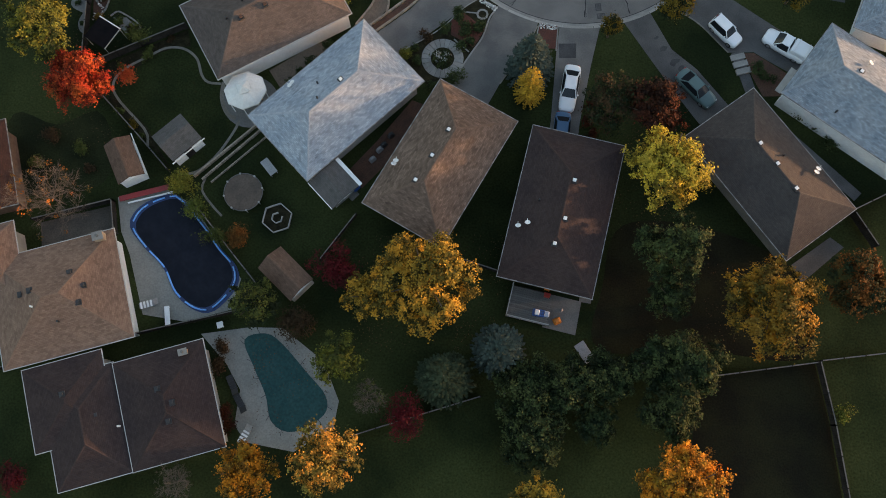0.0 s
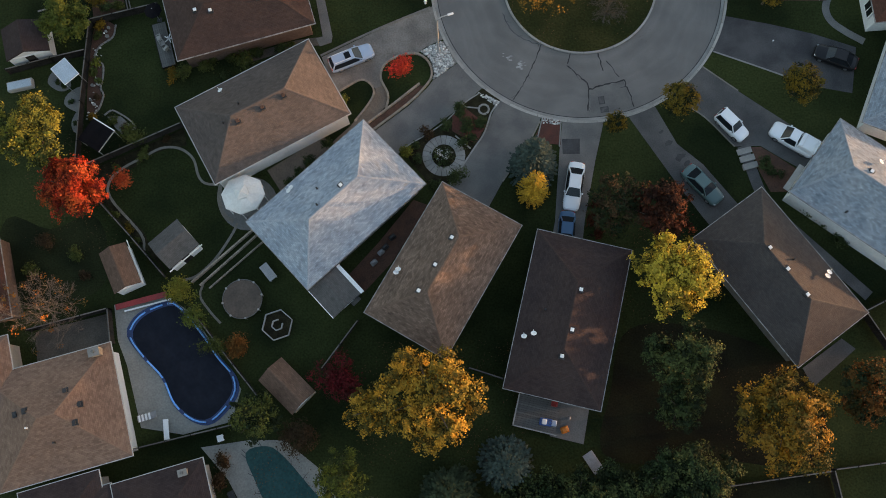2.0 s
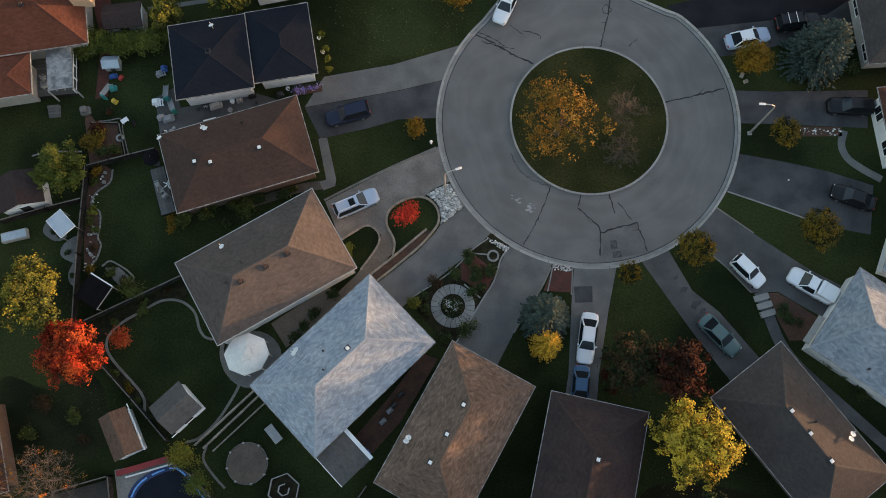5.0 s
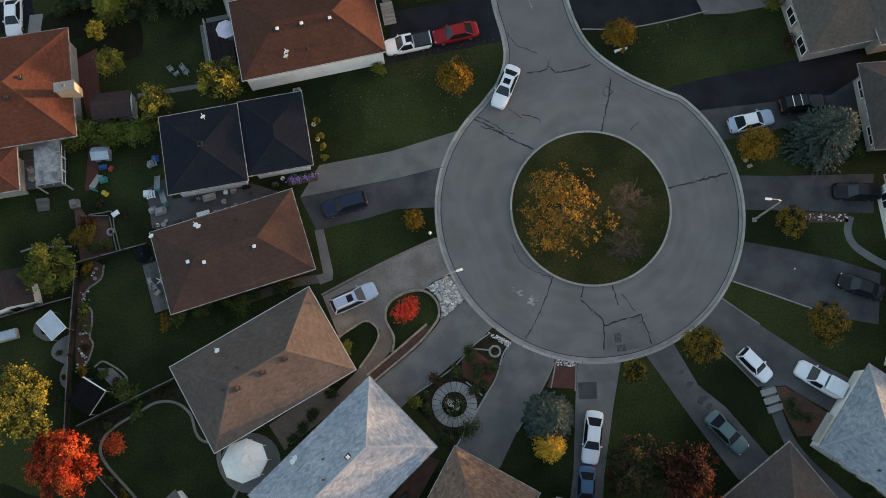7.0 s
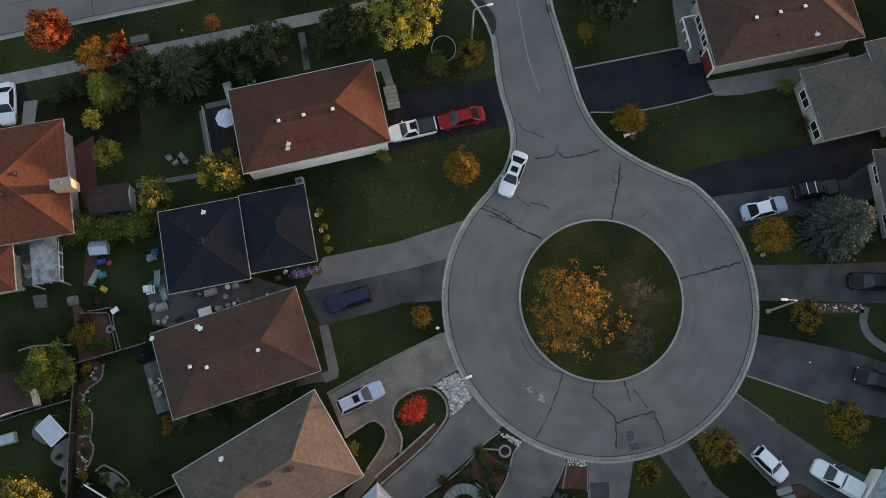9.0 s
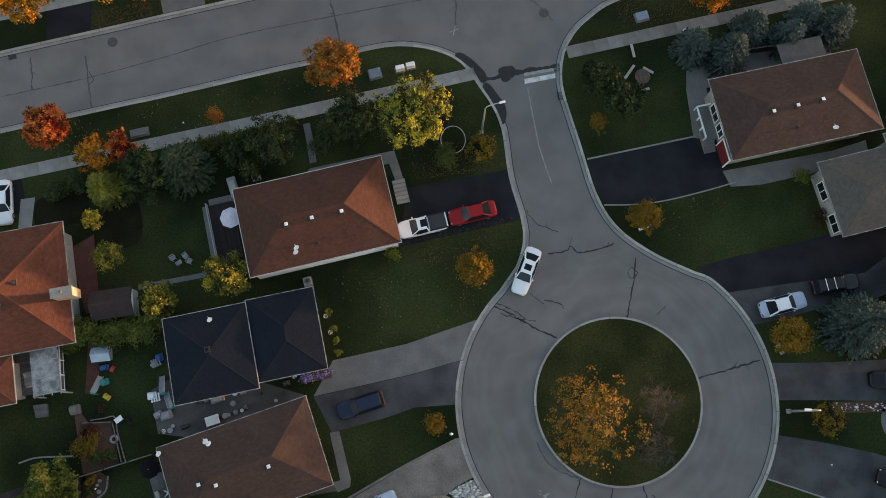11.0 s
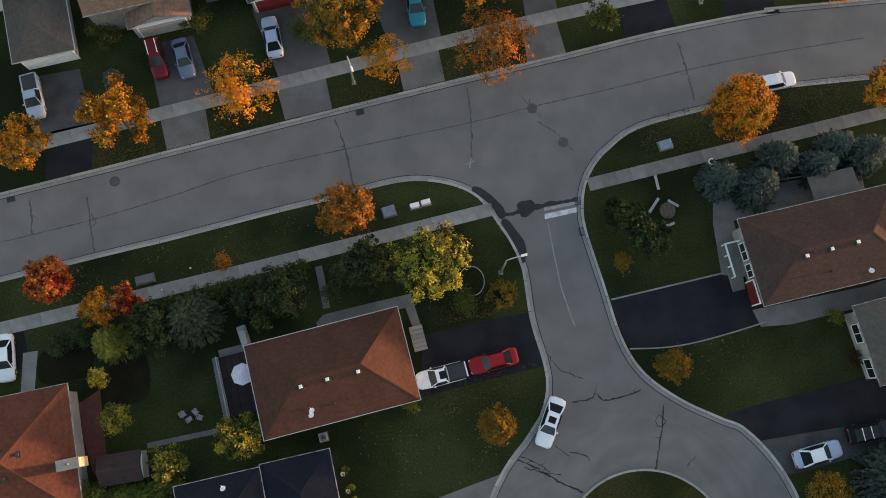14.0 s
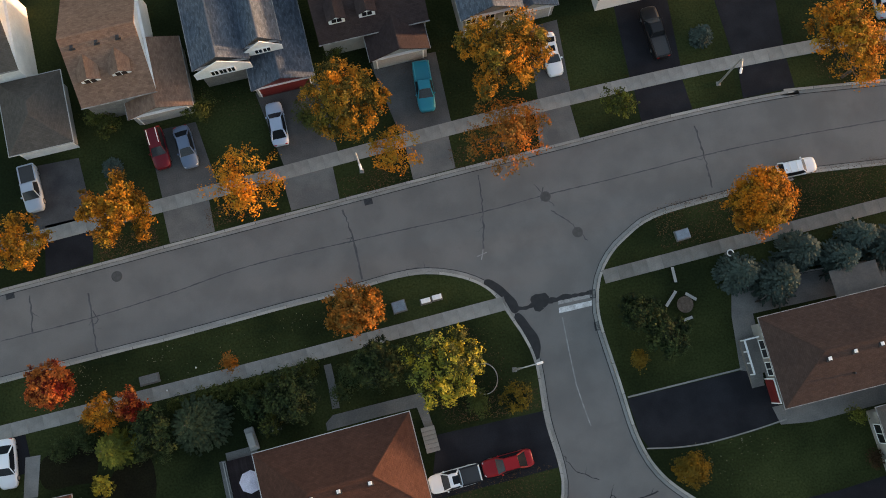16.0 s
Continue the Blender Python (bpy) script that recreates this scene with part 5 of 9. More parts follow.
pavement([(-60.0, 99.40), (-45.5, 101.67), (-31.0, 104.24), (-16.5, 106.94), (-2.0, 109.60), (12.5, 112.05), (27.0, 114.11), (41.5, 115.63), (56.0, 116.42)], 1.4, 1.5, CONCRETE, "pale concrete slab pavement along the street")
pavement([(-60.0, 81.65), (-52.2, 82.84), (-44.4, 84.05), (-36.6, 85.28), (-28.8, 86.53), (-21.0, 87.80), (-13.2, 89.10), (-5.4, 90.41), (2.4, 91.75)], 1.35, 1.5, CONCRETE, "pale concrete slab pavement along the street")
PAVE_DULL = material("dull_pavement_concrete", (0.165, 0.158, 0.145), (0.215, 0.205, 0.187), scale=0.4, fine=8.0, amount=0.16, rough=0.9, bump=0.1, wobble=0.2)
pavement([(12.2, 93.44), (17.7, 94.35), (23.1, 95.27), (28.6, 96.17), (34.1, 97.07), (39.6, 97.97), (45.0, 98.86), (50.5, 99.74), (56.0, 100.62)], 1.35, 1.5, PAVE_DULL, "dull worn concrete slab pavement along the street")


def path(points, width, mat, label, z=0.045, closed=False, name="path", category="path"):
    return tagged(part(name, ribbon(smooth_line(points, 0.35, closed), width, -0.1, z, closed), mat), label, category, kind="structure")


# ---- road marks, cracks and covers ----
def crack(points, width=0.07, seed=0, z=ROAD_Z + 0.005, mat=TAR, label="dark tar-filled crack in the asphalt", jag=0.045):
    g = np.random.default_rng(seed)
    P = np.array(smooth_line(points, 0.3))
    P[1:-1] += g.normal(size=(len(P) - 2, 2)) * jag
    w = width * 1.35 * (0.5 + g.random(len(P)))
    d = np.gradient(P, axis=0)
    d /= np.linalg.norm(d, axis=1)[:, None] + 1e-9
    s = np.c_[-d[:, 1], d[:, 0]] * w[:, None] / 2
    n = len(P)
    V = [(*p, z) for p in P + s] + [(*p, z) for p in P - s]
    F = [(i, n + i, n + i + 1, i + 1) for i in range(n - 1)]
    # fine side branches
    for _ in range(min(4, n // 9) if width < 0.15 and jag > 0.02 else 0):
        k = int(g.integers(2, n - 2))
        a = math.atan2(d[k][1], d[k][0]) + (0.5 + 0.7 * g.random()) * (1 if g.random() < 0.5 else -1)
        B = [P[k]]
        for _ in range(int(g.integers(3, 6))):
            a += g.normal() * 0.35
            B.append(B[-1] + np.array([math.cos(a), math.sin(a)]) * 0.22)
        B, c = np.array(B), len(V)
        side = np.array([-math.sin(a), math.cos(a)]) * width * 0.4
        V += [(*(p + side * (1 - i / len(B))), z + 0.001) for i, p in enumerate(B)] + [(*(p - side * (1 - i / len(B))), z + 0.001) for i, p in enumerate(B)]
        F += [(c + i, c + len(B) + i, c + len(B) + i + 1, c + i + 1) for i in range(len(B) - 1)]
    bm = bmesh.new()
    bm.from_mesh(mesh_of("crack", V, F))
    bmesh.ops.recalc_face_normals(bm, faces=bm.faces[:])
    for f in bm.faces:
        f.normal_update()
        if f.normal.z < 0:
            f.normal_flip()
    return tagged(part("crack", bm, mat, road), label)


FADED_TAR = material("faded_tar", (0.06, 0.06, 0.064), (0.08, 0.08, 0.084), scale=1.5, rough=0.85)
crack([(0.9, 68.1), (3.8, 66.7), (5.8, 65.3), (8.3, 63.9)], 0.1, 1)
crack([(3.0, 66.7), (4.5, 66.1), (6.4, 65.7)], 0.06, 2)
crack([(2.2, 67.9), (4.2, 67.0), (5.4, 66.0)], 0.06, 27)
crack([(6.1, 68.4), (7.4, 67.3)], 0.05, 3)
crack([(7.4, 67.7), (9.0, 67.2), (9.2, 66.7)], 0.06, 4)
crack([(8.2, 72.3), (9.9, 72.4), (10.7, 72.9), (11.2, 72.2), (13.2, 72.4), (14.9, 72.9)], 0.09, 5)
crack([(6.4, 76.9), (7.4, 75.4), (9.5, 74.4)], 0.05, 6)
crack([(16.9, 71.3), (16.3, 68.4), (15.3, 65.2)], 0.09, 7)
crack([(16.4, 70.4), (17.0, 69.8), (16.3, 69.2), (15.9, 69.8), (16.4, 70.4)], 0.06, 8)
crack([(18.4, 65.5), (19.3, 66.3)], 0.05, 9)
crack([(21.5, 59.1), (24.9, 59.8), (27.8, 60.4)], 0.1, 10)
crack([(9.3, 50.6), (7.7, 47.0), (6.2, 44.6)], 0.07, 11)
crack([(11.8, 48.2), (13.5, 46.5), (13.9, 45.6), (13.7, 43.2)], 0.08, 12)
crack([(13.9, 45.6), (16.8, 46.3), (17.6, 46.5)], 0.09, 13)
crack([(17.6, 46.5), (18.4, 43.5)], 0.08, 14)
crack([(15.1, 49.5), (15.5, 47.5)], 0.08, 15)
crack([(15.9, 48.6), (17.1, 46.8)], 0.05, 16)
crack([(5.4, 54.2), (6.7, 51.8), (9.1, 50.6)], 0.07, 17, mat=FADED_TAR)
crack([(-12.7, 102.4), (-11.8, 99.0), (-11.3, 95.3)], 0.12, 18, mat=FADED_TAR)
crack([(1.0, 104.7), (1.1, 100.6), (0.8, 97.3)], 0.1, 19, mat=FADED_TAR)
crack([(23.2, 107.9), (23.7, 105.2), (24.1, 101.4)], 0.12, 20, mat=FADED_TAR)
crack([(-46.2, 92.4), (-37.5, 93.9), (-29.9, 95.6), (-22.1, 97.6), (-11.0, 99.3), (0.8, 100.9), (7.4, 102.1), (15.8, 103.4), (24.6, 104.9), (32.7, 105.9), (42.6, 106.8)], 0.07, 21, jag=0.012, mat=FADED_TAR)
crack([(-43.4, 96.6), (-43.2, 93.0)], 0.1, 22, mat=FADED_TAR)
crack([(-37.8, 96.3), (-37.3, 92.4), (-37.1, 90.3)], 0.1, 23, mat=FADED_TAR)
crack([(7.8, 100.5), (9.4, 99.3), (11.1, 97.2)], 0.07, 24, mat=FADED_TAR)
crack([(-8.6, 95.4), (-6.3, 95.9), (-3.6, 95.7)], 0.09, 25, mat=FADED_TAR)
crack([(7.3, 102.9), (7.0, 101.5)], 0.07, 26, mat=FADED_TAR)
crack([(-37.4, 94.6), (-36.9, 93.6), (-37.5, 93.2)], 0.06, 28, mat=FADED_TAR)
crack([(12.4, 50.0), (11.9, 48.4)], 0.06, 29)
crack([(8.2, 100.9), (6.4, 103.3)], 0.05, 30, mat=FADED_TAR)
# tar along the corner kerb and across the mouth of the side street
for pts in ([(0.5, 93.75), (1.5, 92.95), (2.4, 91.9), (3.0, 90.75), (3.6, 90.9), (3.5, 91.8), (2.9, 92.6), (2.2, 93.4), (1.3, 94.1), (0.7, 94.2)], [(3.1, 90.3), (3.75, 89.0), (4.25, 87.7), (4.6, 86.3), (5.0, 86.1), (5.35, 87.2), (5.2, 88.3), (4.6, 89.3), (4.0, 90.3), (3.5, 90.7)]):
    tagged(part("tar_patch", slab(smooth_line(pts, 0.2, True), ROAD_Z, ROAD_Z + 0.022), TAR, road), "broad black tar patch beside the kerb")
crack([(2.6, 91.2), (4.3, 91.1), (5.6, 91.7), (6.6, 91.6), (8.1, 91.8), (10.9, 92.0)], 0.32, 33, label="black tar band across the street mouth")
crack([(5.0, 91.3), (5.9, 91.7), (6.6, 91.6)], 0.85, 34, z=ROAD_Z + 0.009, label="black tar band across the street mouth")
PALE_PAINT = material("worn_white_road_paint", (0.62, 0.62, 0.62), (0.42, 0.42, 0.42), scale=1.6, fine=12.0, amount=0.3, rough=0.8)
FAINT_PAINT = material("faded_road_paint", (0.34, 0.335, 0.325), (0.24, 0.235, 0.23), scale=1.5, fine=10.0, amount=0.3, rough=0.85)
tagged(part("stop_line", slab([(7.5, 90.3), (11.05, 90.8), (11.05, 91.3), (7.52, 90.85)], ROAD_Z, ROAD_Z + 0.008), PALE_PAINT, road), "worn white stop line across the lane")
tagged(part("stop_line_ghost", slab([(7.5, 91.15), (11.0, 91.6), (11.0, 91.9), (7.5, 91.5)], ROAD_Z, ROAD_Z + 0.006), FAINT_PAINT, road), "faded older stop line beside it")
tagged(part("centre_line", ribbon([(7.75, 89.9), (8.0, 87.0), (8.36, 83.4), (8.8, 81.4), (9.3, 79.4)], 0.12, ROAD_Z, ROAD_Z + 0.006), FAINT_PAINT, road), "faded centre line on the side street")
part("survey_mark", ribbon([(0.1, 96.55), (1.1, 96.9)], 0.09, ROAD_Z, ROAD_Z + 0.006), FAINT_PAINT, road)
part("survey_mark", ribbon([(0.75, 97.2), (0.5, 96.2)], 0.09, ROAD_Z, ROAD_Z + 0.007), FAINT_PAINT, road)
tagged(part("repair_patch", slab([(14.0, 42.7), (18.3, 43.4), (17.5, 46.4), (14.0, 45.5)], ROAD_Z, ROAD_Z + 0.004), DRIVE_OLD, road), "greyer rectangular repair patch in the asphalt")
for x, y, l in ((5.8, 49.3, 0.5), (7.3, 48.5, 0.4), (7.0, 48.1, 0.25)):
    g = np.random.default_rng(int(x * 100))
    for k in range(7):
        u, v, r = g.uniform(-l, l), g.normal() * 0.12, 0.05 + 0.08 * g.random()
        blot = [(x + u + 2.0 * r * (0.7 + 0.5 * g.random()) * math.cos(a), y + v - 0.4 * u + r * (0.7 + 0.5 * g.random()) * math.sin(a)) for a in np.linspace(0, 6.283, 10)[:-1]]
        tagged(part("paint_stain", slab(blot, ROAD_Z, ROAD_Z + 0.005 + 0.0005 * k), FAINT_PAINT, road), "pale paint splash on the asphalt")


CAST_IRON = material("worn_cast_iron", (0.06, 0.058, 0.056), (0.075, 0.072, 0.07), scale=3.0, rough=0.7)


def manhole(x, y, r=0.42):
    ob = thing("manhole_cover", pose(x, y, ROAD_Z), "dark cast-iron manhole cover set in the asphalt", "manhole cover", "street covers")
    circle = [(math.cos(a), math.sin(a)) for a in np.linspace(0, 6.28318, 21)[:-1]]
    part("frame", ribbon([(r * 1.12 * u, r * 1.12 * v) for u, v in circle], 0.12, -0.02, 0.012, True), CAST_IRON, ob)
    part("cover", slab([(r * u, r * v) for u, v in circle], -0.02, 0.016), CAST_IRON, ob)


def catch_basin(x, y, a):
    ob = thing("storm_drain", pose(x, y, ROAD_Z, 0, 0, a), "dark iron storm drain grate at the kerb", "drain", "street drains")
    part("frame", boxes((-0.42, -0.3, -0.05, 0.42, -0.24, 0.016), (-0.42, 0.24, -0.05, 0.42, 0.3, 0.016), (-0.42, -0.24, -0.05, -0.36, 0.24, 0.016), (0.36, -0.24, -0.05, 0.42, 0.24, 0.016)), DARK_METAL, ob)
    for i in range(6):
        part("bar", boxes((-0.33 + i * 0.12, -0.24, -0.04, -0.27 + i * 0.12, 0.24, 0.012)), DARK_METAL, ob)
    # Flat black slab under the bars stands in for the pit's shade.
    part("pit", slab([(-0.36, -0.24), (0.36, -0.24), (0.36, 0.24), (-0.36, 0.24)], -0.06, 0.003), TAR, ob)


for x, y in ((7.43, 101.95), (10.2, 98.1), (-35.0, 97.7)):
    manhole(x, y)
for x, y, a in ((-10.1, 102.95, 10), (-45.3, 96.7, 10), (-8.5, 94.95, 10), (15.4, 43.3, 5), (10.95, 91.9, 90), (11.05, 88.75, 95), (15.15, 44.3, 95)):
    catch_basin(x, y, a)


def service_box(x, y, a, w, l, h, mat, label):
    ob = thing("utility_box", pose(x, y, 0, 0, 0, a), label, "utility box")
    part("pad", boxes((-l / 2 - 0.12, -w / 2 - 0.12, -0.05, l / 2 + 0.12, w / 2 + 0.12, 0.06)), CONCRETE_GREY, ob)
    part("cabinet", boxes((-l / 2, -w / 2, 0.06, l / 2, w / 2, h), bevel=0.03), mat, ob)
    part("lid", boxes((-l / 2 - 0.03, -w / 2 - 0.03, h, l / 2 + 0.03, w / 2 + 0.03, h + 0.05), bevel=0.015), mat, ob)


PALE_BLUE = material("pale_blue_metal", (0.2, 0.25, 0.31), (0.16, 0.2, 0.25), scale=2.0, rough=0.5)
service_box(-7.9, 92.3, 12, 0.95, 1.15, 0.35, PALE_BLUE, "low grey-blue transformer box on the verge")
service_box(20.4, 96.9, 12, 0.85, 1.25, 0.35, PALE_BLUE, "low grey-blue transformer box on the verge")
service_box(-5.3, 92.6, 10, 0.38, 0.85, 0.8, WHITE, "small white telephone cabinet on the verge")
service_box(-4.2, 92.85, 10, 0.38, 0.85, 0.8, WHITE, "small white telephone cabinet on the verge")
service_box(-32.1, 87.5, 10, 0.7, 1.7, 0.3, CONCRETE_GREY, "pale concrete box beside the pavement")


def hydrant(x, y):
    ob = thing("fire_hydrant", pose(x, y, 0), "pale painted fire hydrant on the verge", "hydrant")
    part("barrel", tube([(0, 0, -0.05), (0, 0, 0.55)], 0.11, 10), WHITE, ob)
    part("bonnet", tube([(0, 0, 0.55), (0, 0, 0.62), (0, 0, 0.72)], [0.14, 0.13, 0.04], 10), WHITE, ob)
    part("nozzle", tube([(-0.2, 0, 0.42), (0.2, 0, 0.42)], 0.06, 8), STEEL, ob)


hydrant(-2.6, 55.5)
hydrant(-10.3, 93.5)


def street_lamp(x, y, hx, hy, z=7.2):
    """A lamp post with a curved arm; its head hangs over (hx, hy)."""
    ob = thing("street_lamp", pose(x, y, 0), "tall pale metal street lamp with a curved arm", "street lamp", "street lamps")
    dx, dy = hx - x, hy - y
    part("post", tube([(0, 0, -0.1), (0, 0, z * 0.5), (0, 0, z - 0.5)], [0.13, 0.1, 0.07], 10), STEEL, ob)
    part("arm", tube([(0, 0, z - 0.55), (dx * 0.06, dy * 0.06, z - 0.15), (dx * 0.3, dy * 0.3, z + 0.1), (dx * 0.75, dy * 0.75, z + 0.15)], 0.055, 8), STEEL, ob)
    a = math.degrees(math.atan2(dy, dx))
    head = boxes((-0.3, -0.11, -0.05, 0.3, 0.11, 0.07), bevel=0.04)
    part("lamp_head", head, WHITE, ob, "", pose(dx * 0.95, dy * 0.95, z + 0.15, 0, 0, a))
    part("base_plate", boxes((-0.22, -0.22, -0.05, 0.22, 0.22, 0.05), bevel=0.02), CONCRETE, ob)


street_lamp(29.8, 55.4, 28.4, 55.55)
street_lamp(-1.35, 49.9, 0.0, 50.3)
street_lamp(2.6, 85.3, 4.25, 85.6)
street_lamp(-10.5, 106.1, -10.1, 104.5, 7.0)
street_lamp(26.2, 112.05, 25.7, 110.6, 7.0)

# ---- cars ----
TYRE = material("tyre_rubber", (0.015, 0.015, 0.016), rough=0.8)
RIM = material("alloy_rim", (0.45, 0.45, 0.46), rough=0.35, metal=0.8)
LAMP_CLEAR = material("headlight_glass", (0.6, 0.62, 0.65), rough=0.15)
LAMP_RED = material("tail_light_red", (0.35, 0.02, 0.02), rough=0.2)
# Paler blue-grey base than CAR_GLASS: some reflected sky put into the colour.
WINDSCREEN = material("windscreen_glass", (0.035, 0.042, 0.05), rough=0.15, gloss=0.3)
CAR_GLASS = material("car_glass", (0.015, 0.018, 0.022), rough=0.3, gloss=0.025)


def paint(name, colour, rough=0.28):
    m = material(name, colour, tuple(c * 0.95 for c in colour), scale=1.0, fine=2.0, amount=0.03, rough=rough, wobble=0.03, gloss=0.3)
    m.node_tree.nodes["Principled BSDF"].inputs["Coat Weight"].default_value = 0.12
    return m


P_WHITE = paint("white_car_paint", (0.84, 0.87, 0.91))
P_SILVER = paint("silver_car_paint", (0.36, 0.42, 0.51))
P_PALEBLUE = paint("pale_blue_silver_paint", (0.4, 0.48, 0.62))
P_BLACK = paint("black_car_paint", (0.012, 0.012, 0.014))
P_NAVY = paint("navy_car_paint", (0.018, 0.025, 0.05))
P_RED = paint("red_car_paint", (0.3, 0.008, 0.012))
P_MAROON = paint("maroon_car_paint", (0.13, 0.006, 0.012))
P_TEAL = paint("grey_teal_paint", (0.1, 0.16, 0.165))
P_BLUE = paint("mid_blue_paint", (0.07, 0.14, 0.25))
P_CYAN = paint("turquoise_paint", (0.02, 0.22, 0.3))
P_BLUEGREY = paint("blue_grey_paint", (0.12, 0.165, 0.25))


def section_loft(sections, name="body"):
    """Closed hull through cross-sections: (x, half width at sill, half width at waist, half width at deck, z low, z waist, z deck)."""
    bm = bmesh.new()
    rings = []
    for x, ws, ww, wd, zl, zw, zd in sections:
        pts = [(-ws, zl), (-ww, (zl + zw) / 2), (-ww, zw), (-wd, zd - 0.02), (-wd * 0.6, zd + 0.025), (0, zd + 0.035), (wd * 0.6, zd + 0.025), (wd, zd - 0.02), (ww, zw), (ww, (zl + zw) / 2), (ws, zl)]
        rings.append([bm.verts.new((x, y, z)) for y, z in pts])
    for a, b in zip(rings, rings[1:]):
        for j in range(len(a)):
            k = (j + 1) % len(a)
            bm.faces.new((a[j], a[k], b[k], b[j]))
    bm.faces.new(rings[0]), bm.faces.new(rings[-1][::-1])
    bmesh.ops.recalc_face_normals(bm, faces=bm.faces[:])
    for f in bm.faces:
        f.smooth = True
    return bm


def quad_patch(corners, thick=0.012):
    """A pane through four corners, bowed a little outwards."""
    bm = bmesh.new()
    c = [Vector(p) for p in corners]
    n = (c[1] - c[0]).cross(c[3] - c[0]).normalized()
    grid = []
    for i in range(5):
        row = []
        for j in range(3):
            u, v = i / 4, j / 2
            p = c[0] * (1 - u) * (1 - v) + c[1] * u * (1 - v) + c[2] * u * v + c[3] * (1 - u) * v
            row.append(bm.verts.new(p + n * (0.05 * math.sin(math.pi * u))))
        grid.append(row)
    for i in range(4):
        for j in range(2):
            bm.faces.new((grid[i][j], grid[i + 1][j], grid[i + 1][j + 1], grid[i][j + 1]))
    for f in bm.faces:
        f.smooth = True
    return bm


def car(style, x, y, ang, length, mat, label, sunroof=False, rack=False, roof_mat=None, bed_mat=None, z=0.015, cover=False):
    """A parked car, front along +x. style: sedan, suv, wagon, pickup, van (a pickup with a closed cap)."""
    L = length
    W = {"sedan": 0.85, "suv": 0.86, "wagon": 0.85, "pickup": 0.89, "van": 0.9}[style]
    tall = style in ("suv", "pickup", "van")
    deck, waist, roof_z = (1.0, 0.8, 1.66) if tall else (0.92, 0.72, 1.44)
    kind = "pickup truck" if style in ("pickup", "van") else "car"
    ob = thing(kind.replace(" ", "_"), pose(x, y, z, 0, 0, ang), label, kind, "parked cars")
    nose = [(-L / 2, 0.66, 0.7, 0.6), (-L / 2 + 0.12, 0.82, 0.86, 0.74), (-L / 2 + 0.5, 0.95, 0.98, 0.86), (-L * 0.15, 0.97, 1.0, 0.9), (L * 0.15, 0.97, 1.0, 0.9), (L / 2 - 0.75, 0.95, 0.97, 0.84), (L / 2 - 0.28, 0.86, 0.9, 0.74), (L / 2 - 0.06, 0.68, 0.74, 0.58), (L / 2, 0.55, 0.6, 0.46)]
    W *= min(1.0, (L / 4.5) ** 0.5)
    sec = []
    for i, (px, a, b, c) in enumerate(nose):
        f = (px + L / 2) / L
        dz = deck - (0.02 if f < 0.9 else 0.0) - max(0, f - 0.72) * (0.75 if not tall else 0.55)
        dz -= 0.14 if i == 0 else (0.04 if i == 1 else 0)
        dz -= 0.16 if i == len(nose) - 1 else (0.05 if i == len(nose) - 2 else 0)
        sec.append((px, a * W, b * W, c * W, 0.24 if 0 < i < len(nose) - 1 else 0.36, min(waist, dz - 0.12), dz))
    ends = [sec[0]] + sec + [sec[-1]]
    sec = [tuple(0.5 * (2 * q + (r - p) * u + (2 * p - 5 * q + 4 * r - w) * u * u + (3 * q - p - 3 * r + w) * u ** 3) for p, q, r, w in zip(*ends[i:i + 4])) for i in range(len(ends) - 3) for u in (0.0, 0.33, 0.67)] + [sec[-1]]
    part("body", section_loft(sec), mat, ob)
    # greenhouse: base and roof outlines along x
    if style == "sedan":
        b0, b1, r0, r1 = -0.37 * L, 0.225 * L, -0.21 * L, 0.085 * L
    elif style == "wagon":
        b0, b1, r0, r1 = -0.475 * L, 0.22 * L, -0.42 * L, 0.06 * L
    elif style == "suv":
        b0, b1, r0, r1 = -0.475 * L, 0.2 * L, -0.43 * L, 0.05 * L
    else:
        b0, b1, r0, r1 = -0.1 * L, 0.25 * L, -0.065 * L, 0.12 * L
    wb, wr, zb = W * 0.92, W * 0.69, deck - 0.03
    top = roof_mat or mat
    # roof panel with soft edges
    bm = boxes((r0, -wr, roof_z - 0.07, r1, wr, roof_z), bevel=0.05)
    for v in bm.verts:
        v.co.z += 0.04 * (1 - (v.co.y / wr) ** 2)
    part("roof_panel", bm, top, ob)
    zt = roof_z - 0.05
    part("windscreen", quad_patch([(b1, -wb * 0.95, zb - 0.03), (b1, wb * 0.95, zb - 0.03), (r1 - 0.04, wr * 0.93, zt + 0.02), (r1 - 0.04, -wr * 0.93, zt + 0.02)]), WINDSCREEN, ob)
    part("rear_window", quad_patch([(b0, wb * 0.93, zb - 0.02), (b0, -wb * 0.93, zb - 0.02), (r0 + 0.04, -wr * 0.93, zt + 0.02), (r0 + 0.04, wr * 0.93, zt + 0.02)]), CAR_GLASS, ob)
    for s in (-1, 1):
        part("side_window", quad_patch([(b0 + 0.06, s * wb, zb), (b1 - 0.06, s * wb, zb), (r1 - 0.03, s * wr * 1.0, zt), (r0 + 0.03, s * wr * 1.0, zt)] if s < 0 else [(b1 - 0.06, s * wb, zb), (b0 + 0.06, s * wb, zb), (r0 + 0.03, s * wr, zt), (r1 - 0.03, s * wr, zt)]), CAR_GLASS, ob)
        part("front_pillar", tube([(b1, s * wb * 0.97, zb - 0.02), (r1 - 0.02, s * wr * 0.97, zt + 0.02)], 0.05, 6), top, ob)
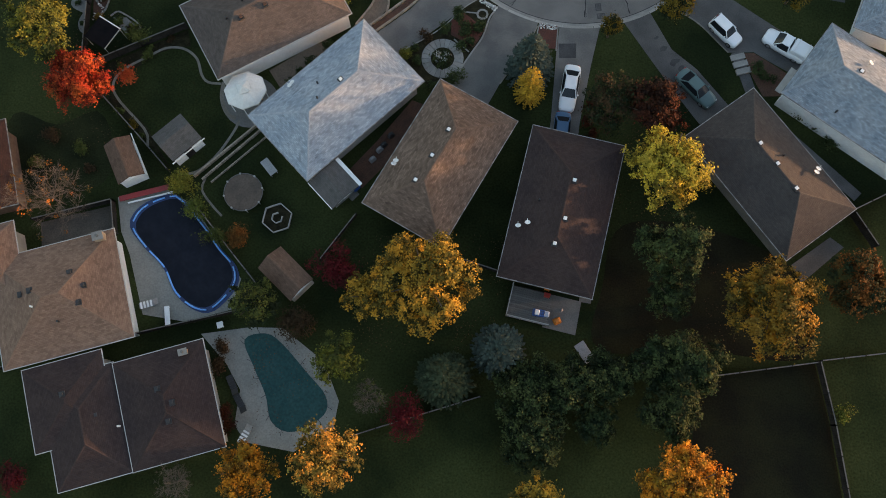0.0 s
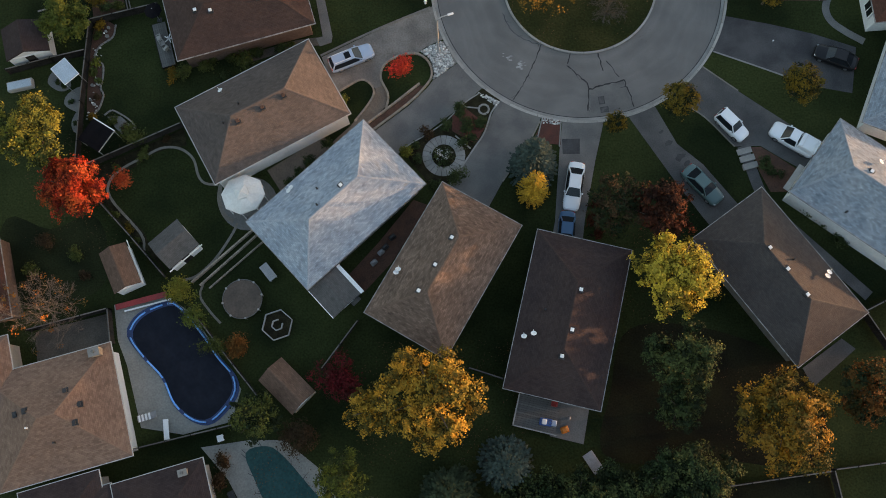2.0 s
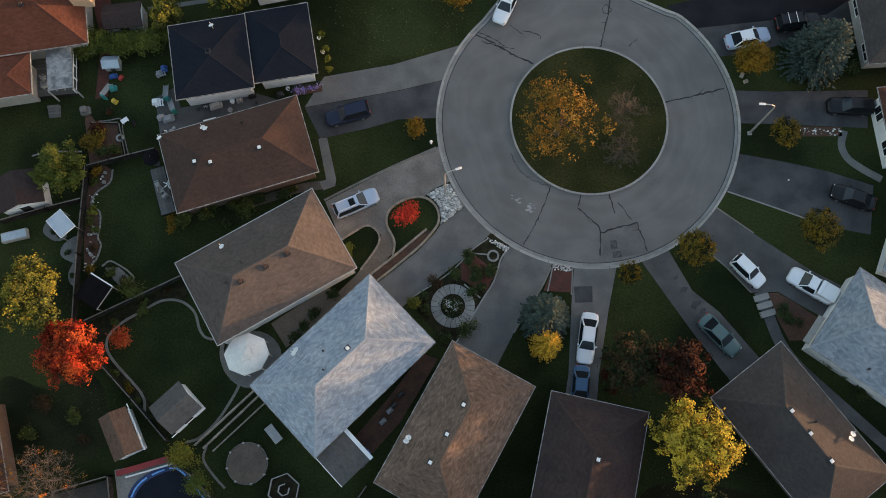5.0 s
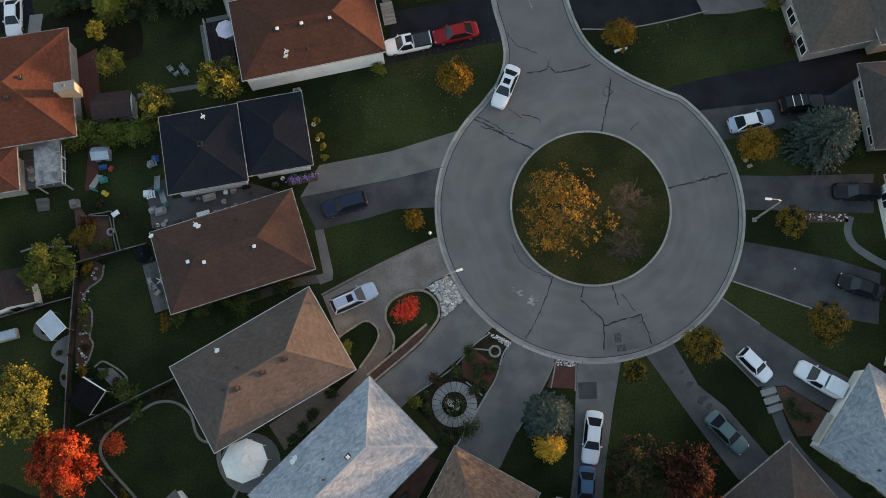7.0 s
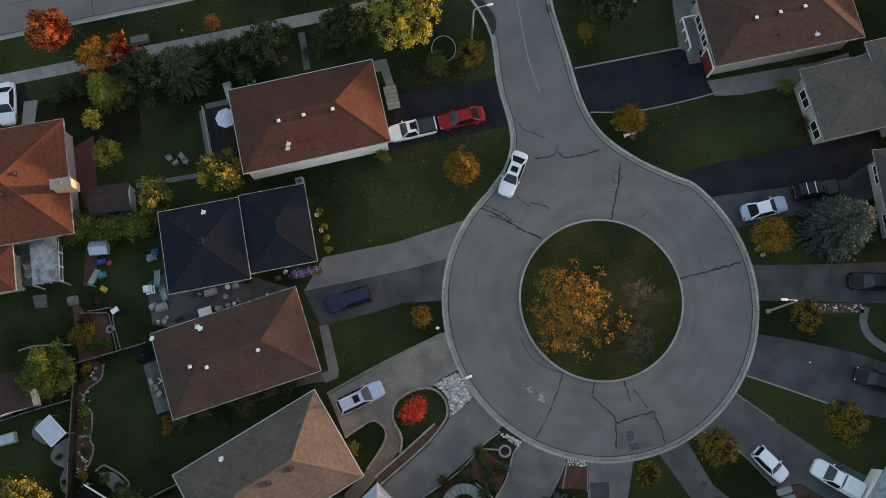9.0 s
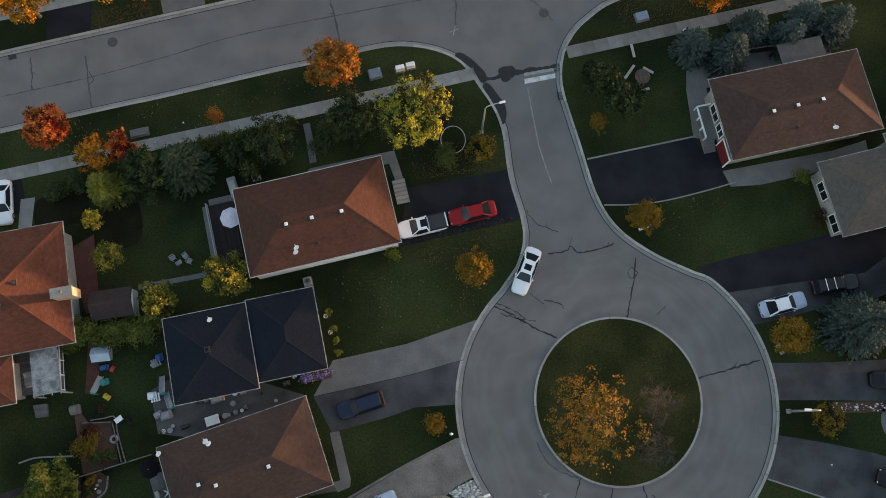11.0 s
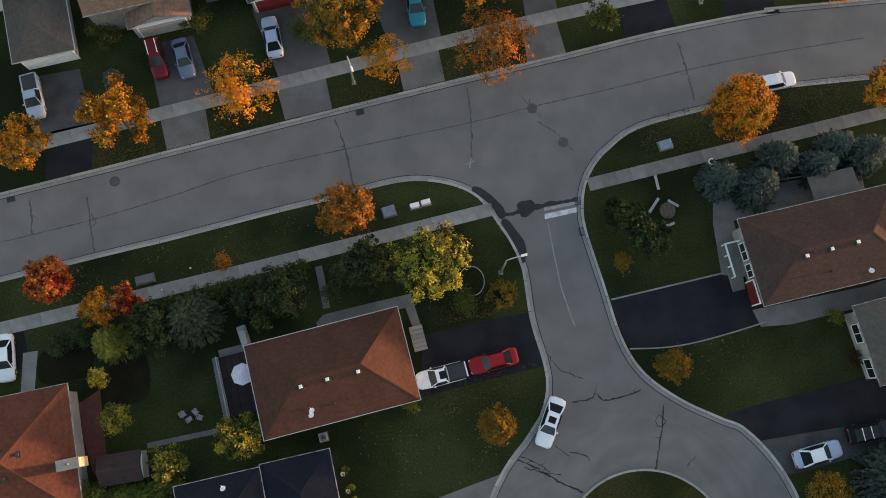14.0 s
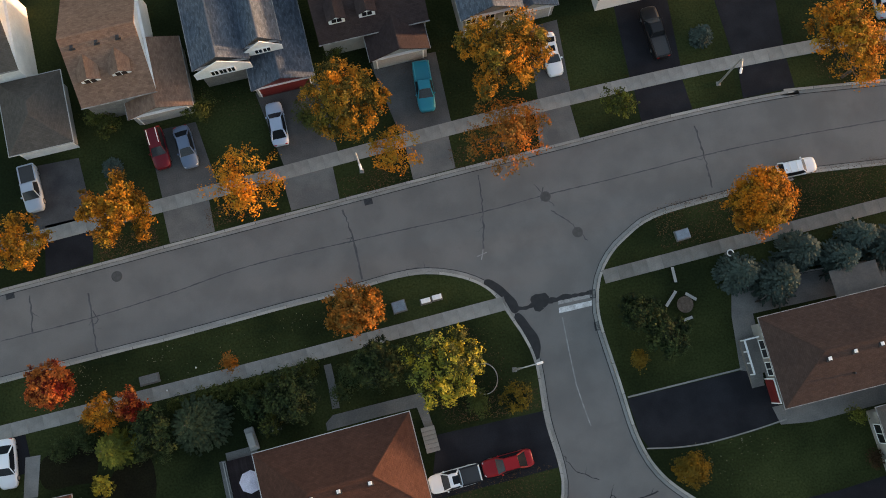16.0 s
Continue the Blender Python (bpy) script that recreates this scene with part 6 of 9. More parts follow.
        part("rear_pillar", tube([(b0, s * wb * 0.97, zb - 0.02), (r0 + 0.02, s * wr * 0.97, zt + 0.02)], 0.075, 6), top, ob)
        mid = (b0 + b1) / 2
        part("door_pillar", tube([(mid, s * (wb + 0.015), zb), ((r0 + r1) / 2, s * (wr + 0.01), zt)], 0.035, 5), mat, ob)
        part("mirror", boxes((b1 - 0.42, s * W * 1.02 - 0.09, deck + 0.0, b1 - 0.26, s * W * 1.02 + 0.09, deck + 0.14), bevel=0.03), mat, ob)
        part("headlight", boxes((L / 2 - 0.34, s * W * 0.6 - 0.16, 0.58, L / 2 - 0.09, s * W * 0.6 + 0.16, 0.7), bevel=0.03), LAMP_CLEAR, ob)
        part("tail_light", boxes((-L / 2 - 0.005, s * W * 0.62 - 0.13, deck - 0.28, -L / 2 + 0.15, s * W * 0.62 + 0.13, deck - 0.1), bevel=0.02), LAMP_RED, ob)
    if sunroof:
        part("sunroof", boxes((r1 - 0.95, -wr * 0.6, roof_z + 0.02, r1 - 0.35, wr * 0.6, roof_z + 0.045), bevel=0.015), CAR_GLASS, ob)
    if rack == "rails":
        for s in (-1, 1):
            part("roof_rail", tube([(r0 + 0.1, s * wr * 0.8, roof_z + 0.06), (r0 + 0.2, s * wr * 0.8, roof_z + 0.13), (r1 - 0.5, s * wr * 0.8, roof_z + 0.13), (r1 - 0.4, s * wr * 0.8, roof_z + 0.06)], 0.04, 6), WHITE, ob)
    elif rack:
        for u in (0.3, 0.68):
            xx = r0 + (r1 - r0) * u
            part("roof_bar", tube([(xx, -wr, roof_z + 0.1), (xx, wr, roof_z + 0.1)], 0.04, 6), WHITE, ob)
    if style == "pickup":
        part("bed_cover" if cover else "bed_liner", boxes((-L / 2 + 0.16, -W * 0.78, deck + 0.005, b0 - 0.12, W * 0.78, deck + 0.035)), mat if cover else DARK_METAL, ob)
        for s in (-1, 1):
            part("bed_rail", boxes((-L / 2 + 0.06, s * W * 0.86 - 0.07, deck - 0.05, b0 - 0.02, s * W * 0.86 + 0.07, deck + 0.1), bevel=0.03), bed_mat or mat, ob)
        part("tailgate", boxes((-L / 2 + 0.02, -W * 0.84, deck - 0.05, -L / 2 + 0.12, W * 0.84, deck + 0.1), bevel=0.03), mat, ob)
    if style == "van":
        part("cap", boxes((-L / 2 + 0.05, -W * 0.86, deck - 0.04, b0 - 0.03, W * 0.86, roof_z + 0.02), bevel=0.1), mat, ob)
        part("cap_rack", tube([(-L / 2 + 0.4, -W * 0.8, roof_z + 0.1), (-L / 2 + 0.4, W * 0.8, roof_z + 0.1)], 0.03, 6), WHITE, ob)
        part("cap_rack", tube([(b0 - 0.4, -W * 0.8, roof_z + 0.1), (b0 - 0.4, W * 0.8, roof_z + 0.1)], 0.03, 6), WHITE, ob)
    for px in (-L * 0.3, L * 0.31):
        for s in (-1, 1):
            m = pose(px, s * (W - 0.12), 0.33, 90, 0, 0)
            wheel = part("wheel", tube([(0, 0, -0.11), (0, 0, -0.07), (0, 0, 0.07), (0, 0, 0.11)], [0.29, 0.33, 0.33, 0.29], 18), TYRE, ob, "", m)
            part("rim", tube([(0, 0, -0.118), (0, 0, 0.118)], 0.2, 12), RIM, wheel)
    return ob


car("wagon", -10.25, 49.3, 22, 4.7, P_PALEBLUE, "silver-blue wagon parked on the paved driveway", sunroof=True, rack="rails")
car("sedan", 11.75, 35.05, -101, 4.95, P_WHITE, "white sedan parked nose to the house")
car("sedan", 10.75, 30.4, -98, 4.2, P_BLUE, "blue car tucked against the house")
car("suv", -11.0, 58.75, -166, 4.6, P_NAVY, "dark navy SUV parked on the driveway")
car("sedan", 24.4, 34.9, -50, 4.65, P_TEAL, "grey-teal sedan parked on the driveway")
car("suv", 27.8, 41.0, -49, 3.65, P_WHITE, "small white SUV parked on the driveway", sunroof=False)
car("van", 33.75, 39.4, 146, 4.75, P_WHITE, "white pickup truck with a closed white cap")
car("suv", 40.0, 57.65, 175, 4.6, P_BLACK, "black car parked on the dark driveway")
car("sedan", 39.0, 48.1, 157, 4.4, P_BLACK, "black sedan parked on the dark driveway")
car("sedan", 30.55, 65.6, 11, 4.7, P_PALEBLUE, "pale silver sedan parked beside a golden tree", roof_mat=P_WHITE)
car("suv", 35.95, 67.25, 6, 4.7, P_BLACK, "black SUV with white roof bars", rack=True)
car("sedan", 5.85, 70.6, -115, 4.85, P_WHITE, "white sedan with sunroof parked at the kerb", sunroof=True, z=ROAD_Z)
car("sedan", 1.0, 76.75, -170, 4.8, P_RED, "bright red sedan parked on the driveway")
car("pickup", -4.0, 75.8, -170, 4.9, P_WHITE, "pickup truck with white cab and black bed", sunroof=True, bed_mat=P_BLACK)
car("suv", 32.5, 102.55, 7, 3.9, P_WHITE, "white SUV with roof rack parked at the kerb", rack=True, z=ROAD_Z)
car("sedan", -45.3, 80.9, -86, 4.6, P_WHITE, "white car parked beside the rust-roofed bungalow")
car("pickup", -42.8, 107.0, -79, 4.8, P_SILVER, "silver pickup truck parked on the dark driveway")
car("suv", -30.3, 110.0, -77, 4.3, P_MAROON, "dark red SUV with pale roof rails", rack="rails")
car("sedan", -27.6, 109.9, -77, 4.35, P_BLUEGREY, "blue-grey sedan parked beside a red car")
car("sedan", -18.5, 111.5, 98, 4.55, P_PALEBLUE, "silver-blue sedan parked on the driveway")
car("pickup", -3.6, 114.1, -86, 5.2, P_CYAN, "turquoise pickup truck parked on the driveway", cover=True)
car("sedan", 9.5, 116.4, -82, 4.6, P_WHITE, "white car with sunroof on the driveway", sunroof=True)
car("pickup", 20.3, 117.8, 100, 5.6, P_BLACK, "black pickup truck parked on the driveway")
car("sedan", 44.0, 119.6, 94, 4.5, P_SILVER, "silver car parked across the street")

# ---- extra parts of the houses ----
CREAM_BRICK = material("cream_brick", (0.42, 0.33, 0.25), (0.36, 0.27, 0.2), scale=3.0, fine=14.0, amount=0.2, rough=0.9)
RED_DOOR = material("red_painted_door", (0.16, 0.018, 0.018), (0.13, 0.017, 0.017), scale=1.0, rough=0.5)
GREY_DOOR = material("pale_garage_door", (0.42, 0.41, 0.4), (0.37, 0.36, 0.35), scale=1.0, rough=0.6)
chimney(h10, 6.3, -2.5, 3.9, CREAM_BRICK, 0.85, 1.9, 1.3)
chimney(hb2, 4.4, 5.0, 3.6, CREAM_BRICK, 0.7, 0.9, 0.8)
chimney(ha, 6.25, 4.0, 3.5, CREAM_BRICK, 0.5, 0.7, 0.7)
to_home = pose(-36.0, 13.4, 0, 0, 0, 14.8).inverted()
for x, y in ((-35.2, 15.9), (-33.9, 14.7), (-34.1, 13.1), (-39.6, 13.9), (-38.6, 14.2)):
    p = to_home @ Vector((x, y, 0))
    box_vent(hb2, p.x, p.y, roof_height(-6.5, 5.6, -4.85, 5.7, 3.2, 5.3, p.x, p.y), DARK_METAL)
for x, y, mat in ((-38.2, 12.7, WHITE), (-35.9, 11.4, DARK_METAL)):
    p = to_home @ Vector((x, y, 0))
    pipe_vent(hb2, p.x, p.y, roof_height(-6.5, 5.6, -4.85, 5.7, 3.2, 5.3, p.x, p.y), mat)
for u, v in ((3.47, 1.34), (4.5, -0.19), (3.9, -1.68)):
    box_vent(ha, u, v, roof_height(-0.3, 8.05, -5.1, 4.8, 3.5, 4.6, u, v), DARK_METAL)
for u, v in ((-2.5, 0.68), (-4.93, 3.2)):
    box_vent(ha, u, v, roof_height(-8.48, -1.15, -1.25, 6.4, 3.32, 4.25, u, v), DARK_METAL)
pipe_vent(ha, -0.74, -0.83, 3.5, WHITE)
box_vent(h10, 2.0, -0.75, roof_height(-8.0, 6.35, -7.0, 4.7, 3.4, 5.5, 2.0, -0.75), MULCH)
box_vent(h10, 0.6, -2.6, roof_height(-8.0, 6.35, -7.0, 4.7, 3.4, 5.5, 0.6, -2.6), MULCH)
box_vent(h7, -3.6, 0.2, 3.66, NAVY)
dish(hb, -3.0, 2.2, 4.2, 150)
# front of the pale-walled bungalow on the corner: porch, windows and red door
window(h9, (-7.3, 1.3, 1.4), (-1, 0), 1.6, 1.2)
window(h9, (-7.3, -0.6, 1.4), (-1, 0), 1.2, 1.2)
garage_door(h9, (-7.3, -2.7, 0.05), (-1, 0), 2.2, 2.1, RED_DOOR)
part("porch_floor", boxes((-8.75, -0.9, -0.05, -7.1, 2.6, 0.5)), DRIVE_OLD, h9)
for i, y in enumerate((-0.8, 0.3, 1.4, 2.5)):
    part("porch_post", boxes((-8.72, y - 0.06, 0.45, -8.6, y + 0.06, 1.5)), WHITE, h9)
part("porch_rail", boxes((-8.74, -0.8, 1.42, -8.58, 2.55, 1.52)), WHITE, h9)
part("porch_rail", boxes((-8.6, 2.44, 1.42, -7.2, 2.58, 1.52)), WHITE, h9)
for i in range(4):
    part("porch_step", boxes((-8.75, -1.2 - 0.3 * i, -0.05, -7.5, -0.9 - 0.3 * i, 0.42 - 0.11 * i)), CONCRETE_GREY, h9)
window(ht, (-5.7, 1.2, 1.2), (-1, 0), 1.7, 1.2)
window(ht, (-5.7, -2.2, 1.2), (-1, 0), 1.7, 1.2)
window(hx, (-4.85, 2.4, 1.0), (-1, 0), 1.8, 1.2)
window(hx, (-4.85, -2.6, 1.0), (-1, 0), 1.8, 1.2)
window(hx2, (-5.2, 1.8, 1.2), (-1, 0), 1.4, 1.3)
window(hx2, (-5.2, -1.8, 1.2), (-1, 0), 1.4, 1.3)
garage_door(h8, (6.9, -1.6, 0.05), (1, 0), 2.6, 2.1, GREY_DOOR)
garage_door(h7, (6.45, -1.0, 0.05), (1, 0), 2.6, 2.1, GREY_DOOR)
garage_door(h6, (6.65, 1.4, 0.05), (1, 0), 2.5, 2.1, GREY_DOOR)
part("awning", boxes((-8.6, -4.2, 2.2, -8.0, -1.2, 2.3)), SIDING, hb)


def dormer(home, x, y0, y1, z, w, roof_mat, h=0.9):
    """A small gabled dormer facing the street: boarded front and cheeks, a window, a short roof."""
    bm = boxes((x - w / 2, y0, z - 0.2, x + w / 2, y1, z + h))
    d = part("dormer", bm, WHITE, home)
    faces, lines = gable_faces(x - w / 2 - 0.16, x + w / 2 + 0.16, y0 - 0.16, y1, z + h - 0.06, z + h + 0.55, "y")
    part("dormer_roof", roof_mesh(faces, 0.1), roof_mat, d)
    a = [(x - w / 2, y0 + 0.02, z + h - 0.08), (x + w / 2, y0 + 0.02, z + h - 0.08), (x, y0 + 0.02, z + h + 0.43)]
    part("dormer_gable", mesh_of("gable", a + [(p[0], y0 + 0.08, p[2]) for p in a], [(0, 1, 2), (5, 4, 3), (0, 3, 4, 1), (1, 4, 5, 2), (2, 5, 3, 0)]), WHITE, d)
    part("dormer_window", boxes((x - w * 0.3, y0 - 0.04, z + 0.12, x + w * 0.3, y0 + 0.02, z + h - 0.12)), DARK_GLASS, d)
    part("glazing_bar", boxes((x - 0.03, y0 - 0.06, z + 0.12, x + 0.03, y0 - 0.02, z + h - 0.12)), WHITE, d)


dormer(r2, -2.83, -0.1, 2.9, 5.2, 1.75, TAN, 1.0)
dormer(r2, 0.11, -0.05, 2.9, 5.2, 1.75, TAN, 1.0)
garage_door(r2, (2.2, -3.2, 0.05), (0, -1), 4.8, 2.1, GREY_DOOR)
for x, y in ((-3.5, 2.9), (-1.2, 2.9), (0.8, 2.9)):
    box_vent(r2, x, y, 7.0, DARK_METAL)
garage_door(r1, (1.5, -4.18, 0.05), (0, -1), 5.0, 2.1, WHITE)
garage_door(r3, (2.65, -3.4, 0.05), (0, -1), 5.0, 2.3, RED_DOOR)
gable_panel(r3, -0.2, 5.5, -3.49, 2.75, 4.05, 0.35, RED_DOOR)
for x in (-3.25, -2.45, -1.65):
    window(r3, (x, -1.81, 4.2), (0, -1), 0.66, 0.95)
for x in (1.3, 2.1):
    window(r3, (x, -0.91, 4.8), (0, -1), 0.66, 0.8)
dormer(r4, -3.39, 0.8, 2.9, 4.7, 1.6, DARKBROWN, 0.95)
dormer(r4, -0.4, 0.8, 2.9, 4.7, 1.6, DARKBROWN, 0.95)
garage_door(r4, (1.85, -2.8, 0.05), (0, -1), 4.6, 2.1, GREY_DOOR)
for x in (-4.1, -2.2, -0.3):
    window(r5, (x, -3.3, 3.6), (0, -1), 0.9, 1.2)
    window(r5, (x, -3.3, 0.9), (0, -1), 0.9, 1.2)
garage_door(r5, (2.7, -2.9, 0.05), (0, -1), 3.2, 2.1, GREY_DOOR)

# ---- sheds, gazebo and garden shelters ----
SHED_BROWN = shingles("brown_shed_shingles", (0.13, 0.082, 0.06), (0.155, 0.098, 0.072), 0.15)


def shed(cx, cy, l, w, ang, z, zr, roof_mat, wall_mat, label, style="x", eave=0):
    ob = thing("shed", pose(cx, cy, 0, 0, 0, ang), label, "shed", "garden sheds")
    wing(ob, -l / 2, l / 2, -w / 2, w / 2, z, zr, roof_mat, wall_mat, style, over=0.16, gutter=None)
    if eave:
        v = eave * (w / 2 + 0.17)
        part("fascia", boxes((-l / 2 - 0.17, v - 0.03, z - 0.2, l / 2 + 0.17, v + 0.03, z - 0.03)), WHITE, ob, "white board along the eaves")
    part("door", boxes((-0.45, -w / 2 + 0.1, 0.05, 0.45, -w / 2 + 0.15, 1.85)), FENCE_WOOD, ob)
    return ob


shed(-27.05, 29.75, 3.6, 3.4, 41.6, 2.1, 2.9, SHEDGREY, WHITE, "small garden shed with grey shingle roof and pale walls", eave=-1)
shed(-32.1, 27.55, 4.3, 2.7, -66.0, 2.0, 2.7, SHED_BROWN, WHITE, "white garden shed with a brown shingle roof", eave=1)
shed(-15.9, 16.1, 4.5, 2.95, -45.0, 2.1, 2.9, SHED_BROWN, SIDING, "garden shed with a brown shingle roof")
shed(-34.0, 69.85, 4.0, 2.8, 4.5, 2.1, 2.8, DARKBROWN, SIDING, "dark brown roofed garden shed beside a hedge")
shed(-43.2, 51.3, 4.4, 3.6, 15.0, 2.2, 3.2, DARKBROWN, WHITE, "white garden shed with a dark brown roof", "y")


def gazebo(cx, cy, r, ang):
    """An eight-sided gazebo with a pale canopy and a raised vent top."""
    ob = thing("gazebo", pose(cx, cy, 0, 0, 0, ang), "octagonal garden gazebo with a pale cream canopy roof", "gazebo")
    bm = bmesh.new()
    ring = [bm.verts.new((r * math.cos(a), r * 0.92 * math.sin(a), 2.4)) for a in np.linspace(0, 6.28318, 9)[:-1] + 0.39]
    top = [bm.verts.new((0.75 * math.cos(a), 0.7 * math.sin(a), 3.0)) for a in np.linspace(0, 6.28318, 9)[:-1] + 0.39]
    low = [bm.verts.new((v.co.x, v.co.y, 2.22)) for v in ring]
    for i in range(8):
        j = (i + 1) % 8
        bm.faces.new((ring[i], ring[j], top[j], top[i]))
        bm.faces.new((low[i], low[j], ring[j], ring[i]))
    bm.faces.new(top)
    part("canopy", bm, CANVAS, ob)
    bm = boxes((-0.62, -0.52, 3.12, 0.62, 0.52, 3.16))
    apex = bmesh.ops.create_cone(bm, segments=4, radius1=0.86, radius2=0.05, depth=0.3, matrix=pose(0, 0, 3.31, 0, 0, 45))
    part("vent_top", bm, CANVAS, ob)
    for a in np.linspace(0, 6.28318, 9)[:-1] + 0.39:
        part("post", tube([(r * 0.92 * math.cos(a), r * 0.85 * math.sin(a), 0), (r * 0.92 * math.cos(a), r * 0.85 * math.sin(a), 2.35)], 0.05, 6), WHITE, ob)


CANVAS = material("cream_canvas", (0.74, 0.73, 0.7), (0.66, 0.65, 0.62), scale=0.8, fine=5.0, amount=0.08, rough=0.9)
flat("patio", [(-20.45 + 2.85 * math.cos(a), 34.2 + 2.75 * math.sin(a)) for a in np.linspace(0, 6.28318, 25)[:-1]], CONCRETE_GREY, "round grey stone patio under the gazebo", "patio", 0.035)
gazebo(-20.45, 34.45, 2.15, 20)


def frame_canopy(cx, cy, l, w, ang, z, mat, label, name="canopy", slope=0.0):
    """A garden shelter: four posts and a flat or tilted top sheet with an edge frame."""
    ob = thing(name, pose(cx, cy, 0, 0, 0, ang), label, "garden canopy")
    bm = boxes((-l / 2, -w / 2, z, l / 2, w / 2, z + 0.05))
    for v in bm.verts:
        v.co.z += v.co.x * slope + 0.12 * (1 - abs(v.co.y) / (w / 2))
    part("top_sheet", bm, mat, ob)
    for sx in (-1, 1):
        for sy in (-1, 1):
            part("post", tube([(sx * (l / 2 - 0.06), sy * (w / 2 - 0.06), 0), (sx * (l / 2 - 0.06), sy * (w / 2 - 0.06), z + 0.02)], 0.035, 6), STEEL, ob)
    if mat is BLACK_CLOTH:
        part("edge_bar", ribbon([(-l / 2, w / 2), (l / 2, w / 2)], 0.12, z - 0.03, z + 0.08), WHITE, ob)
        part("edge_bar", ribbon([(l / 2, w / 2), (l / 2, -w / 2)], 0.06, z - 0.03, z + 0.08), SIDING, ob)
    else:
        part("edge_frame", ribbon([(-l / 2, -w / 2), (l / 2, -w / 2), (l / 2, w / 2), (-l / 2, w / 2)], 0.06, z - 0.03, z + 0.06, True), WHITE, ob)
    return ob


BLACK_CLOTH = material("black_canopy_cloth", (0.007, 0.007, 0.009), (0.011, 0.01, 0.012), scale=1.0, rough=0.95, gloss=0.05)
SKY_CLOTH = material("pale_blue_canopy_cloth", (0.42, 0.5, 0.58), (0.36, 0.44, 0.52), scale=1.0, rough=0.6)
frame_canopy(-35.3, 41.0, 2.6, 2.6, -33, 2.0, BLACK_CLOTH, "garden shelter with a black cloth top")
frame_canopy(-38.9, 47.8, 1.75, 2.35, 42, 2.1, SKY_CLOTH, "garden shelter with a pale blue top")

DULL_LAWN = material("dull_green_lawn", (0.0125, 0.0165, 0.0075), (0.025, 0.029, 0.012), scale=0.25, fine=6.0, amount=0.4, rough=0.95, bump=0.5, gloss=0.1)
# Dark brown soil colour; on the lawns it also carries painted shade.
DARK_GROUND = material("dark_brown_ground", (0.013, 0.0115, 0.007), (0.02, 0.019, 0.009), scale=0.3, fine=6.0, amount=0.4, rough=0.95, bump=0.5, gloss=0.1)
# ---- decks and patios ----
WALK_BROWN = material("brown_walk_paving", (0.15, 0.115, 0.088), (0.18, 0.14, 0.108), scale=0.7, fine=7.0, amount=0.25, rough=0.9, bump=0.1)
YARD_BROWN = material("brown_yard_paving", (0.075, 0.063, 0.052), (0.1, 0.085, 0.068), scale=0.7, fine=7.0, amount=0.3, rough=0.9, bump=0.1)
DECK_GREY = material("grey_deck_boards", (0.095, 0.095, 0.092), (0.125, 0.121, 0.115), scale=0.8, fine=6.0, amount=0.15, rough=0.85, wobble=0.2)
DECK_DARK = material("dark_stained_deck_boards", (0.026, 0.018, 0.02), (0.036, 0.026, 0.027), scale=0.8, fine=6.0, amount=0.15, rough=0.85, wobble=0.2, gloss=0.2)
DECKS = {}


def deck(cx, cy, l, w, ang, z, mat, label, rail_sides=(), rail_mat=None):
    """A raised deck of single boards, with rails on the sides named."""
    ob = thing("deck", pose(cx, cy, 0, 0, 0, ang), label, "deck")
    part("frame", boxes((-l / 2 + 0.03, -w / 2 + 0.03, -0.05, l / 2 - 0.03, w / 2 - 0.03, z - 0.035)), FENCE_WOOD, ob)
    bw = 0.2
    key = (l, mat.name)
    if key not in DECKS:
        bm = boxes((-l / 2, -bw / 2 + 0.008, -0.03, l / 2, bw / 2 - 0.008, 0.0))
        me = bpy.data.meshes.new("board")
        bm.to_mesh(me), bm.free()
        me.materials.append(mat)
        DECKS[key] = me
    for i in range(int(w / bw)):
        part("board", DECKS[key], None, ob, "", pose(0, -w / 2 + bw * (i + 0.5), z))
    for side in rail_sides:
        a, b = {"left": ((-l / 2, -w / 2), (-l / 2, w / 2)), "right": ((l / 2, -w / 2), (l / 2, w / 2)), "front": ((-l / 2, -w / 2), (l / 2, -w / 2)), "back": ((-l / 2, w / 2), (l / 2, w / 2))}[side]
        m = rail_mat or WHITE
        part("rail", ribbon([a, b], 0.09, z + 0.86, z + 0.92), m, ob)
        part("lower_rail", ribbon([a, b], 0.05, z + 0.1, z + 0.15), m, ob)
        n = max(2, int(math.dist(a, b) / 1.2))
        for i in range(n + 1):
            px, py = a[0] + (b[0] - a[0]) * i / n, a[1] + (b[1] - a[1]) * i / n
            part("rail_post", boxes((px - 0.05, py - 0.05, z, px + 0.05, py + 0.05, z + 0.95)), m, ob)
    return ob


deck(7.15, 13.15, 4.0, 3.1, -14.4, 0.6, DECK_GREY, "grey timber deck with a white rail behind the house", ("left", "front"), SIDING)
flat("patio", [(9.0, 14.3), (12.1, 13.5), (11.4, 10.3), (8.3, 11.1)], CONCRETE_GREY, "grey stone patio beside the deck", "patio", 0.04)
flat("patio", [(12.1, 15.6), (13.4, 15.3), (13.0, 13.3), (11.9, 13.5)], CONCRETE_GREY, "grey stone pad beside the house", "patio", 0.035)
deck(-29.75, 51.35, 5.0, 1.5, 106.0, 0.35, DECK_GREY, "grey timber deck behind the red-brown bungalow", ())
deck(-23.5, 76.6, 5.8, 2.5, 99.8, 0.4, DECK_DARK, "dark stained timber deck behind the corner bungalow", ("back",), SIDING)
path([(-25.6, 79.3), (-25.1, 76.2), (-24.6, 73.3)], 0.6, CONCRETE_GREY, "grey stone border beside the dark deck", 0.03)
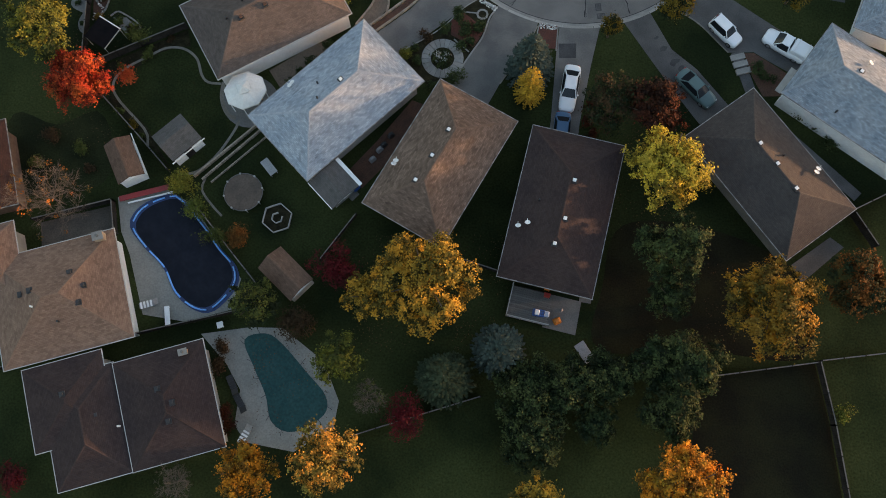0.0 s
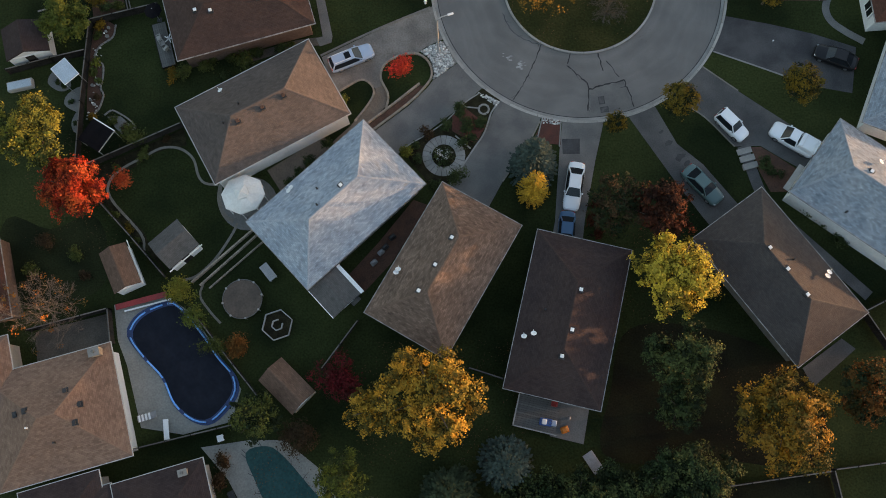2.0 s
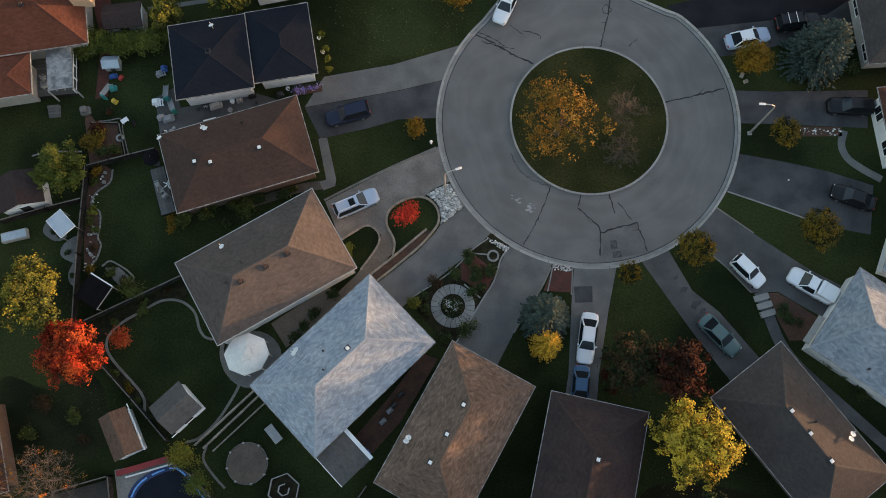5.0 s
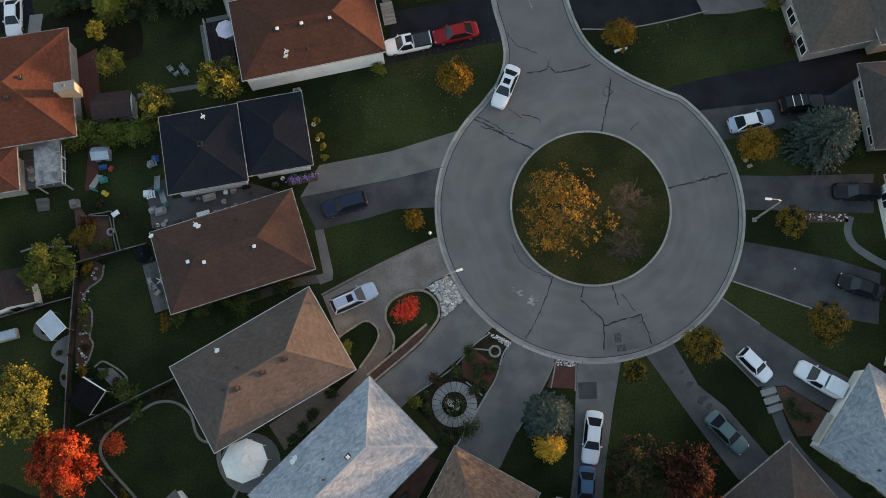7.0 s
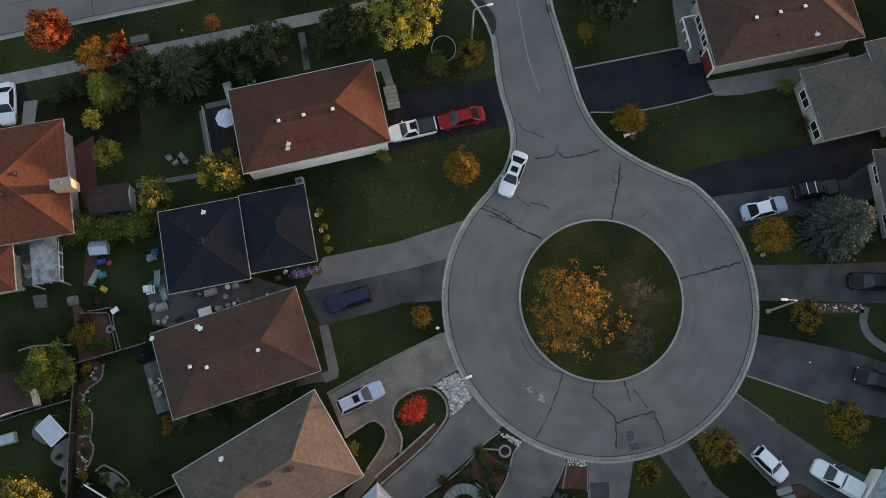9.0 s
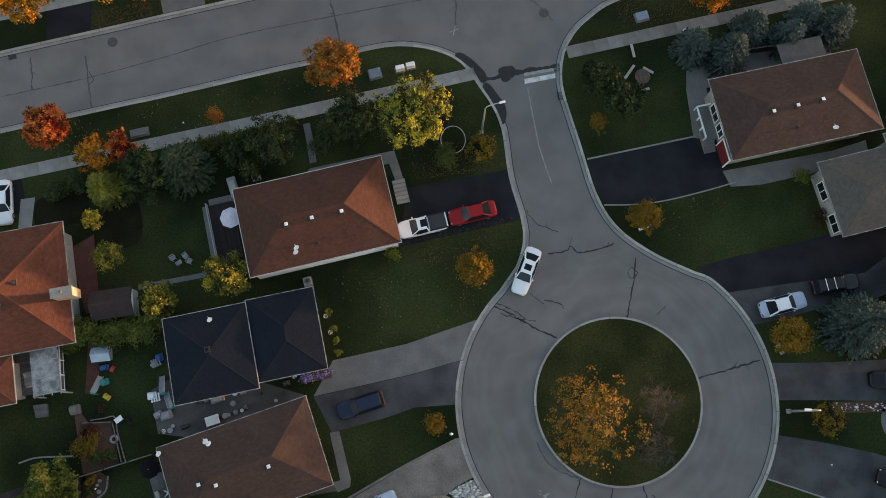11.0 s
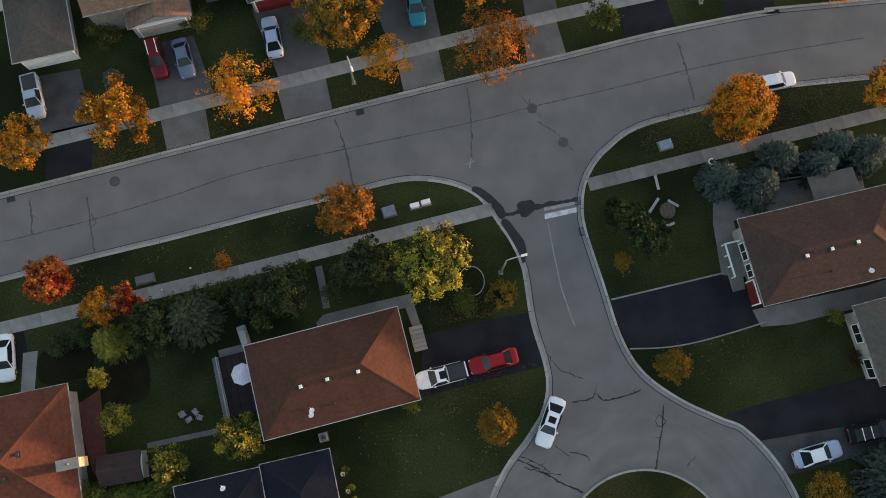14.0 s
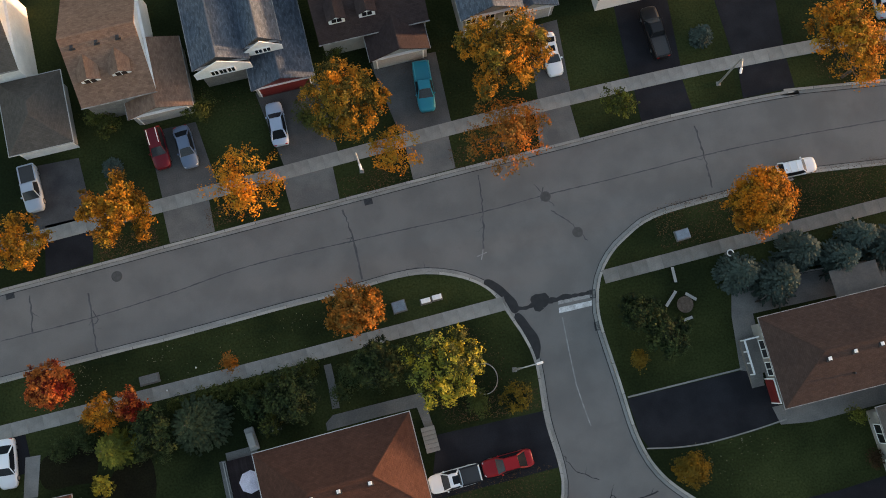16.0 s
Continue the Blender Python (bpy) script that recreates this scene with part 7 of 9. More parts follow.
path([(-25.2, 79.6), (-23.8, 79.85), (-22.3, 80.1)], 0.8, CONCRETE_GREY, "grey stone border beside the dark deck", 0.028)
deck(-41.5, 64.0, 5.0, 4.2, 4.0, 0.6, DECK_GREY, "grey timber deck behind the rust-roofed bungalow", ("left", "right"), WHITE)
flat("path", [(-14.1, 56.4), (-13.2, 56.5), (-12.3, 52.0), (-12.4, 51.3), (-13.6, 50.9), (-14.0, 51.8), (-13.3, 52.0)], CONCRETE_GREY, "dull concrete walk along the house front", "path", 0.038)
path([(-15.2, 87.4), (-14.9, 85.5), (-14.65, 83.2)], 0.7, CONCRETE_GREY, "narrow concrete walk from pavement to house")
flat("path", [(-15.7, 81.9), (-15.0, 82.6), (-11.0, 83.25), (-6.4, 83.95), (-5.5, 80.3), (-6.3, 80.2), (-7.0, 82.6), (-11.0, 82.0), (-15.6, 81.2)], CONCRETE_GREY, "concrete walk round the corner bungalow", "path", 0.03)
for i in range(6):
    tagged(part("step", boxes((-0.65, -0.19, -0.05, 0.65, 0.19, 0.45 - 0.07 * i), bevel=0.01), CONCRETE, None, "", pose(-6.15 + 0.07 * i, 80.55 - 0.4 * i, 0, 0, 0, 9.8)), "pale concrete step beside the driveway", "step", "front steps")
flat("patio", [(-28.3, 60.3), (-20.4, 61.6), (-16.1, 60.0), (-16.3, 59.5), (-26.3, 56.7), (-30.3, 57.4), (-31.0, 61.5), (-29.0, 62.6)], DRIVE_WORN, "cluttered concrete yard between two houses", "patio", 0.02)
flat("patio", [(-10.9, 26.3), (-7.6, 29.9), (-4.1, 34.2), (-2.6, 33.6), (-6.2, 28.0), (-9.0, 25.0)], MULCH, "brown mulched strip between two houses", "garden bed", 0.02)
flat("patio", [(-18.7, 37.6), (-13.2, 41.0), (-11.2, 39.6), (-17.2, 35.2)], WALK_BROWN, "brown stone patio between two houses", "patio", 0.025)
flat("garden_bed", [(-39.0, 75.9), (-36.6, 77.2), (-36.0, 70.6), (-37.2, 69.2)], REDMULCH, "red mulch bed beside the bungalow", "garden bed", 0.03)
flat("garden_bed", [(-37.2, 61.6), (-35.9, 61.8), (-36.0, 67.0), (-37.0, 66.8)], REDMULCH, "red mulch bed beside the lawn", "garden bed", 0.03)
flat("garden_bed", [(-38.4, 61.0), (-37.3, 54.2), (-33.9, 54.9), (-34.8, 58.9), (-36.8, 58.8)], MULCH, "brown vegetable bed with bare soil", "garden bed", 0.03)
flat("yard", [(24.1, 88.5), (24.7, 92.9), (27.0, 92.9), (30.0, 92.2), (39.8, 92.9), (39.8, 90.3), (26.2, 88.6), (26.6, 84.6), (25.6, 83.0), (24.2, 83.3)], CONCRETE_GREY, "pale worn concrete yard beside the bungalow", "patio", 0.02)
flat("yard", [(26.7, 79.6), (38.2, 81.0), (41.8, 81.9), (41.9, 79.7), (30.3, 77.9), (27.3, 77.9)], CONCRETE_GREY, "pale worn concrete strip beside the bungalow", "patio", 0.02)
lean = thing("lean_to", pose(35.6, 90.75, 0, 0, 0, 9), "open lean-to with a flat grey sheet roof", "lean-to")
part("roof_sheet", boxes((-2.35, -1.4, 2.35, 2.35, 1.45, 2.43), bevel=0.02), DECK_GREY, lean)
for u in (-2.2, 2.2):
    part("post", boxes((u - 0.06, 1.2, -0.05, u + 0.06, 1.32, 2.36)), FENCE_WOOD, lean)
    part("beam", boxes((u - 0.05, -1.35, 2.2, u + 0.05, 1.4, 2.35)), FENCE_WOOD, lean)
path([(28.9, 39.0), (29.5, 36.7), (30.3, 34.0), (31.6, 31.9), (33.5, 29.8), (36.4, 26.8), (39.5, 23.6)], 1.1, DRIVE_WORN, "grey concrete walk between two houses")
for i in range(3):
    tagged(part("step", boxes((-0.75, -0.3, -0.05, 0.75, 0.3, 0.1 + 0.08 * i), bevel=0.01), CONCRETE, None, "", pose(29.0 + 0.2 * i, 38.5 - 0.8 * i, 0, 0, 0, 14)), "pale concrete step on the front walk", "step", "front steps")
flat("garden_bed", [(29.7, 38.9), (30.7, 38.9), (32.4, 37.7), (34.4, 36.2), (33.0, 34.2), (31.2, 34.2), (30.2, 36.6)], MULCH, "brown mulch bed with low shrubs", "garden bed", 0.03)
flat("patio", [(32.4, 16.9), (36.4, 19.6), (37.6, 18.6), (33.2, 15.1)], DRIVE_WORN, "grey patio behind the house", "patio", 0.03)

# Brown soil sheet with the back gardens' shade put into its colour.
flat("bare_lawn", [(20.0, -8.0), (35.2, -8.0), (34.5, 2.0), (33.7, 7.5), (25.0, 6.4), (22.5, 4.0)], DARK_GROUND, "dark brown lawn behind the houses, with shade in its colour", "lawn", 0.006)

# Sheet under the trees: dark soil plus their shade painted in.
flat("bare_lawn", smooth_line([(13.6, 9.0), (24.0, 8.6), (33.0, 8.2), (33.0, 16.0), (25.0, 20.5), (16.5, 21.0), (14.2, 15.0)], 1.0, True), DARK_GROUND, "dark lawn under the autumn trees, with their shade in its colour", "lawn", 0.004)

flat("yard", [(-40.6, 21.8), (-33.6, 23.5), (-32.9, 20.6), (-40.2, 18.6)], YARD_BROWN, "brown-grey paved yard between fence and house", "yard", 0.02)
# ---- pools ----
COVER = material("navy_pool_cover", (0.007, 0.009, 0.016), (0.011, 0.013, 0.021), scale=0.7, fine=3.0, amount=0.2, rough=0.6, gloss=0.15)
COVER_EDGE = material("blue_cover_edge", (0.02, 0.04, 0.12), (0.03, 0.055, 0.15), scale=1.0, rough=0.55)
TUBE_BLUE = material("bright_blue_water_tube", (0.16, 0.4, 0.9), (0.2, 0.46, 0.92), scale=2.0, rough=0.3)
TEAL_COVER = material("teal_green_pool_cover", (0.018, 0.06, 0.062), (0.024, 0.07, 0.07), scale=0.5, fine=4.0, amount=0.25, rough=0.75, gloss=0.2)
POOL_DECK = material("pool_deck_concrete", (0.2, 0.2, 0.185), (0.25, 0.245, 0.225), scale=0.35, fine=6.0, amount=0.2, rough=0.9, bump=0.1)
flat("pool_deck", [(-33.2, 24.3), (-28.4, 25.1), (-25.6, 23.4), (-20.6, 16.0), (-21.4, 13.0), (-25.9, 11.9), (-29.9, 12.6), (-31.6, 18.5), (-32.6, 20.8)], POOL_DECK, "pale concrete deck round the covered pool", "pool deck", 0.04)
pool_a = smooth_line([(-28.0, 24.3), (-26.8, 23.9), (-24.3, 21.0), (-22.9, 19.0), (-21.4, 17.2), (-21.3, 15.4), (-23.2, 13.2), (-24.9, 13.2), (-26.8, 14.7), (-28.1, 17.2), (-30.0, 19.2), (-31.4, 21.1), (-31.2, 22.4), (-30.1, 23.5)], 0.5, True)
cov = thing("swimming_pool", pose(-26.4, 18.8, 0), "kidney-shaped pool under a navy winter cover", "swimming pool")
part("cover_edge", slab([((x + 26.4) * 1.07, (y - 18.8) * 1.05) for x, y in pool_a], 0.0, 0.055), COVER_EDGE, cov)
part("cover", slab([((x + 26.4) * 0.95, (y - 18.8) * 0.96) for x, y in pool_a], 0.0, 0.062), COVER, cov)
n = len(pool_a)
cuts = [int(n * f) for f in (0.0, 0.09, 0.2, 0.31, 0.4, 0.49, 0.58, 0.68, 0.77, 0.87, 0.95, 1.0)]
for a, b in zip(cuts, cuts[1:]):
    line = [pool_a[i % n] for i in range(a, b + 1)]
    line = [(x + 26.4, y - 18.8, 0.15) for x, y in line]
    if len(line) > 3:
        part("water_tube", tube(line[:-1], 0.085, 8), TUBE_BLUE, cov, "bright blue water-filled weight tube")
flat("pool_deck", [(-24.2, 10.7), (-19.5, 11.3), (-16.4, 11.2), (-12.4, 8.0), (-10.9, 4.3), (-11.4, 1.7), (-15.0, -0.3), (-19.5, 0.6), (-20.6, 2.2), (-20.2, 5.4), (-21.6, 7.8)], POOL_DECK, "pale concrete deck round the teal pool", "pool deck", 0.04)
pool_b = smooth_line([(-20.0, 10.1), (-18.0, 10.7), (-16.4, 9.7), (-13.9, 6.9), (-12.2, 4.9), (-12.1, 3.3), (-13.7, 2.0), (-15.6, 1.5), (-17.2, 2.5), (-17.8, 4.9), (-19.0, 7.5)], 0.5, True)
cov = thing("swimming_pool", pose(-15.6, 6.2, 0), "curved pool under a teal mesh cover with fallen leaves", "swimming pool")
part("cover", slab([(x + 15.6, y - 6.2) for x, y in pool_b], 0.0, 0.06), TEAL_COVER, cov)
for i in range(0, len(pool_b), 3):
    x, y = pool_b[i]
    d = Vector((x + 15.6, y - 6.2, 0)).normalized()
    q = Vector((x + 15.6, y - 6.2, 0.066))
    part("anchor_strap", ribbon([(q.x, q.y), (q.x + d.x * 0.5, q.y + d.y * 0.5)], 0.05, 0.04, 0.066), DARK_METAL, cov)


# ---- fences and garden walls ----
PANELS = {}


def fence(points, label, h=1.25, mat=FENCE_WOOD, cap=True):
    """A board fence: posts, and panels of upright boards between two rails."""
    x0, y0 = points[0]
    ob = thing("fence", pose(x0, y0, 0), label, "fence", "garden fences")
    for (ax, ay), (bx, by) in zip(points, points[1:]):
        d = math.dist((ax, ay), (bx, by))
        n = max(1, round(d / 2.4))
        L = d / n
        ang = math.degrees(math.atan2(by - ay, bx - ax))
        key = (round(L, 2), h, mat.name)
        if key not in PANELS:
            k = max(4, int(L / 0.16))
            line = []
            for i in range(k):
                y = 0.018 if i % 2 else -0.018
                line += [(i * L / k + 0.004, y), ((i + 1) * L / k - 0.004, y)]
            bm = ribbon(line, 0.024, 0.05, h - 0.05)
            me = bpy.data.meshes.new("panel")
            bm.to_mesh(me), bm.free()
            me.materials.append(mat)
            PANELS[key] = me
        for i in range(n + 1):
            px, py = ax + (bx - ax) * i / n - x0, ay + (by - ay) * i / n - y0
            part("post", boxes((px - 0.055, py - 0.055, -0.05, px + 0.055, py + 0.055, h + 0.06)), mat, ob)
            if i < n:
                part("panel", PANELS[key], None, ob, "", pose(px, py, 0, 0, 0, ang))
                if cap:
                    part("cap_rail", boxes((0, -0.05, h - 0.03, L, 0.06, h + 0.01)), FENCE_CAP, ob, "", pose(px, py, 0, 0, 0, ang))
    return ob


GREYWOOD = "weathered grey board fence between gardens"
fence([(-37.3, 54.0), (-37.6, 45.0), (-37.6, 36.5)], GREYWOOD)
fence([(-37.2, 54.0), (-30.4, 55.6)], GREYWOOD)
fence([(-45.5, 48.6), (-41.0, 49.8), (-37.5, 50.6)], GREYWOOD)
fence([(-36.5, 38.3), (-31.8, 40.4), (-27.3, 42.4)], GREYWOOD)
fence([(-35.2, 34.7), (-31.6, 30.8), (-28.1, 26.8)], GREYWOOD)
fence([(-41.0, 21.9), (-33.4, 23.8)], GREYWOOD)
fence([(-33.4, 23.8), (-32.9, 20.6)], GREYWOOD)
fence([(-43.0, 7.5), (-37.5, 8.8), (-29.6, 10.8), (-20.1, 12.9)], "dark weathered board fence beside the pools")
fence([(-21.2, 18.2), (-18.6, 15.0)], GREYWOOD, 1.2)
fence([(-25.6, 23.8), (-21.2, 18.2)], "low weathered fence behind the pool", 1.2)
fence([(0.9, 17.5), (4.1, 16.4)], GREYWOOD)
fence([(-9.6, 1.1), (-7.3, 1.8), (2.3, 4.6)], "dark weathered fence along the rear gardens")
fence([(33.8, 7.6), (34.6, 1.8), (35.3, -6.5)], "pale weathered board fence between rear gardens")
fence([(33.9, 7.65), (40.0, 8.3), (46.0, 9.0)], "pale weathered board fence between rear gardens")
fence([(23.8, 6.3), (33.6, 7.5)], "dark weathered fence along the rear gardens", 1.2)
fence([(38.4, 22.0), (42.0, 23.7)], "pale board fence beside the house", 1.4)
fence([(38.5, 21.8), (40.3, 18.5)], "pale board fence beside the house", 1.4)
fence([(-9.5, 22.2), (-12.9, 17.7)], "thin wire fence between two back gardens", 1.0)
fence([(-34.5, 58.8), (-33.6, 55.0)], "low timber edging fence round the vegetable bed", 0.4)
fence([(-37.4, 58.9), (-34.5, 58.8)], "low timber edging fence round the vegetable bed", 0.4)
fence([(26.6, 89.7), (30.4, 92.0), (33.9, 92.3)], "dark board fence beside the yard", 1.3)
RED_BOARD = material("red_slide_plastic", (0.3, 0.03, 0.03), (0.24, 0.028, 0.028), scale=1.0, rough=0.5)
red = thing("pool_bench", pose(-30.4, 24.55, 0, 0, 0, 14), "long red board leaning beside the pool", "board")
part("board", boxes((-2.5, -0.25, 0.5, 2.5, 0.3, 0.6), bevel=0.02), RED_BOARD, red)
part("white_edge", boxes((-1.8, -0.6, 0.3, 2.8, -0.45, 0.45), bevel=0.02), WHITE, red)
for u in (-2.2, 0, 2.2):
    part("leg", boxes((u - 0.05, -0.1, 0, u + 0.05, 0.1, 0.5)), FENCE_WOOD, red)

STONE = material("garden_wall_stone", (0.27, 0.23, 0.185), (0.33, 0.28, 0.225), scale=1.5, fine=7.0, amount=0.2, rough=0.95, wobble=0.18, bump=0.2)
STONES = {}


def stone_wall(points, w, h, label, block=0.42):
    """A low garden wall of single dressed blocks."""
    P = np.array(smooth_line(points, 0.1))
    s = np.r_[0, np.cumsum(np.linalg.norm(np.diff(P, axis=0), axis=1))]
    ob = thing("garden_wall", pose(float(P[0][0]), float(P[0][1]), 0), label, "garden wall")
    key = (w, h, block)
    if key not in STONES:
        bm = boxes((-block / 2 + 0.012, -w / 2, -0.05, block / 2 - 0.012, w / 2, h), bevel=0.02)
        me = bpy.data.meshes.new("block")
        bm.to_mesh(me), bm.free()
        me.materials.append(STONE)
        STONES[key] = me
    for k in range(int(s[-1] / block)):
        a, b = [(np.interp(v, s, P[:, 0]), np.interp(v, s, P[:, 1])) for v in (k * block, (k + 1) * block)]
        part("block", STONES[key], None, ob, "", pose((a[0] + b[0]) / 2 - P[0][0], (a[1] + b[1]) / 2 - P[0][1], 0, 0, 0, math.degrees(math.atan2(b[1] - a[1], b[0] - a[0]))))
    return ob


stone_wall([(-11.9, 45.65), (-10.5, 46.5), (-9.25, 47.1), (-8.3, 46.55), (-8.0, 45.65), (-8.5, 44.5), (-10.0, 42.5)], 0.2, 0.15, "curved pale stone edging round the front bed")
stone_wall([(-6.75, 43.9), (-6.55, 45.4), (-7.3, 47.2), (-6.9, 48.7), (-5.3, 49.65), (-3.55, 49.8), (-2.35, 48.85), (-2.07, 47.4), (-2.7, 46.25), (-4.5, 44.4), (-8.9, 41.0)], 0.22, 0.2, "curved pale stone edging round the island bed")
stone_wall([(-3.3, 46.5), (-6.3, 44.1), (-9.4, 41.7)], 0.2, 0.3, "low pale stone wall beside the driveway")
flat("garden_bed", [(-9.2, 41.65), (-8.9, 41.25), (-4.6, 44.5), (-2.85, 46.25), (-3.3, 46.3), (-6.2, 44.0)], MULCH, "narrow dark planting strip between two walls", "garden bed", 0.05)
flat("path", [(-7.85, 46.1), (-6.9, 46.5), (-6.65, 45.3), (-6.85, 44.1), (-8.9, 41.9), (-12.6, 38.1), (-14.6, 38.2), (-10.4, 42.1), (-8.4, 44.5), (-7.9, 45.6)], WALK_BROWN, "brown paved front walk between low walls", "path", 0.028)
stone_wall([(-25.7, 26.3), (-19.7, 31.6)], 0.16, 0.5, "long low timber and stone garden wall")
stone_wall([(-24.9, 26.0), (-19.3, 31.1)], 0.16, 0.4, "long low timber and stone garden wall")
stone_wall([(-24.0, 25.7), (-18.6, 30.5)], 0.12, 0.3, "long low timber and stone garden wall")
EDGE_STONE = material("path_edging_stone", (0.165, 0.15, 0.127), (0.2, 0.185, 0.16), scale=1.0, fine=6.0, amount=0.2, rough=0.95)
flat("garden_bed", [(-36.3, 38.1), (-31.7, 40.2), (-27.3, 42.2), (-26.9, 40.4), (-28.4, 40.25), (-30.1, 39.7), (-32.0, 38.3), (-34.2, 37.3), (-35.2, 36.0)], SOIL, "dark planted strip between fence and stone path", "garden bed", 0.02)
flat("garden_bed", [(-35.1, 34.8), (-34.6, 35.3), (-33.6, 34.2), (-32.1, 32.9), (-30.8, 31.6), (-30.2, 30.5), (-28.0, 27.0), (-31.5, 30.9)], SOIL, "dark planted strip between fence and stone path", "garden bed", 0.02)
flat("bare_lawn", smooth_line([(-44.5, 33.2), (-40.0, 32.0), (-36.0, 33.4), (-34.2, 30.2), (-34.8, 25.8), (-41.0, 24.5), (-45.0, 26.0)], 1.0, True), DULL_LAWN, "dull lawn under the bare tree", "lawn", 0.006)
path([(-30.6, 29.6), (-31.0, 31.3), (-34.0, 34.7), (-34.6, 36.4), (-33.6, 37.9), (-31.2, 39.3), (-29.4, 40.2), (-27.6, 40.1), (-26.2, 39.0), (-25.6, 37.2), (-24.9, 36.4), (-23.6, 36.2)], 0.25, EDGE_STONE, "curved pale stone path round the lawn", 0.05)
path([(-23.3, 36.4), (-23.4, 34.6), (-22.8, 33.0), (-21.9, 32.4)], 0.4, EDGE_STONE, "curved pale stone path beside the patio", 0.055)
path([(-21.5, 32.2), (-22.1, 30.9), (-23.6, 28.6), (-25.3, 27.0), (-26.6, 26.6)], 0.25, EDGE_STONE, "curved pale stone path round the lawn", 0.05)
path([(-24.6, 26.3), (-24.9, 25.0), (-23.9, 23.5), (-22.8, 22.3)], 0.22, EDGE_STONE, "narrow stone edging behind the pool", 0.03)
path([(-32.2, 71.6), (-24.9, 72.5)], 0.5, CONCRETE_GREY, "narrow concrete garden path", 0.03)
path([(13.1, 81.75), (24.4, 83.45)], 0.16, CONCRETE, "pale concrete edging beside the black driveway", 0.05)
path([(14.3, 76.85), (17.5, 76.7), (20.5, 76.9), (24.5, 77.6), (27.9, 78.35)], 0.13, CONCRETE, "pale concrete edging beside the black driveway", 0.05)
path([(-13.5, 49.85), (-9.6, 51.75), (-6.1, 53.35), (-2.1, 55.0)], 0.22, EDGE_STONE, "pale stone edging beside the driveway", 0.08)
path([(26.9, 49.3), (30.6, 47.8), (34.3, 46.25)], 0.14, CONCRETE, "pale edging beside the dark driveway", 0.05)
path([(25.6, 47.7), (29.0, 44.95)], 0.14, EDGE_STONE, "pale edging beside the driveway", 0.04)
path([(39.4, 55.3), (38.9, 53.8), (39.3, 52.4), (40.6, 51.2), (42.4, 50.0)], 0.75, CONCRETE_GREY, "curved concrete front walk", 0.03)
flat("garden_bed", [(33.6, 56.0), (39.2, 55.7), (39.1, 54.7), (33.6, 54.9)], MULCH, "narrow flower bed with pale stones", "garden bed", 0.03)
path([(28.1, 39.0), (25.1, 42.45), (22.0, 44.35)], 0.14, EDGE_STONE, "pale edging beside the lawn", 0.04)
path([(8.8, 42.2), (7.6, 40.0), (4.8, 35.9)], 0.14, EDGE_STONE, "pale edging beside the driveway", 0.04)

# front garden with round planting rings
flat("garden_bed", to_kerb([(-4.8, 39.6), (-1.2, 41.9), (1.1, 44.1), (2.7, 45.3), (4.6, 44.2), (3.9, 43.2), (3.1, 41.0), (1.9, 39.2), (-1.4, 34.2), (-2.1, 35.0), (-3.1, 36.6), (-4.4, 38.2)]), SOIL, "front garden bed with dark soil and shrubs", "garden bed", 0.03)
flat("garden_bed", [(-0.1, 43.0), (1.1, 43.9), (2.6, 42.6), (3.4, 41.9), (2.2, 39.9), (-0.1, 41.3)], REDMULCH, "red mulch patch in the front garden", "garden bed", 0.045)


def paver_ring(cx, cy, r0, r1, n, label):
    ob = thing("planter_ring", pose(cx, cy, 0), label, "planter")
    for i in range(n):
        a0, a1 = 6.28318 * i / n + 0.012, 6.28318 * (i + 1) / n - 0.012
        part("paver", slab([(r0 * math.cos(a0), r0 * math.sin(a0)), (r1 * math.cos(a0), r1 * math.sin(a0)), (r1 * math.cos(a1), r1 * math.sin(a1)), (r0 * math.cos(a1), r0 * math.sin(a1))], 0, 0.11), GUTTER_PAN if r1 > 1 else CONCRETE, ob)
    part("soil", slab([(r0 * math.cos(a), r0 * math.sin(a)) for a in np.linspace(0, 6.28318, 25)[:-1]], 0, 0.07), SOIL, ob)


paver_ring(-1.0, 38.7, 1.2, 2.15, 22, "round paved ring about a flower bed")
paver_ring(3.15, 43.55, 0.42, 0.62, 10, "small pale round stone planter ring")
path([(0.2, 40.8), (1.7, 39.4)], 0.14, CONCRETE, "thin pale edging in the front garden", 0.07)
path([(1.0, 43.9), (2.6, 43.7)], 0.14, CONCRETE, "thin pale edging in the front garden", 0.07)
path([(-4.9, 39.7), (-1.2, 42.0), (1.1, 44.2), (2.7, 45.3)], 0.12, CONCRETE, "thin pale edging beside the driveway", 0.06)
path([(4.5, 44.0), (3.9, 43.2), (3.1, 41.0), (1.9, 39.2), (-1.4, 34.2)], 0.16, CONCRETE, "thin pale edging beside the driveway", 0.06)
flat("garden_bed", to_kerb([(9.2, 42.6), (10.9, 42.3), (10.75, 39.6), (7.9, 39.9)]), REDMULCH, "red mulch bed at the kerb", "garden bed", 0.035)
for s in ([(8.3, 39.8), (9.0, 42.4)], [(10.9, 42.1), (10.6, 39.4)]):
    path(s, 0.12, CONCRETE, "thin pale edging round the mulch bed", 0.06)


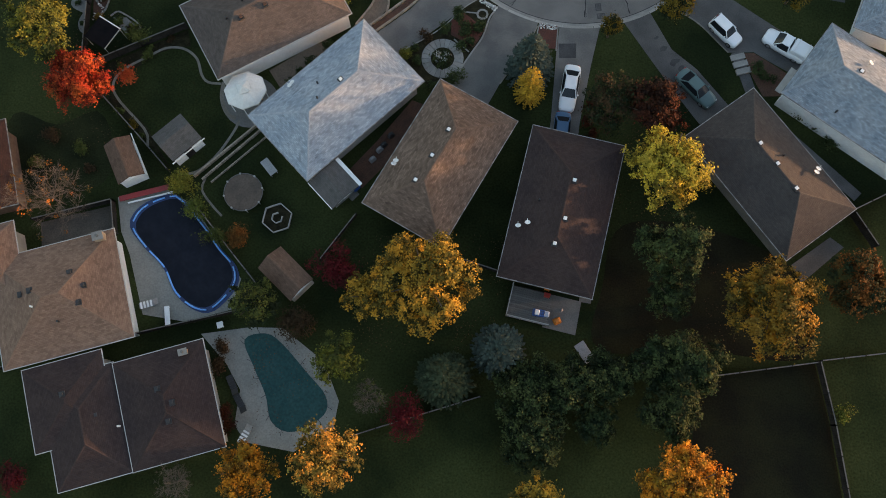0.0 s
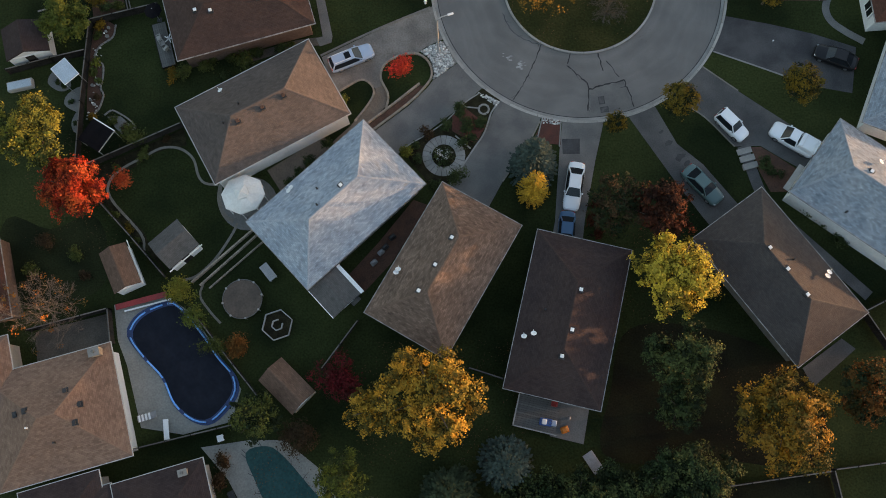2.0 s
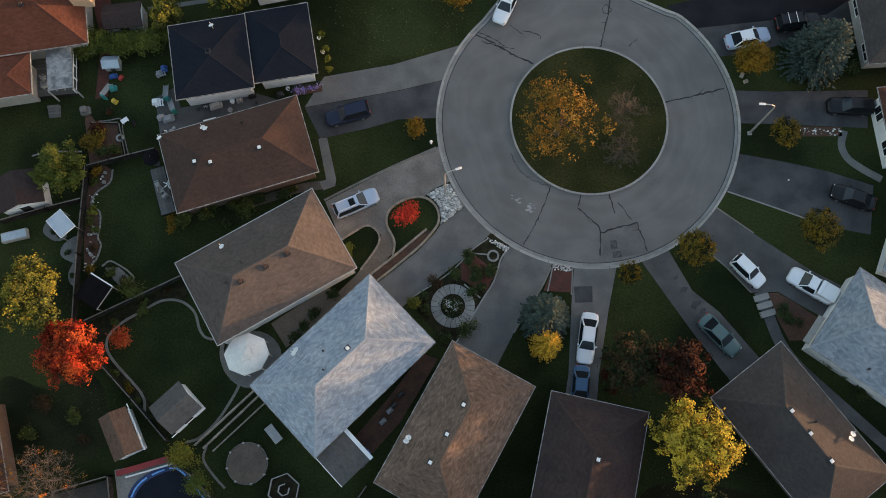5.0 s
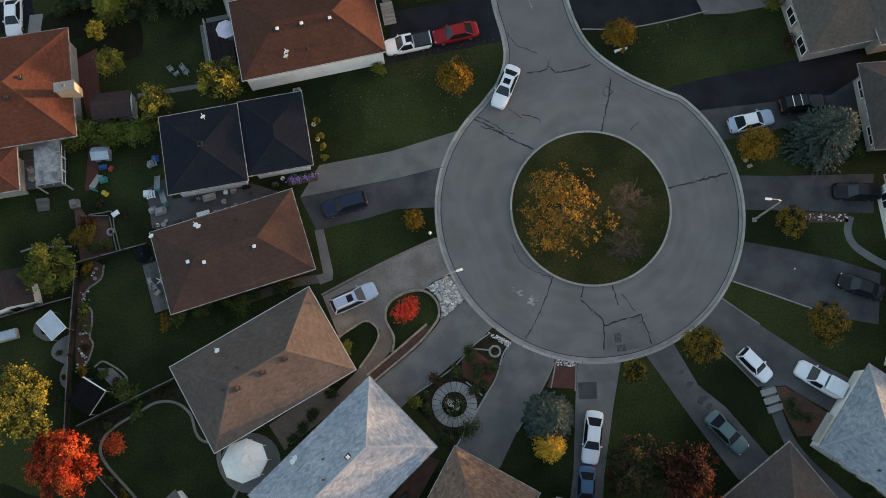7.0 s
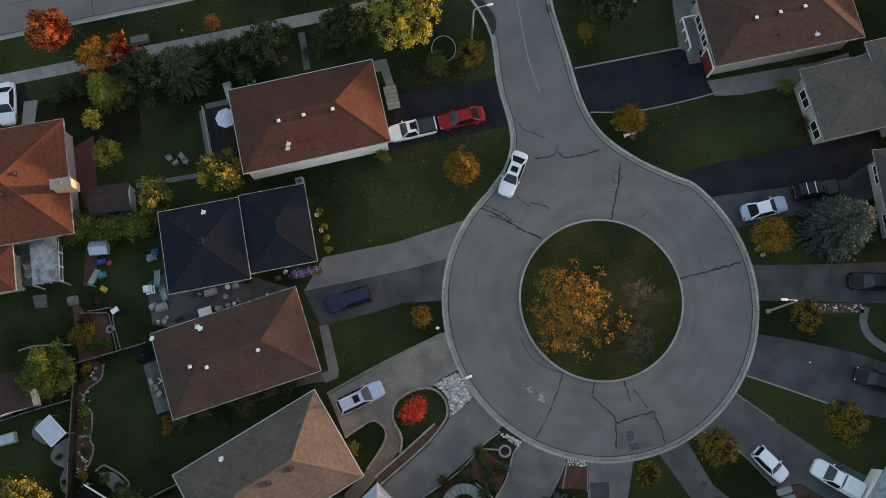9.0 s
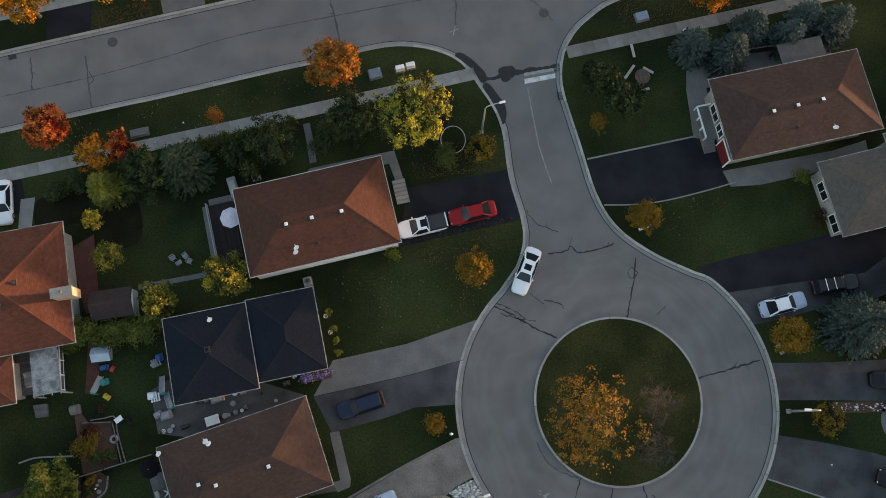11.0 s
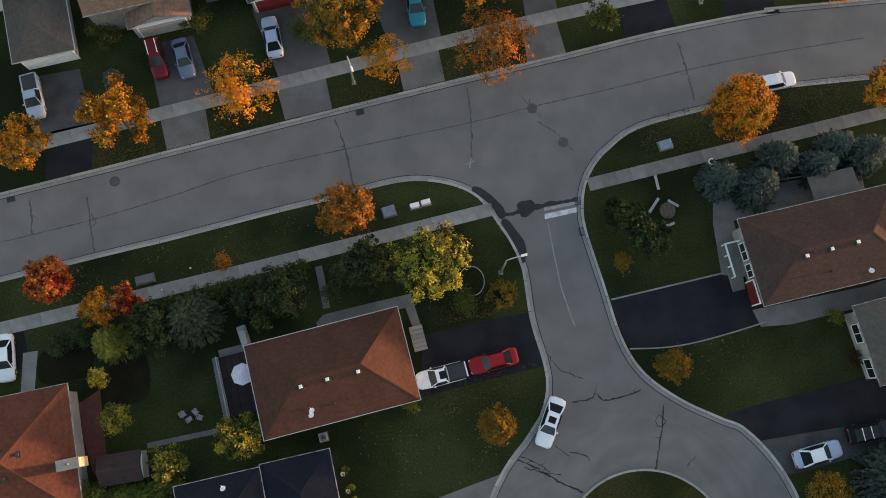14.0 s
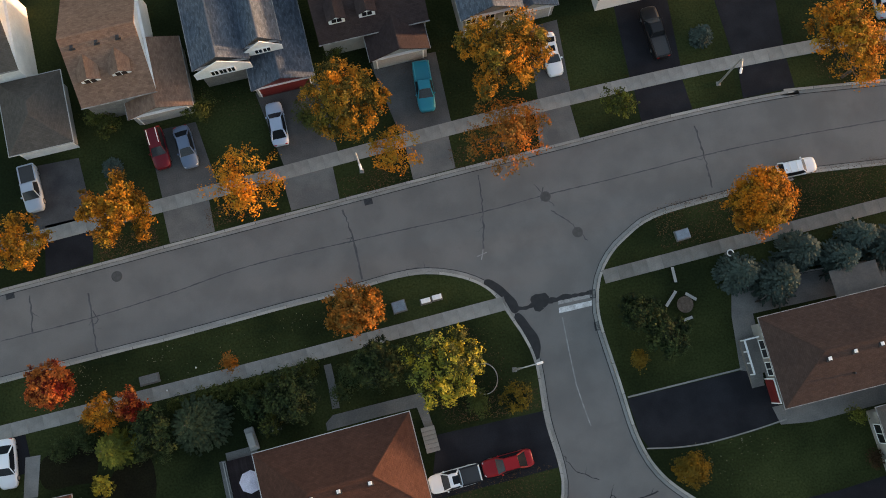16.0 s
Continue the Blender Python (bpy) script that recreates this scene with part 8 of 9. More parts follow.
def pebbles(outline, count, size, mat, label, seed):
    """Loose stones inside an outline: one mesh of small lumps."""
    g = np.random.default_rng(seed)
    O = np.array(outline)
    lo, hi = O.min(0), O.max(0)
    V, F = [], []

    def inside(x, y):
        c = False
        for (ax, ay), (bx, by) in zip(outline, outline[1:] + outline[:1]):
            if (ay > y) != (by > y) and x < (bx - ax) * (y - ay) / (by - ay) + ax:
                c = not c
        return c

    while count:
        x, y = lo + (hi - lo) * g.random(2)
        if not inside(x, y):
            continue
        count -= 1
        r, a = size * (0.5 + g.random()), g.random() * 6.28
        k = len(V)
        for j in range(5):
            b = a + 6.28 * j / 5
            V.append((x + r * math.cos(b), y + r * 0.75 * math.sin(b), 0.0))
        for j in range(5):
            b = a + 6.28 * j / 5
            V.append((x + r * 0.6 * math.cos(b), y + r * 0.45 * math.sin(b), r * (0.7 + 0.4 * g.random())))
        F += [(k + j, k + (j + 1) % 5, k + 5 + (j + 1) % 5, k + 5 + j) for j in range(5)] + [tuple(k + 5 + j for j in range(5))]
    return tagged(part("pebbles", mesh_of("pebbles", V, F), mat), label, "stones", kind="stuff")


PEBBLE = material("pale_pebbles", (0.64, 0.63, 0.6), (0.45, 0.44, 0.42), scale=2.0, fine=5.0, amount=0.2, rough=0.9, islands=0.5)
flat("garden_bed", to_kerb([(-3.2, 50.05), (-2.5, 50.6), (-0.7, 51.2), (0.0, 50.0), (0.5, 48.7), (-2.0, 46.85), (-1.85, 47.5), (-2.1, 48.9), (-2.5, 49.5)]), CONCRETE_GREY, "bed of pale river stones at the kerb", "stone bed", 0.02)
pebbles([(-3.1, 50.05), (-2.5, 50.5), (-1.0, 51.1), (-0.2, 49.8), (0.25, 48.6), (-1.9, 47.0), (-1.75, 47.5), (-2.0, 48.9), (-2.4, 49.5)], 760, 0.12, PEBBLE, "pale river stones heaped at the kerb", 5)
pebbles([(2.6, 45.5), (3.7, 45.0), (4.8, 44.3), (4.4, 43.9), (2.9, 45.0)], 110, 0.1, PEBBLE, "pale river stones at the garden tip", 6)
pebbles([(9.0, 42.6), (10.8, 42.2), (10.8, 41.7), (9.1, 41.9)], 70, 0.1, PEBBLE, "pale river stones at the mulch bed", 7)
pebbles([(33.7, 55.9), (39.1, 55.6), (39.0, 54.8), (33.7, 55.0)], 70, 0.09, PEBBLE, "pale stones along the flower bed", 8)
pebbles([(-37.2, 51.5), (-36.2, 51.6), (-36.2, 41.5), (-37.3, 41.5)], 40, 0.11, PEBBLE, "pale stones along the fence bed", 9)

# ---- lawn scatter ----
LITTER = material("fallen_leaves", (0.11, 0.06, 0.02), (0.07, 0.032, 0.014), scale=0.4, fine=3.0, amount=0.3, rough=0.9, islands=0.5)
PALE_LITTER = material("pale_fallen_leaves", (0.24, 0.22, 0.15), (0.15, 0.115, 0.05), scale=0.4, rough=0.9, islands=0.4)


def litter(x0, y0, x1, y1, count, mat, seed, size=0.047, turn=0.0, z=0.018):
    """Fallen leaves lying on a stretch of ground."""
    g = np.random.default_rng(seed)
    cx, cy = (x0 + x1) / 2, (y0 + y1) / 2
    drift = g.uniform(-0.5, 0.5, (max(6, count // 22), 2)) * [x1 - x0, y1 - y0]
    p = drift[g.integers(0, len(drift), count)] + g.normal(size=(count, 2)) * 0.75
    p = np.where(g.random((count, 1)) < 0.3, g.uniform(-0.5, 0.5, (count, 2)) * [x1 - x0, y1 - y0], p)
    p = np.clip(p, [-(x1 - x0) / 2, -(y1 - y0) / 2], [(x1 - x0) / 2, (y1 - y0) / 2]) + g.normal(size=(count, 2)) * 0.12
    c, s = math.cos(radians(turn)), math.sin(radians(turn))
    p = np.c_[cx + p[:, 0] * c - p[:, 1] * s, cy + p[:, 0] * s + p[:, 1] * c]
    a = g.random(count) * 6.283
    r = size * (0.5 + g.random(count))
    V = np.zeros((count, 4, 3))
    for k in range(4):
        V[:, k, 0] = p[:, 0] + r * np.cos(a + k * 1.571) * (1.0 if k % 2 else 0.65)
        V[:, k, 1] = p[:, 1] + r * np.sin(a + k * 1.571) * (1.0 if k % 2 else 0.65)
        V[:, k, 2] = z + g.random(count) * 0.03
    return tagged(part("fallen_leaves", quads("litter", V.reshape(-1, 3), np.arange(count * 4).reshape(-1, 4)), mat), "fallen autumn leaves scattered over the grass", "leaves", kind="stuff")


litter(-13.0, 65.0, 1.5, 73.0, 170, PALE_LITTER, 41, turn=12)
litter(-6.0, 72.6, 5.2, 75.4, 900, LITTER, 42, turn=8)
litter(-4.5, 81.2, 4.6, 82.8, 900, LITTER, 43, turn=5)
litter(-44.0, 86.0, -10.0, 91.0, 300, PALE_LITTER, 44, turn=9)
litter(18.0, 97.6, 44.0, 101.6, 4200, LITTER, 45, turn=8)
litter(-26.0, 102.3, -20.0, 104.0, 700, LITTER, 46, turn=10)
litter(-12.5, 104.0, -6.0, 106.0, 600, LITTER, 47, turn=10)
litter(-1.5, 106.2, 7.0, 108.2, 1000, LITTER, 48, turn=10)
litter(-36.6, 99.9, -31.0, 101.6, 900, LITTER, 49, turn=10)
litter(19.0, 72.2, 27.0, 77.0, 60, PALE_LITTER, 50)
litter(6.5, 50.5, 20.5, 64.5, 600, LITTER, 51)
litter(-5.0, 83.0, 2.0, 89.5, 350, LITTER, 52)
litter(-19.0, 1.0, -12.0, 10.0, 380, LITTER, 53, z=0.075)
litter(-10.0, 9.0, 6.0, 20.0, 900, LITTER, 54)
litter(24.0, 8.0, 33.0, 17.0, 260, LITTER, 55)
litter(-43.0, 30.0, -33.0, 44.0, 600, LITTER, 56)
litter(16.0, 20.0, 24.0, 36.0, 700, LITTER, 57)
litter(36.5, 110.8, 44.0, 117.0, 700, LITTER, 58)
litter(-31.0, 113.0, 12.0, 118.0, 500, LITTER, 59)

# ---- garden things ----
GREY_PLASTIC = material("grey_plastic", (0.3, 0.3, 0.31), (0.25, 0.25, 0.26), scale=1.5, rough=0.5)
BLUE_PLASTIC = material("blue_plastic", (0.03, 0.09, 0.3), (0.025, 0.07, 0.24), scale=1.5, rough=0.4)
TEAL_PLASTIC = material("teal_plastic", (0.04, 0.25, 0.23), (0.035, 0.2, 0.19), scale=1.5, rough=0.45)
YELLOW_PLASTIC = material("yellow_plastic", (0.55, 0.38, 0.04), (0.5, 0.33, 0.04), scale=1.5, rough=0.45)
ORANGE_PLASTIC = material("orange_plastic", (0.6, 0.2, 0.02), (0.55, 0.17, 0.02), scale=1.5, rough=0.45)
RED_PLASTIC = material("red_plastic", (0.4, 0.04, 0.03), (0.34, 0.035, 0.03), scale=1.5, rough=0.45)
MAT_DARK = material("trampoline_mat", (0.075, 0.058, 0.047), (0.1, 0.076, 0.06), scale=1.0, fine=6.0, amount=0.25, rough=0.9)
LILAC = material("lilac_parasol_cloth", (0.62, 0.58, 0.68), (0.54, 0.5, 0.6), scale=1.0, rough=0.9)
PURPLE = material("violet_flowers", (0.16, 0.1, 0.42), (0.4, 0.35, 0.6), scale=3.0, rough=0.8, islands=0.4)


def circle(r, n=24, z=None):
    pts = [(r * math.cos(a), r * math.sin(a)) for a in np.linspace(0, 6.28318, n + 1)[:-1]]
    return pts if z is None else [(x, y, z) for x, y in pts]


def trampoline(x, y, r):
    ob = thing("trampoline", pose(x, y, 0), "round garden trampoline with a dull brown mat", "trampoline")
    part("mat", slab(circle(r * 0.97, 28), 0.74, 0.76), MAT_DARK, ob)
    part("frame_ring", tube(circle(r, 28, 0.76), 0.04, 6, True), DECK_GREY, ob)
    for i in range(8):
        a = 6.283 * i / 8 + 0.2
        part("leg", tube([(r * math.cos(a), r * math.sin(a), 0), (r * math.cos(a), r * math.sin(a), 0.75)], 0.035, 6), STEEL, ob)
        part("foam_pad", tube([(r * math.cos(a), r * math.sin(a), 0.75), (r * math.cos(a), r * math.sin(a), 0.9)], 0.1, 8), SIDING, ob)


trampoline(-20.6, 24.5, 1.9)


def hex_table(x, y, r):
    ob = thing("picnic_table", pose(x, y, 0, 0, 0, 18), "hexagonal garden frame with a small hexagon inside", "garden frame")
    corners = [(r * math.cos(math.pi / 3 * i), r * math.sin(math.pi / 3 * i)) for i in range(6)]
    for a, b in zip(corners, corners[1:] + corners[:1]):
        part("side_board", ribbon([a, b], 0.09, 0.0, 0.3), SIDING, ob)
    inner = [(u * 0.36, v * 0.36) for u, v in corners]
    for a, b in list(zip(inner, inner[1:] + inner[:1]))[1:]:
        part("inner_board", ribbon([a, b], 0.09, 0.0, 0.34), SIDING, ob)
    part("base", slab([(u * 0.96, v * 0.96) for u, v in corners], 0.0, 0.03), SOIL, ob)


hex_table(-17.3, 22.0, 1.5)


def garden_table(x, y, l, w, ang, mat, label, h=0.73):
    ob = thing("garden_table", pose(x, y, 0, 0, 0, ang), label, "table")
    part("tabletop", boxes((-l / 2, -w / 2, h - 0.04, l / 2, w / 2, h), bevel=0.015), mat, ob)
    for sx in (-1, 1):
        for sy in (-1, 1):
            part("leg", boxes((sx * (l / 2 - 0.1) - 0.03, sy * (w / 2 - 0.1) - 0.03, 0, sx * (l / 2 - 0.1) + 0.03, sy * (w / 2 - 0.1) + 0.03, h - 0.04)), mat, ob)
    return ob


garden_table(-18.2, 27.1, 1.8, 0.85, -52, GREY_PLASTIC, "grey slatted garden table on the lawn")
garden_table(12.15, 8.65, 2.0, 1.05, -58, GREY_PLASTIC, "grey covered garden table on the grass", 0.45)
garden_table(-27.4, 12.4, 1.9, 0.5, 97, WHITE, "white narrow pool bench beside the pool", 0.45)
garden_table(-22.3, 11.5, 0.6, 0.6, 15, WHITE, "small white pool filter box", 0.5)
garden_table(-25.0, 58.3, 1.3, 0.9, 14, WHITE, "white folding table in the yard", 0.7)
garden_table(-33.9, 59.0, 0.75, 0.5, 35, WHITE, "small white box on the lawn", 0.4)


def lounger(x, y, ang, mat, label):
    ob = thing("sun_lounger", pose(x, y, 0, 0, 0, ang), label, "lounger")
    part("frame", boxes((-0.9, -0.3, 0.3, 0.5, 0.3, 0.35)), mat, ob)
    back = boxes((0.0, -0.3, -0.02, 0.65, 0.3, 0.03))
    part("backrest", back, mat, ob, "", pose(0.48, 0, 0.34, 0, -35, 0))
    for i in range(4):
        part("slat", boxes((-0.8 + 0.32 * i, -0.32, 0.35, -0.62 + 0.32 * i, 0.32, 0.375)), WHITE if mat is GREY_PLASTIC else mat, ob)
    for u, v in ((-0.8, -0.27), (-0.8, 0.27), (0.45, -0.27), (0.45, 0.27)):
        part("leg", boxes((u - 0.03, v - 0.03, 0, u + 0.03, v + 0.03, 0.3)), mat, ob)


lounger(-29.3, 13.6, 15, GREY_PLASTIC, "white slatted lounger beside the pool")
lounger(-19.5, 1.3, 60, GREY_PLASTIC, "pale lounger beside the teal pool")
lounger(-20.9, 5.9, -65, DARK_METAL, "dark folded lounger beside the teal pool")
lounger(-20.1, 4.2, -60, DARK_METAL, "dark folded lounger beside the teal pool")


def chair(x, y, z, ang, mat, label):
    ob = thing("garden_chair", pose(x, y, z, 0, 0, ang), label, "chair", "garden chairs")
    part("seat", boxes((-0.24, -0.24, 0.38, 0.24, 0.24, 0.43), bevel=0.02), mat, ob)
    part("backrest", boxes((-0.27, -0.24, 0.43, -0.21, 0.24, 0.88), bevel=0.02), mat, ob)
    for s in (-1, 1):
        part("armrest", boxes((-0.22, s * 0.27 - 0.03, 0.6, 0.2, s * 0.27 + 0.03, 0.64), bevel=0.01), mat, ob)
        for u in (-0.2, 0.2):
            part("leg", boxes((u - 0.025, s * 0.22 - 0.025, 0, u + 0.025, s * 0.22 + 0.025, 0.38)), mat, ob)


for x, y, a in ((-29.7, 51.3, 20), (-29.3, 50.7, 140), (-30.1, 51.9, 200)):
    chair(x, y, 0.35, a, SIDING, "pale plastic garden chair on the deck")
chair(8.75, 14.0, 0.6, 75, RED_PLASTIC, "red garden chair on the deck")
chair(8.8, 14.7, 0.6, 75, ORANGE_PLASTIC, "orange-red garden chair on the deck")
for x, y, a in ((-28.7, 72.35, 30), (-28.1, 71.8, 120), (-27.5, 72.45, 220), (-27.1, 71.9, 250)):
    chair(x, y + 1.9, 0.0, a, GREY_PLASTIC, "grey garden chair on the dark lawn")
for x, y, a in ((-42.2, 63.7, 20), (-42.0, 62.8, 100)):
    chair(x, y, 0.6, a, SIDING, "pale garden chair on the deck")
garden_table(-42.3, 63.2, 0.8, 0.8, 10, GREY_PLASTIC, "small round-edged table on the deck")

# pergola roof over the deck
FROSTED = material("weathered_sheet", (0.13, 0.14, 0.15), (0.33, 0.34, 0.35), scale=1.3, fine=9.0, amount=0.3, rough=0.5, gloss=0.3)
perg = thing("pergola", pose(-39.95, 64.05, 0, 0, 0, 7), "grey pergola with a weathered translucent sheet roof", "pergola")
part("roof_sheet", boxes((-1.25, -2.38, 2.55, 1.25, 2.38, 2.6)), FROSTED, perg, "weathered translucent roof sheet")
for i in range(4):
    part("batten", boxes((-1.3, -2.38 + i * 1.56, 2.6, 1.3, -2.3 + i * 1.56, 2.63)), GREY_PLASTIC, perg)
for i in range(4):
    part("beam", boxes((-1.25 + i * 0.82, -2.55, 2.45, -1.17 + i * 0.82, 2.55, 2.55)), GREY_PLASTIC, perg)
for sx in (-1.25, 1.25):
    for sy in (-2.4, 2.4):
        part("post", boxes((sx - 0.06, sy - 0.06, 0, sx + 0.06, sy + 0.06, 2.5)), GREY_PLASTIC, perg)
steps = thing("deck_stairs", pose(-41.3, 60.9, 0, 0, 0, 4), "grey timber stairs down from the deck", "stairs")
for i in range(4):
    part("step", boxes((-0.6, -0.3 * (i + 1), 0.0, 0.6, -0.3 * i, 0.5 - 0.13 * i)), DECK_GREY, steps)


def parasol(x, y, z, r, mat, label):
    ob = thing("parasol", pose(x, y, z), label, "parasol")
    bm = bmesh.new()
    top = bm.verts.new((0, 0, 2.45))
    rim = [bm.verts.new((r * math.cos(a), r * math.sin(a), 2.05)) for a in np.linspace(0, 6.28318, 9)[:-1]]
    for i in range(8):
        bm.faces.new((rim[i], rim[(i + 1) % 8], top))
    part("canopy", bm, mat, ob)
    part("pole", tube([(0, 0, 0), (0, 0, 2.55)], 0.03, 6), STEEL, ob)
    part("base", boxes((-0.25, -0.25, 0, 0.25, 0.25, 0.08), bevel=0.02), DARK_METAL, ob)


parasol(-22.5, 77.4, 0.4, 1.05, LILAC, "open lilac parasol on the deck")
parasol(-30.4, 54.3, 0.0, 0.9, BLACK_CLOTH, "dark folded parasol beside the deck")

# playthings and clutter in the yard of the charcoal-roofed house
def playhouse(x, y, ang):
    ob = thing("playhouse", pose(x, y, 0, 0, 0, ang), "small plastic playhouse with a pale blue roof", "playhouse")
    part("wall", boxes((-0.75, -0.55, 0, 0.75, 0.55, 1.0)), SIDING, ob)
    faces, _ = gable_faces(-0.9, 0.9, -0.7, 0.7, 1.0, 1.45, "x")
    part("roof", roof_mesh(faces, 0.06), SKY_CLOTH, ob)
    # Dark panel on the closed wall, painted as a shaded opening.
    part("doorway", boxes((-0.2, -0.57, 0.02, 0.25, -0.54, 0.8)), DARK_METAL, ob)


def slide(x, y, ang, mat):
    ob = thing("play_slide", pose(x, y, 0, 0, 0, ang), "small garden slide with a pale chute", "slide")
    part("chute", boxes((-0.9, -0.25, -0.03, 0.9, 0.25, 0.03), bevel=0.02), mat, ob, "", pose(0.1, 0, 0.55, 0, 28, 0))
    part("ladder", boxes((-0.85, -0.25, 0, -0.72, 0.25, 1.0)), TEAL_PLASTIC, ob)
    for s in (-1, 1):
        part("side_rail", boxes((-0.9, -0.03, 0.0, 0.9, 0.03, 0.1)), mat, ob, "", pose(0.1, s * 0.25, 0.58, 0, 28, 0))


def lump(x, y, ang, l, w, h, mat, name, label, category, z=0.0):
    """A small moulded garden object with a base and a rounded upper part."""
    ob = thing(name, pose(x, y, z, 0, 0, ang), label, category)
    part("base", boxes((-l / 2, -w / 2, 0, l / 2, w / 2, h * 0.55), bevel=min(l, w, h) * 0.12), mat, ob)
    part("top", boxes((-l * 0.38, -w * 0.38, h * 0.5, l * 0.3, w * 0.38, h), bevel=min(l, w, h) * 0.14), mat, ob)


playhouse(-35.4, 65.2, 2)
lump(-35.4, 64.0, 10, 0.9, 0.5, 0.5, BLUE_PLASTIC, "toy_car", "blue plastic ride-on toy", "toy")
lump(-34.6, 63.8, 60, 0.6, 0.35, 0.45, RED_PLASTIC, "toy_car", "red plastic ride-on toy", "toy")
slide(-35.9, 62.3, 75, SIDING)
lump(-35.3, 62.6, 15, 0.8, 0.6, 0.7, TEAL_PLASTIC, "play_table", "teal plastic play table", "toy")
lump(-35.1, 61.2, -35, 0.7, 0.5, 0.5, YELLOW_PLASTIC, "toy_truck", "yellow plastic toy truck", "toy")
slide(-29.7, 61.9, 100, GREY_PLASTIC)
slide(-29.1, 60.4, 115, GREY_PLASTIC)
lump(-30.8, 61.0, 5, 0.9, 0.7, 0.5, WHITE, "storage_box", "white slatted garden box", "box")
lump(-30.2, 59.2, 30, 0.8, 0.6, 0.7, GREY_PLASTIC, "barbecue", "grey covered barbecue in the yard", "barbecue")
lump(-30.1, 64.6, 10, 0.7, 0.7, 0.7, BLUE_PLASTIC, "water_barrel", "blue plastic barrel beside the house", "barrel")
lump(-30.6, 64.0, 40, 0.7, 0.4, 0.6, GREY_PLASTIC, "garden_cart", "grey garden cart beside the house", "cart")
lump(-24.6, 60.3, 14, 1.3, 0.7, 0.6, SIDING, "bench_box", "pale bench and boxes by the wall", "bench")
lump(-22.2, 60.8, 14, 0.6, 0.5, 0.6, GREY_PLASTIC, "planter_box", "grey planter pot beside the wall", "planter")
lump(-20.9, 61.2, 14, 0.8, 0.4, 0.5, FENCE_WOOD, "planter_box", "weathered planter box beside the wall", "planter")
lump(-23.6, 58.7, 14, 0.4, 0.4, 0.5, SIDING, "planter_box", "pale planter pot in the yard", "planter")
lump(-22.9, 58.9, 14, 0.4, 0.4, 0.5, SIDING, "planter_box", "pale planter pot in the yard", "planter")
lump(-18.0, 61.3, 14, 0.7, 0.5, 0.6, DARK_METAL, "planter_box", "dark planter pot with wilted plants", "planter")
flowers = thing("flower_bed", pose(-15.2, 61.75, 0, 0, 0, 8), "violet and white flowers along the garage wall", "flowers")
V, F = leaf_cloud([(u, 0, 0.3) for u in np.linspace(-1.2, 1.2, 7)], [0.42] * 7, 420, 0.07, 0.8, 77)
part("blossom", quads("blossom", V, F), PURPLE, flowers)
part("soil", boxes((-1.5, -0.4, -0.02, 1.5, 0.4, 0.06)), MULCH, flowers)
V, F = leaf_cloud([(u, v, 0.2) for u, v in ((0, 0), (0.5, 0.3), (-0.5, 0.2), (0.2, -0.5), (-0.3, -0.4))], [0.35] * 5, 220, 0.05, 0.7, 78)
fb = thing("flower_bed", pose(-1.0, 38.7, 0.35), "small white blossoms in the round bed", "flowers")
part("blossom", quads("blossom", V, F), PEBBLE, fb)
shrub(-1.0, 38.7, 1.0, 0.5, L_DARK, "low dark plants filling the round bed")
for x, y in ((0.6, 42.9), (1.7, 42.0), (0.9, 43.6), (2.7, 41.8), (-2.6, 40.9), (-3.7, 39.7), (-3.6, 38.4), (-1.9, 35.6), (1.0, 39.9), (1.9, 40.4)):
    shrub(x, y, 0.6 + 0.1 * math.sin(x * 9), 0.9, L_DARK if (x * 7) % 2 < 1.3 else L_BROWN, "clipped dark front garden bush")
lump(-38.0, 60.2, 10, 1.0, 0.9, 1.0, CONCRETE_GREY, "compost_bin", "round grey compost bin at the garden edge", "compost bin")
# An old tyre lying on the soil.
tyre = thing("old_tyre", pose(-34.4, 57.2, 0), "pale old tyre lying on the soil", "planter")
part("tread", tube(circle(0.32, 14, 0.1), 0.11, 8, True), SIDING, tyre)
tank = thing("water_tank", pose(-44.2, 47.2, 0, 0, 0, 12), "long pale blue covered cold frame at the fence", "cold frame")
part("base", boxes((-1.3, -0.5, 0, 1.3, 0.5, 0.6), bevel=0.05), SIDING, tank)
part("lid", boxes((-1.2, -0.4, 0.6, 1.2, 0.4, 0.66), bevel=0.02), SKY_CLOTH, tank)
for pts in ([(-41.0, 48.9), (-39.6, 48.4), (-39.2, 47.0), (-40.3, 46.6), (-41.6, 47.6)], [(-39.4, 46.3), (-37.9, 47.0), (-37.8, 44.4), (-38.8, 44.5), (-39.7, 45.2)], [(-38.3, 44.4), (-37.8, 44.4), (-37.8, 42.0), (-38.5, 42.2), (-38.8, 43.2)]):
    flat("garden_bed", smooth_line(pts, 0.3, True), CONCRETE_GREY, "rounded pale gravel bed with dark planting holes", "gravel bed", 0.025)
for x, y in ((-40.5, 47.6), (-39.8, 47.2), (-38.9, 45.4), (-38.3, 43.1), (-37.9, 44.2)):
    shrub(x, y, 0.28, 0.35, L_DARK, "small dark plant in the gravel")

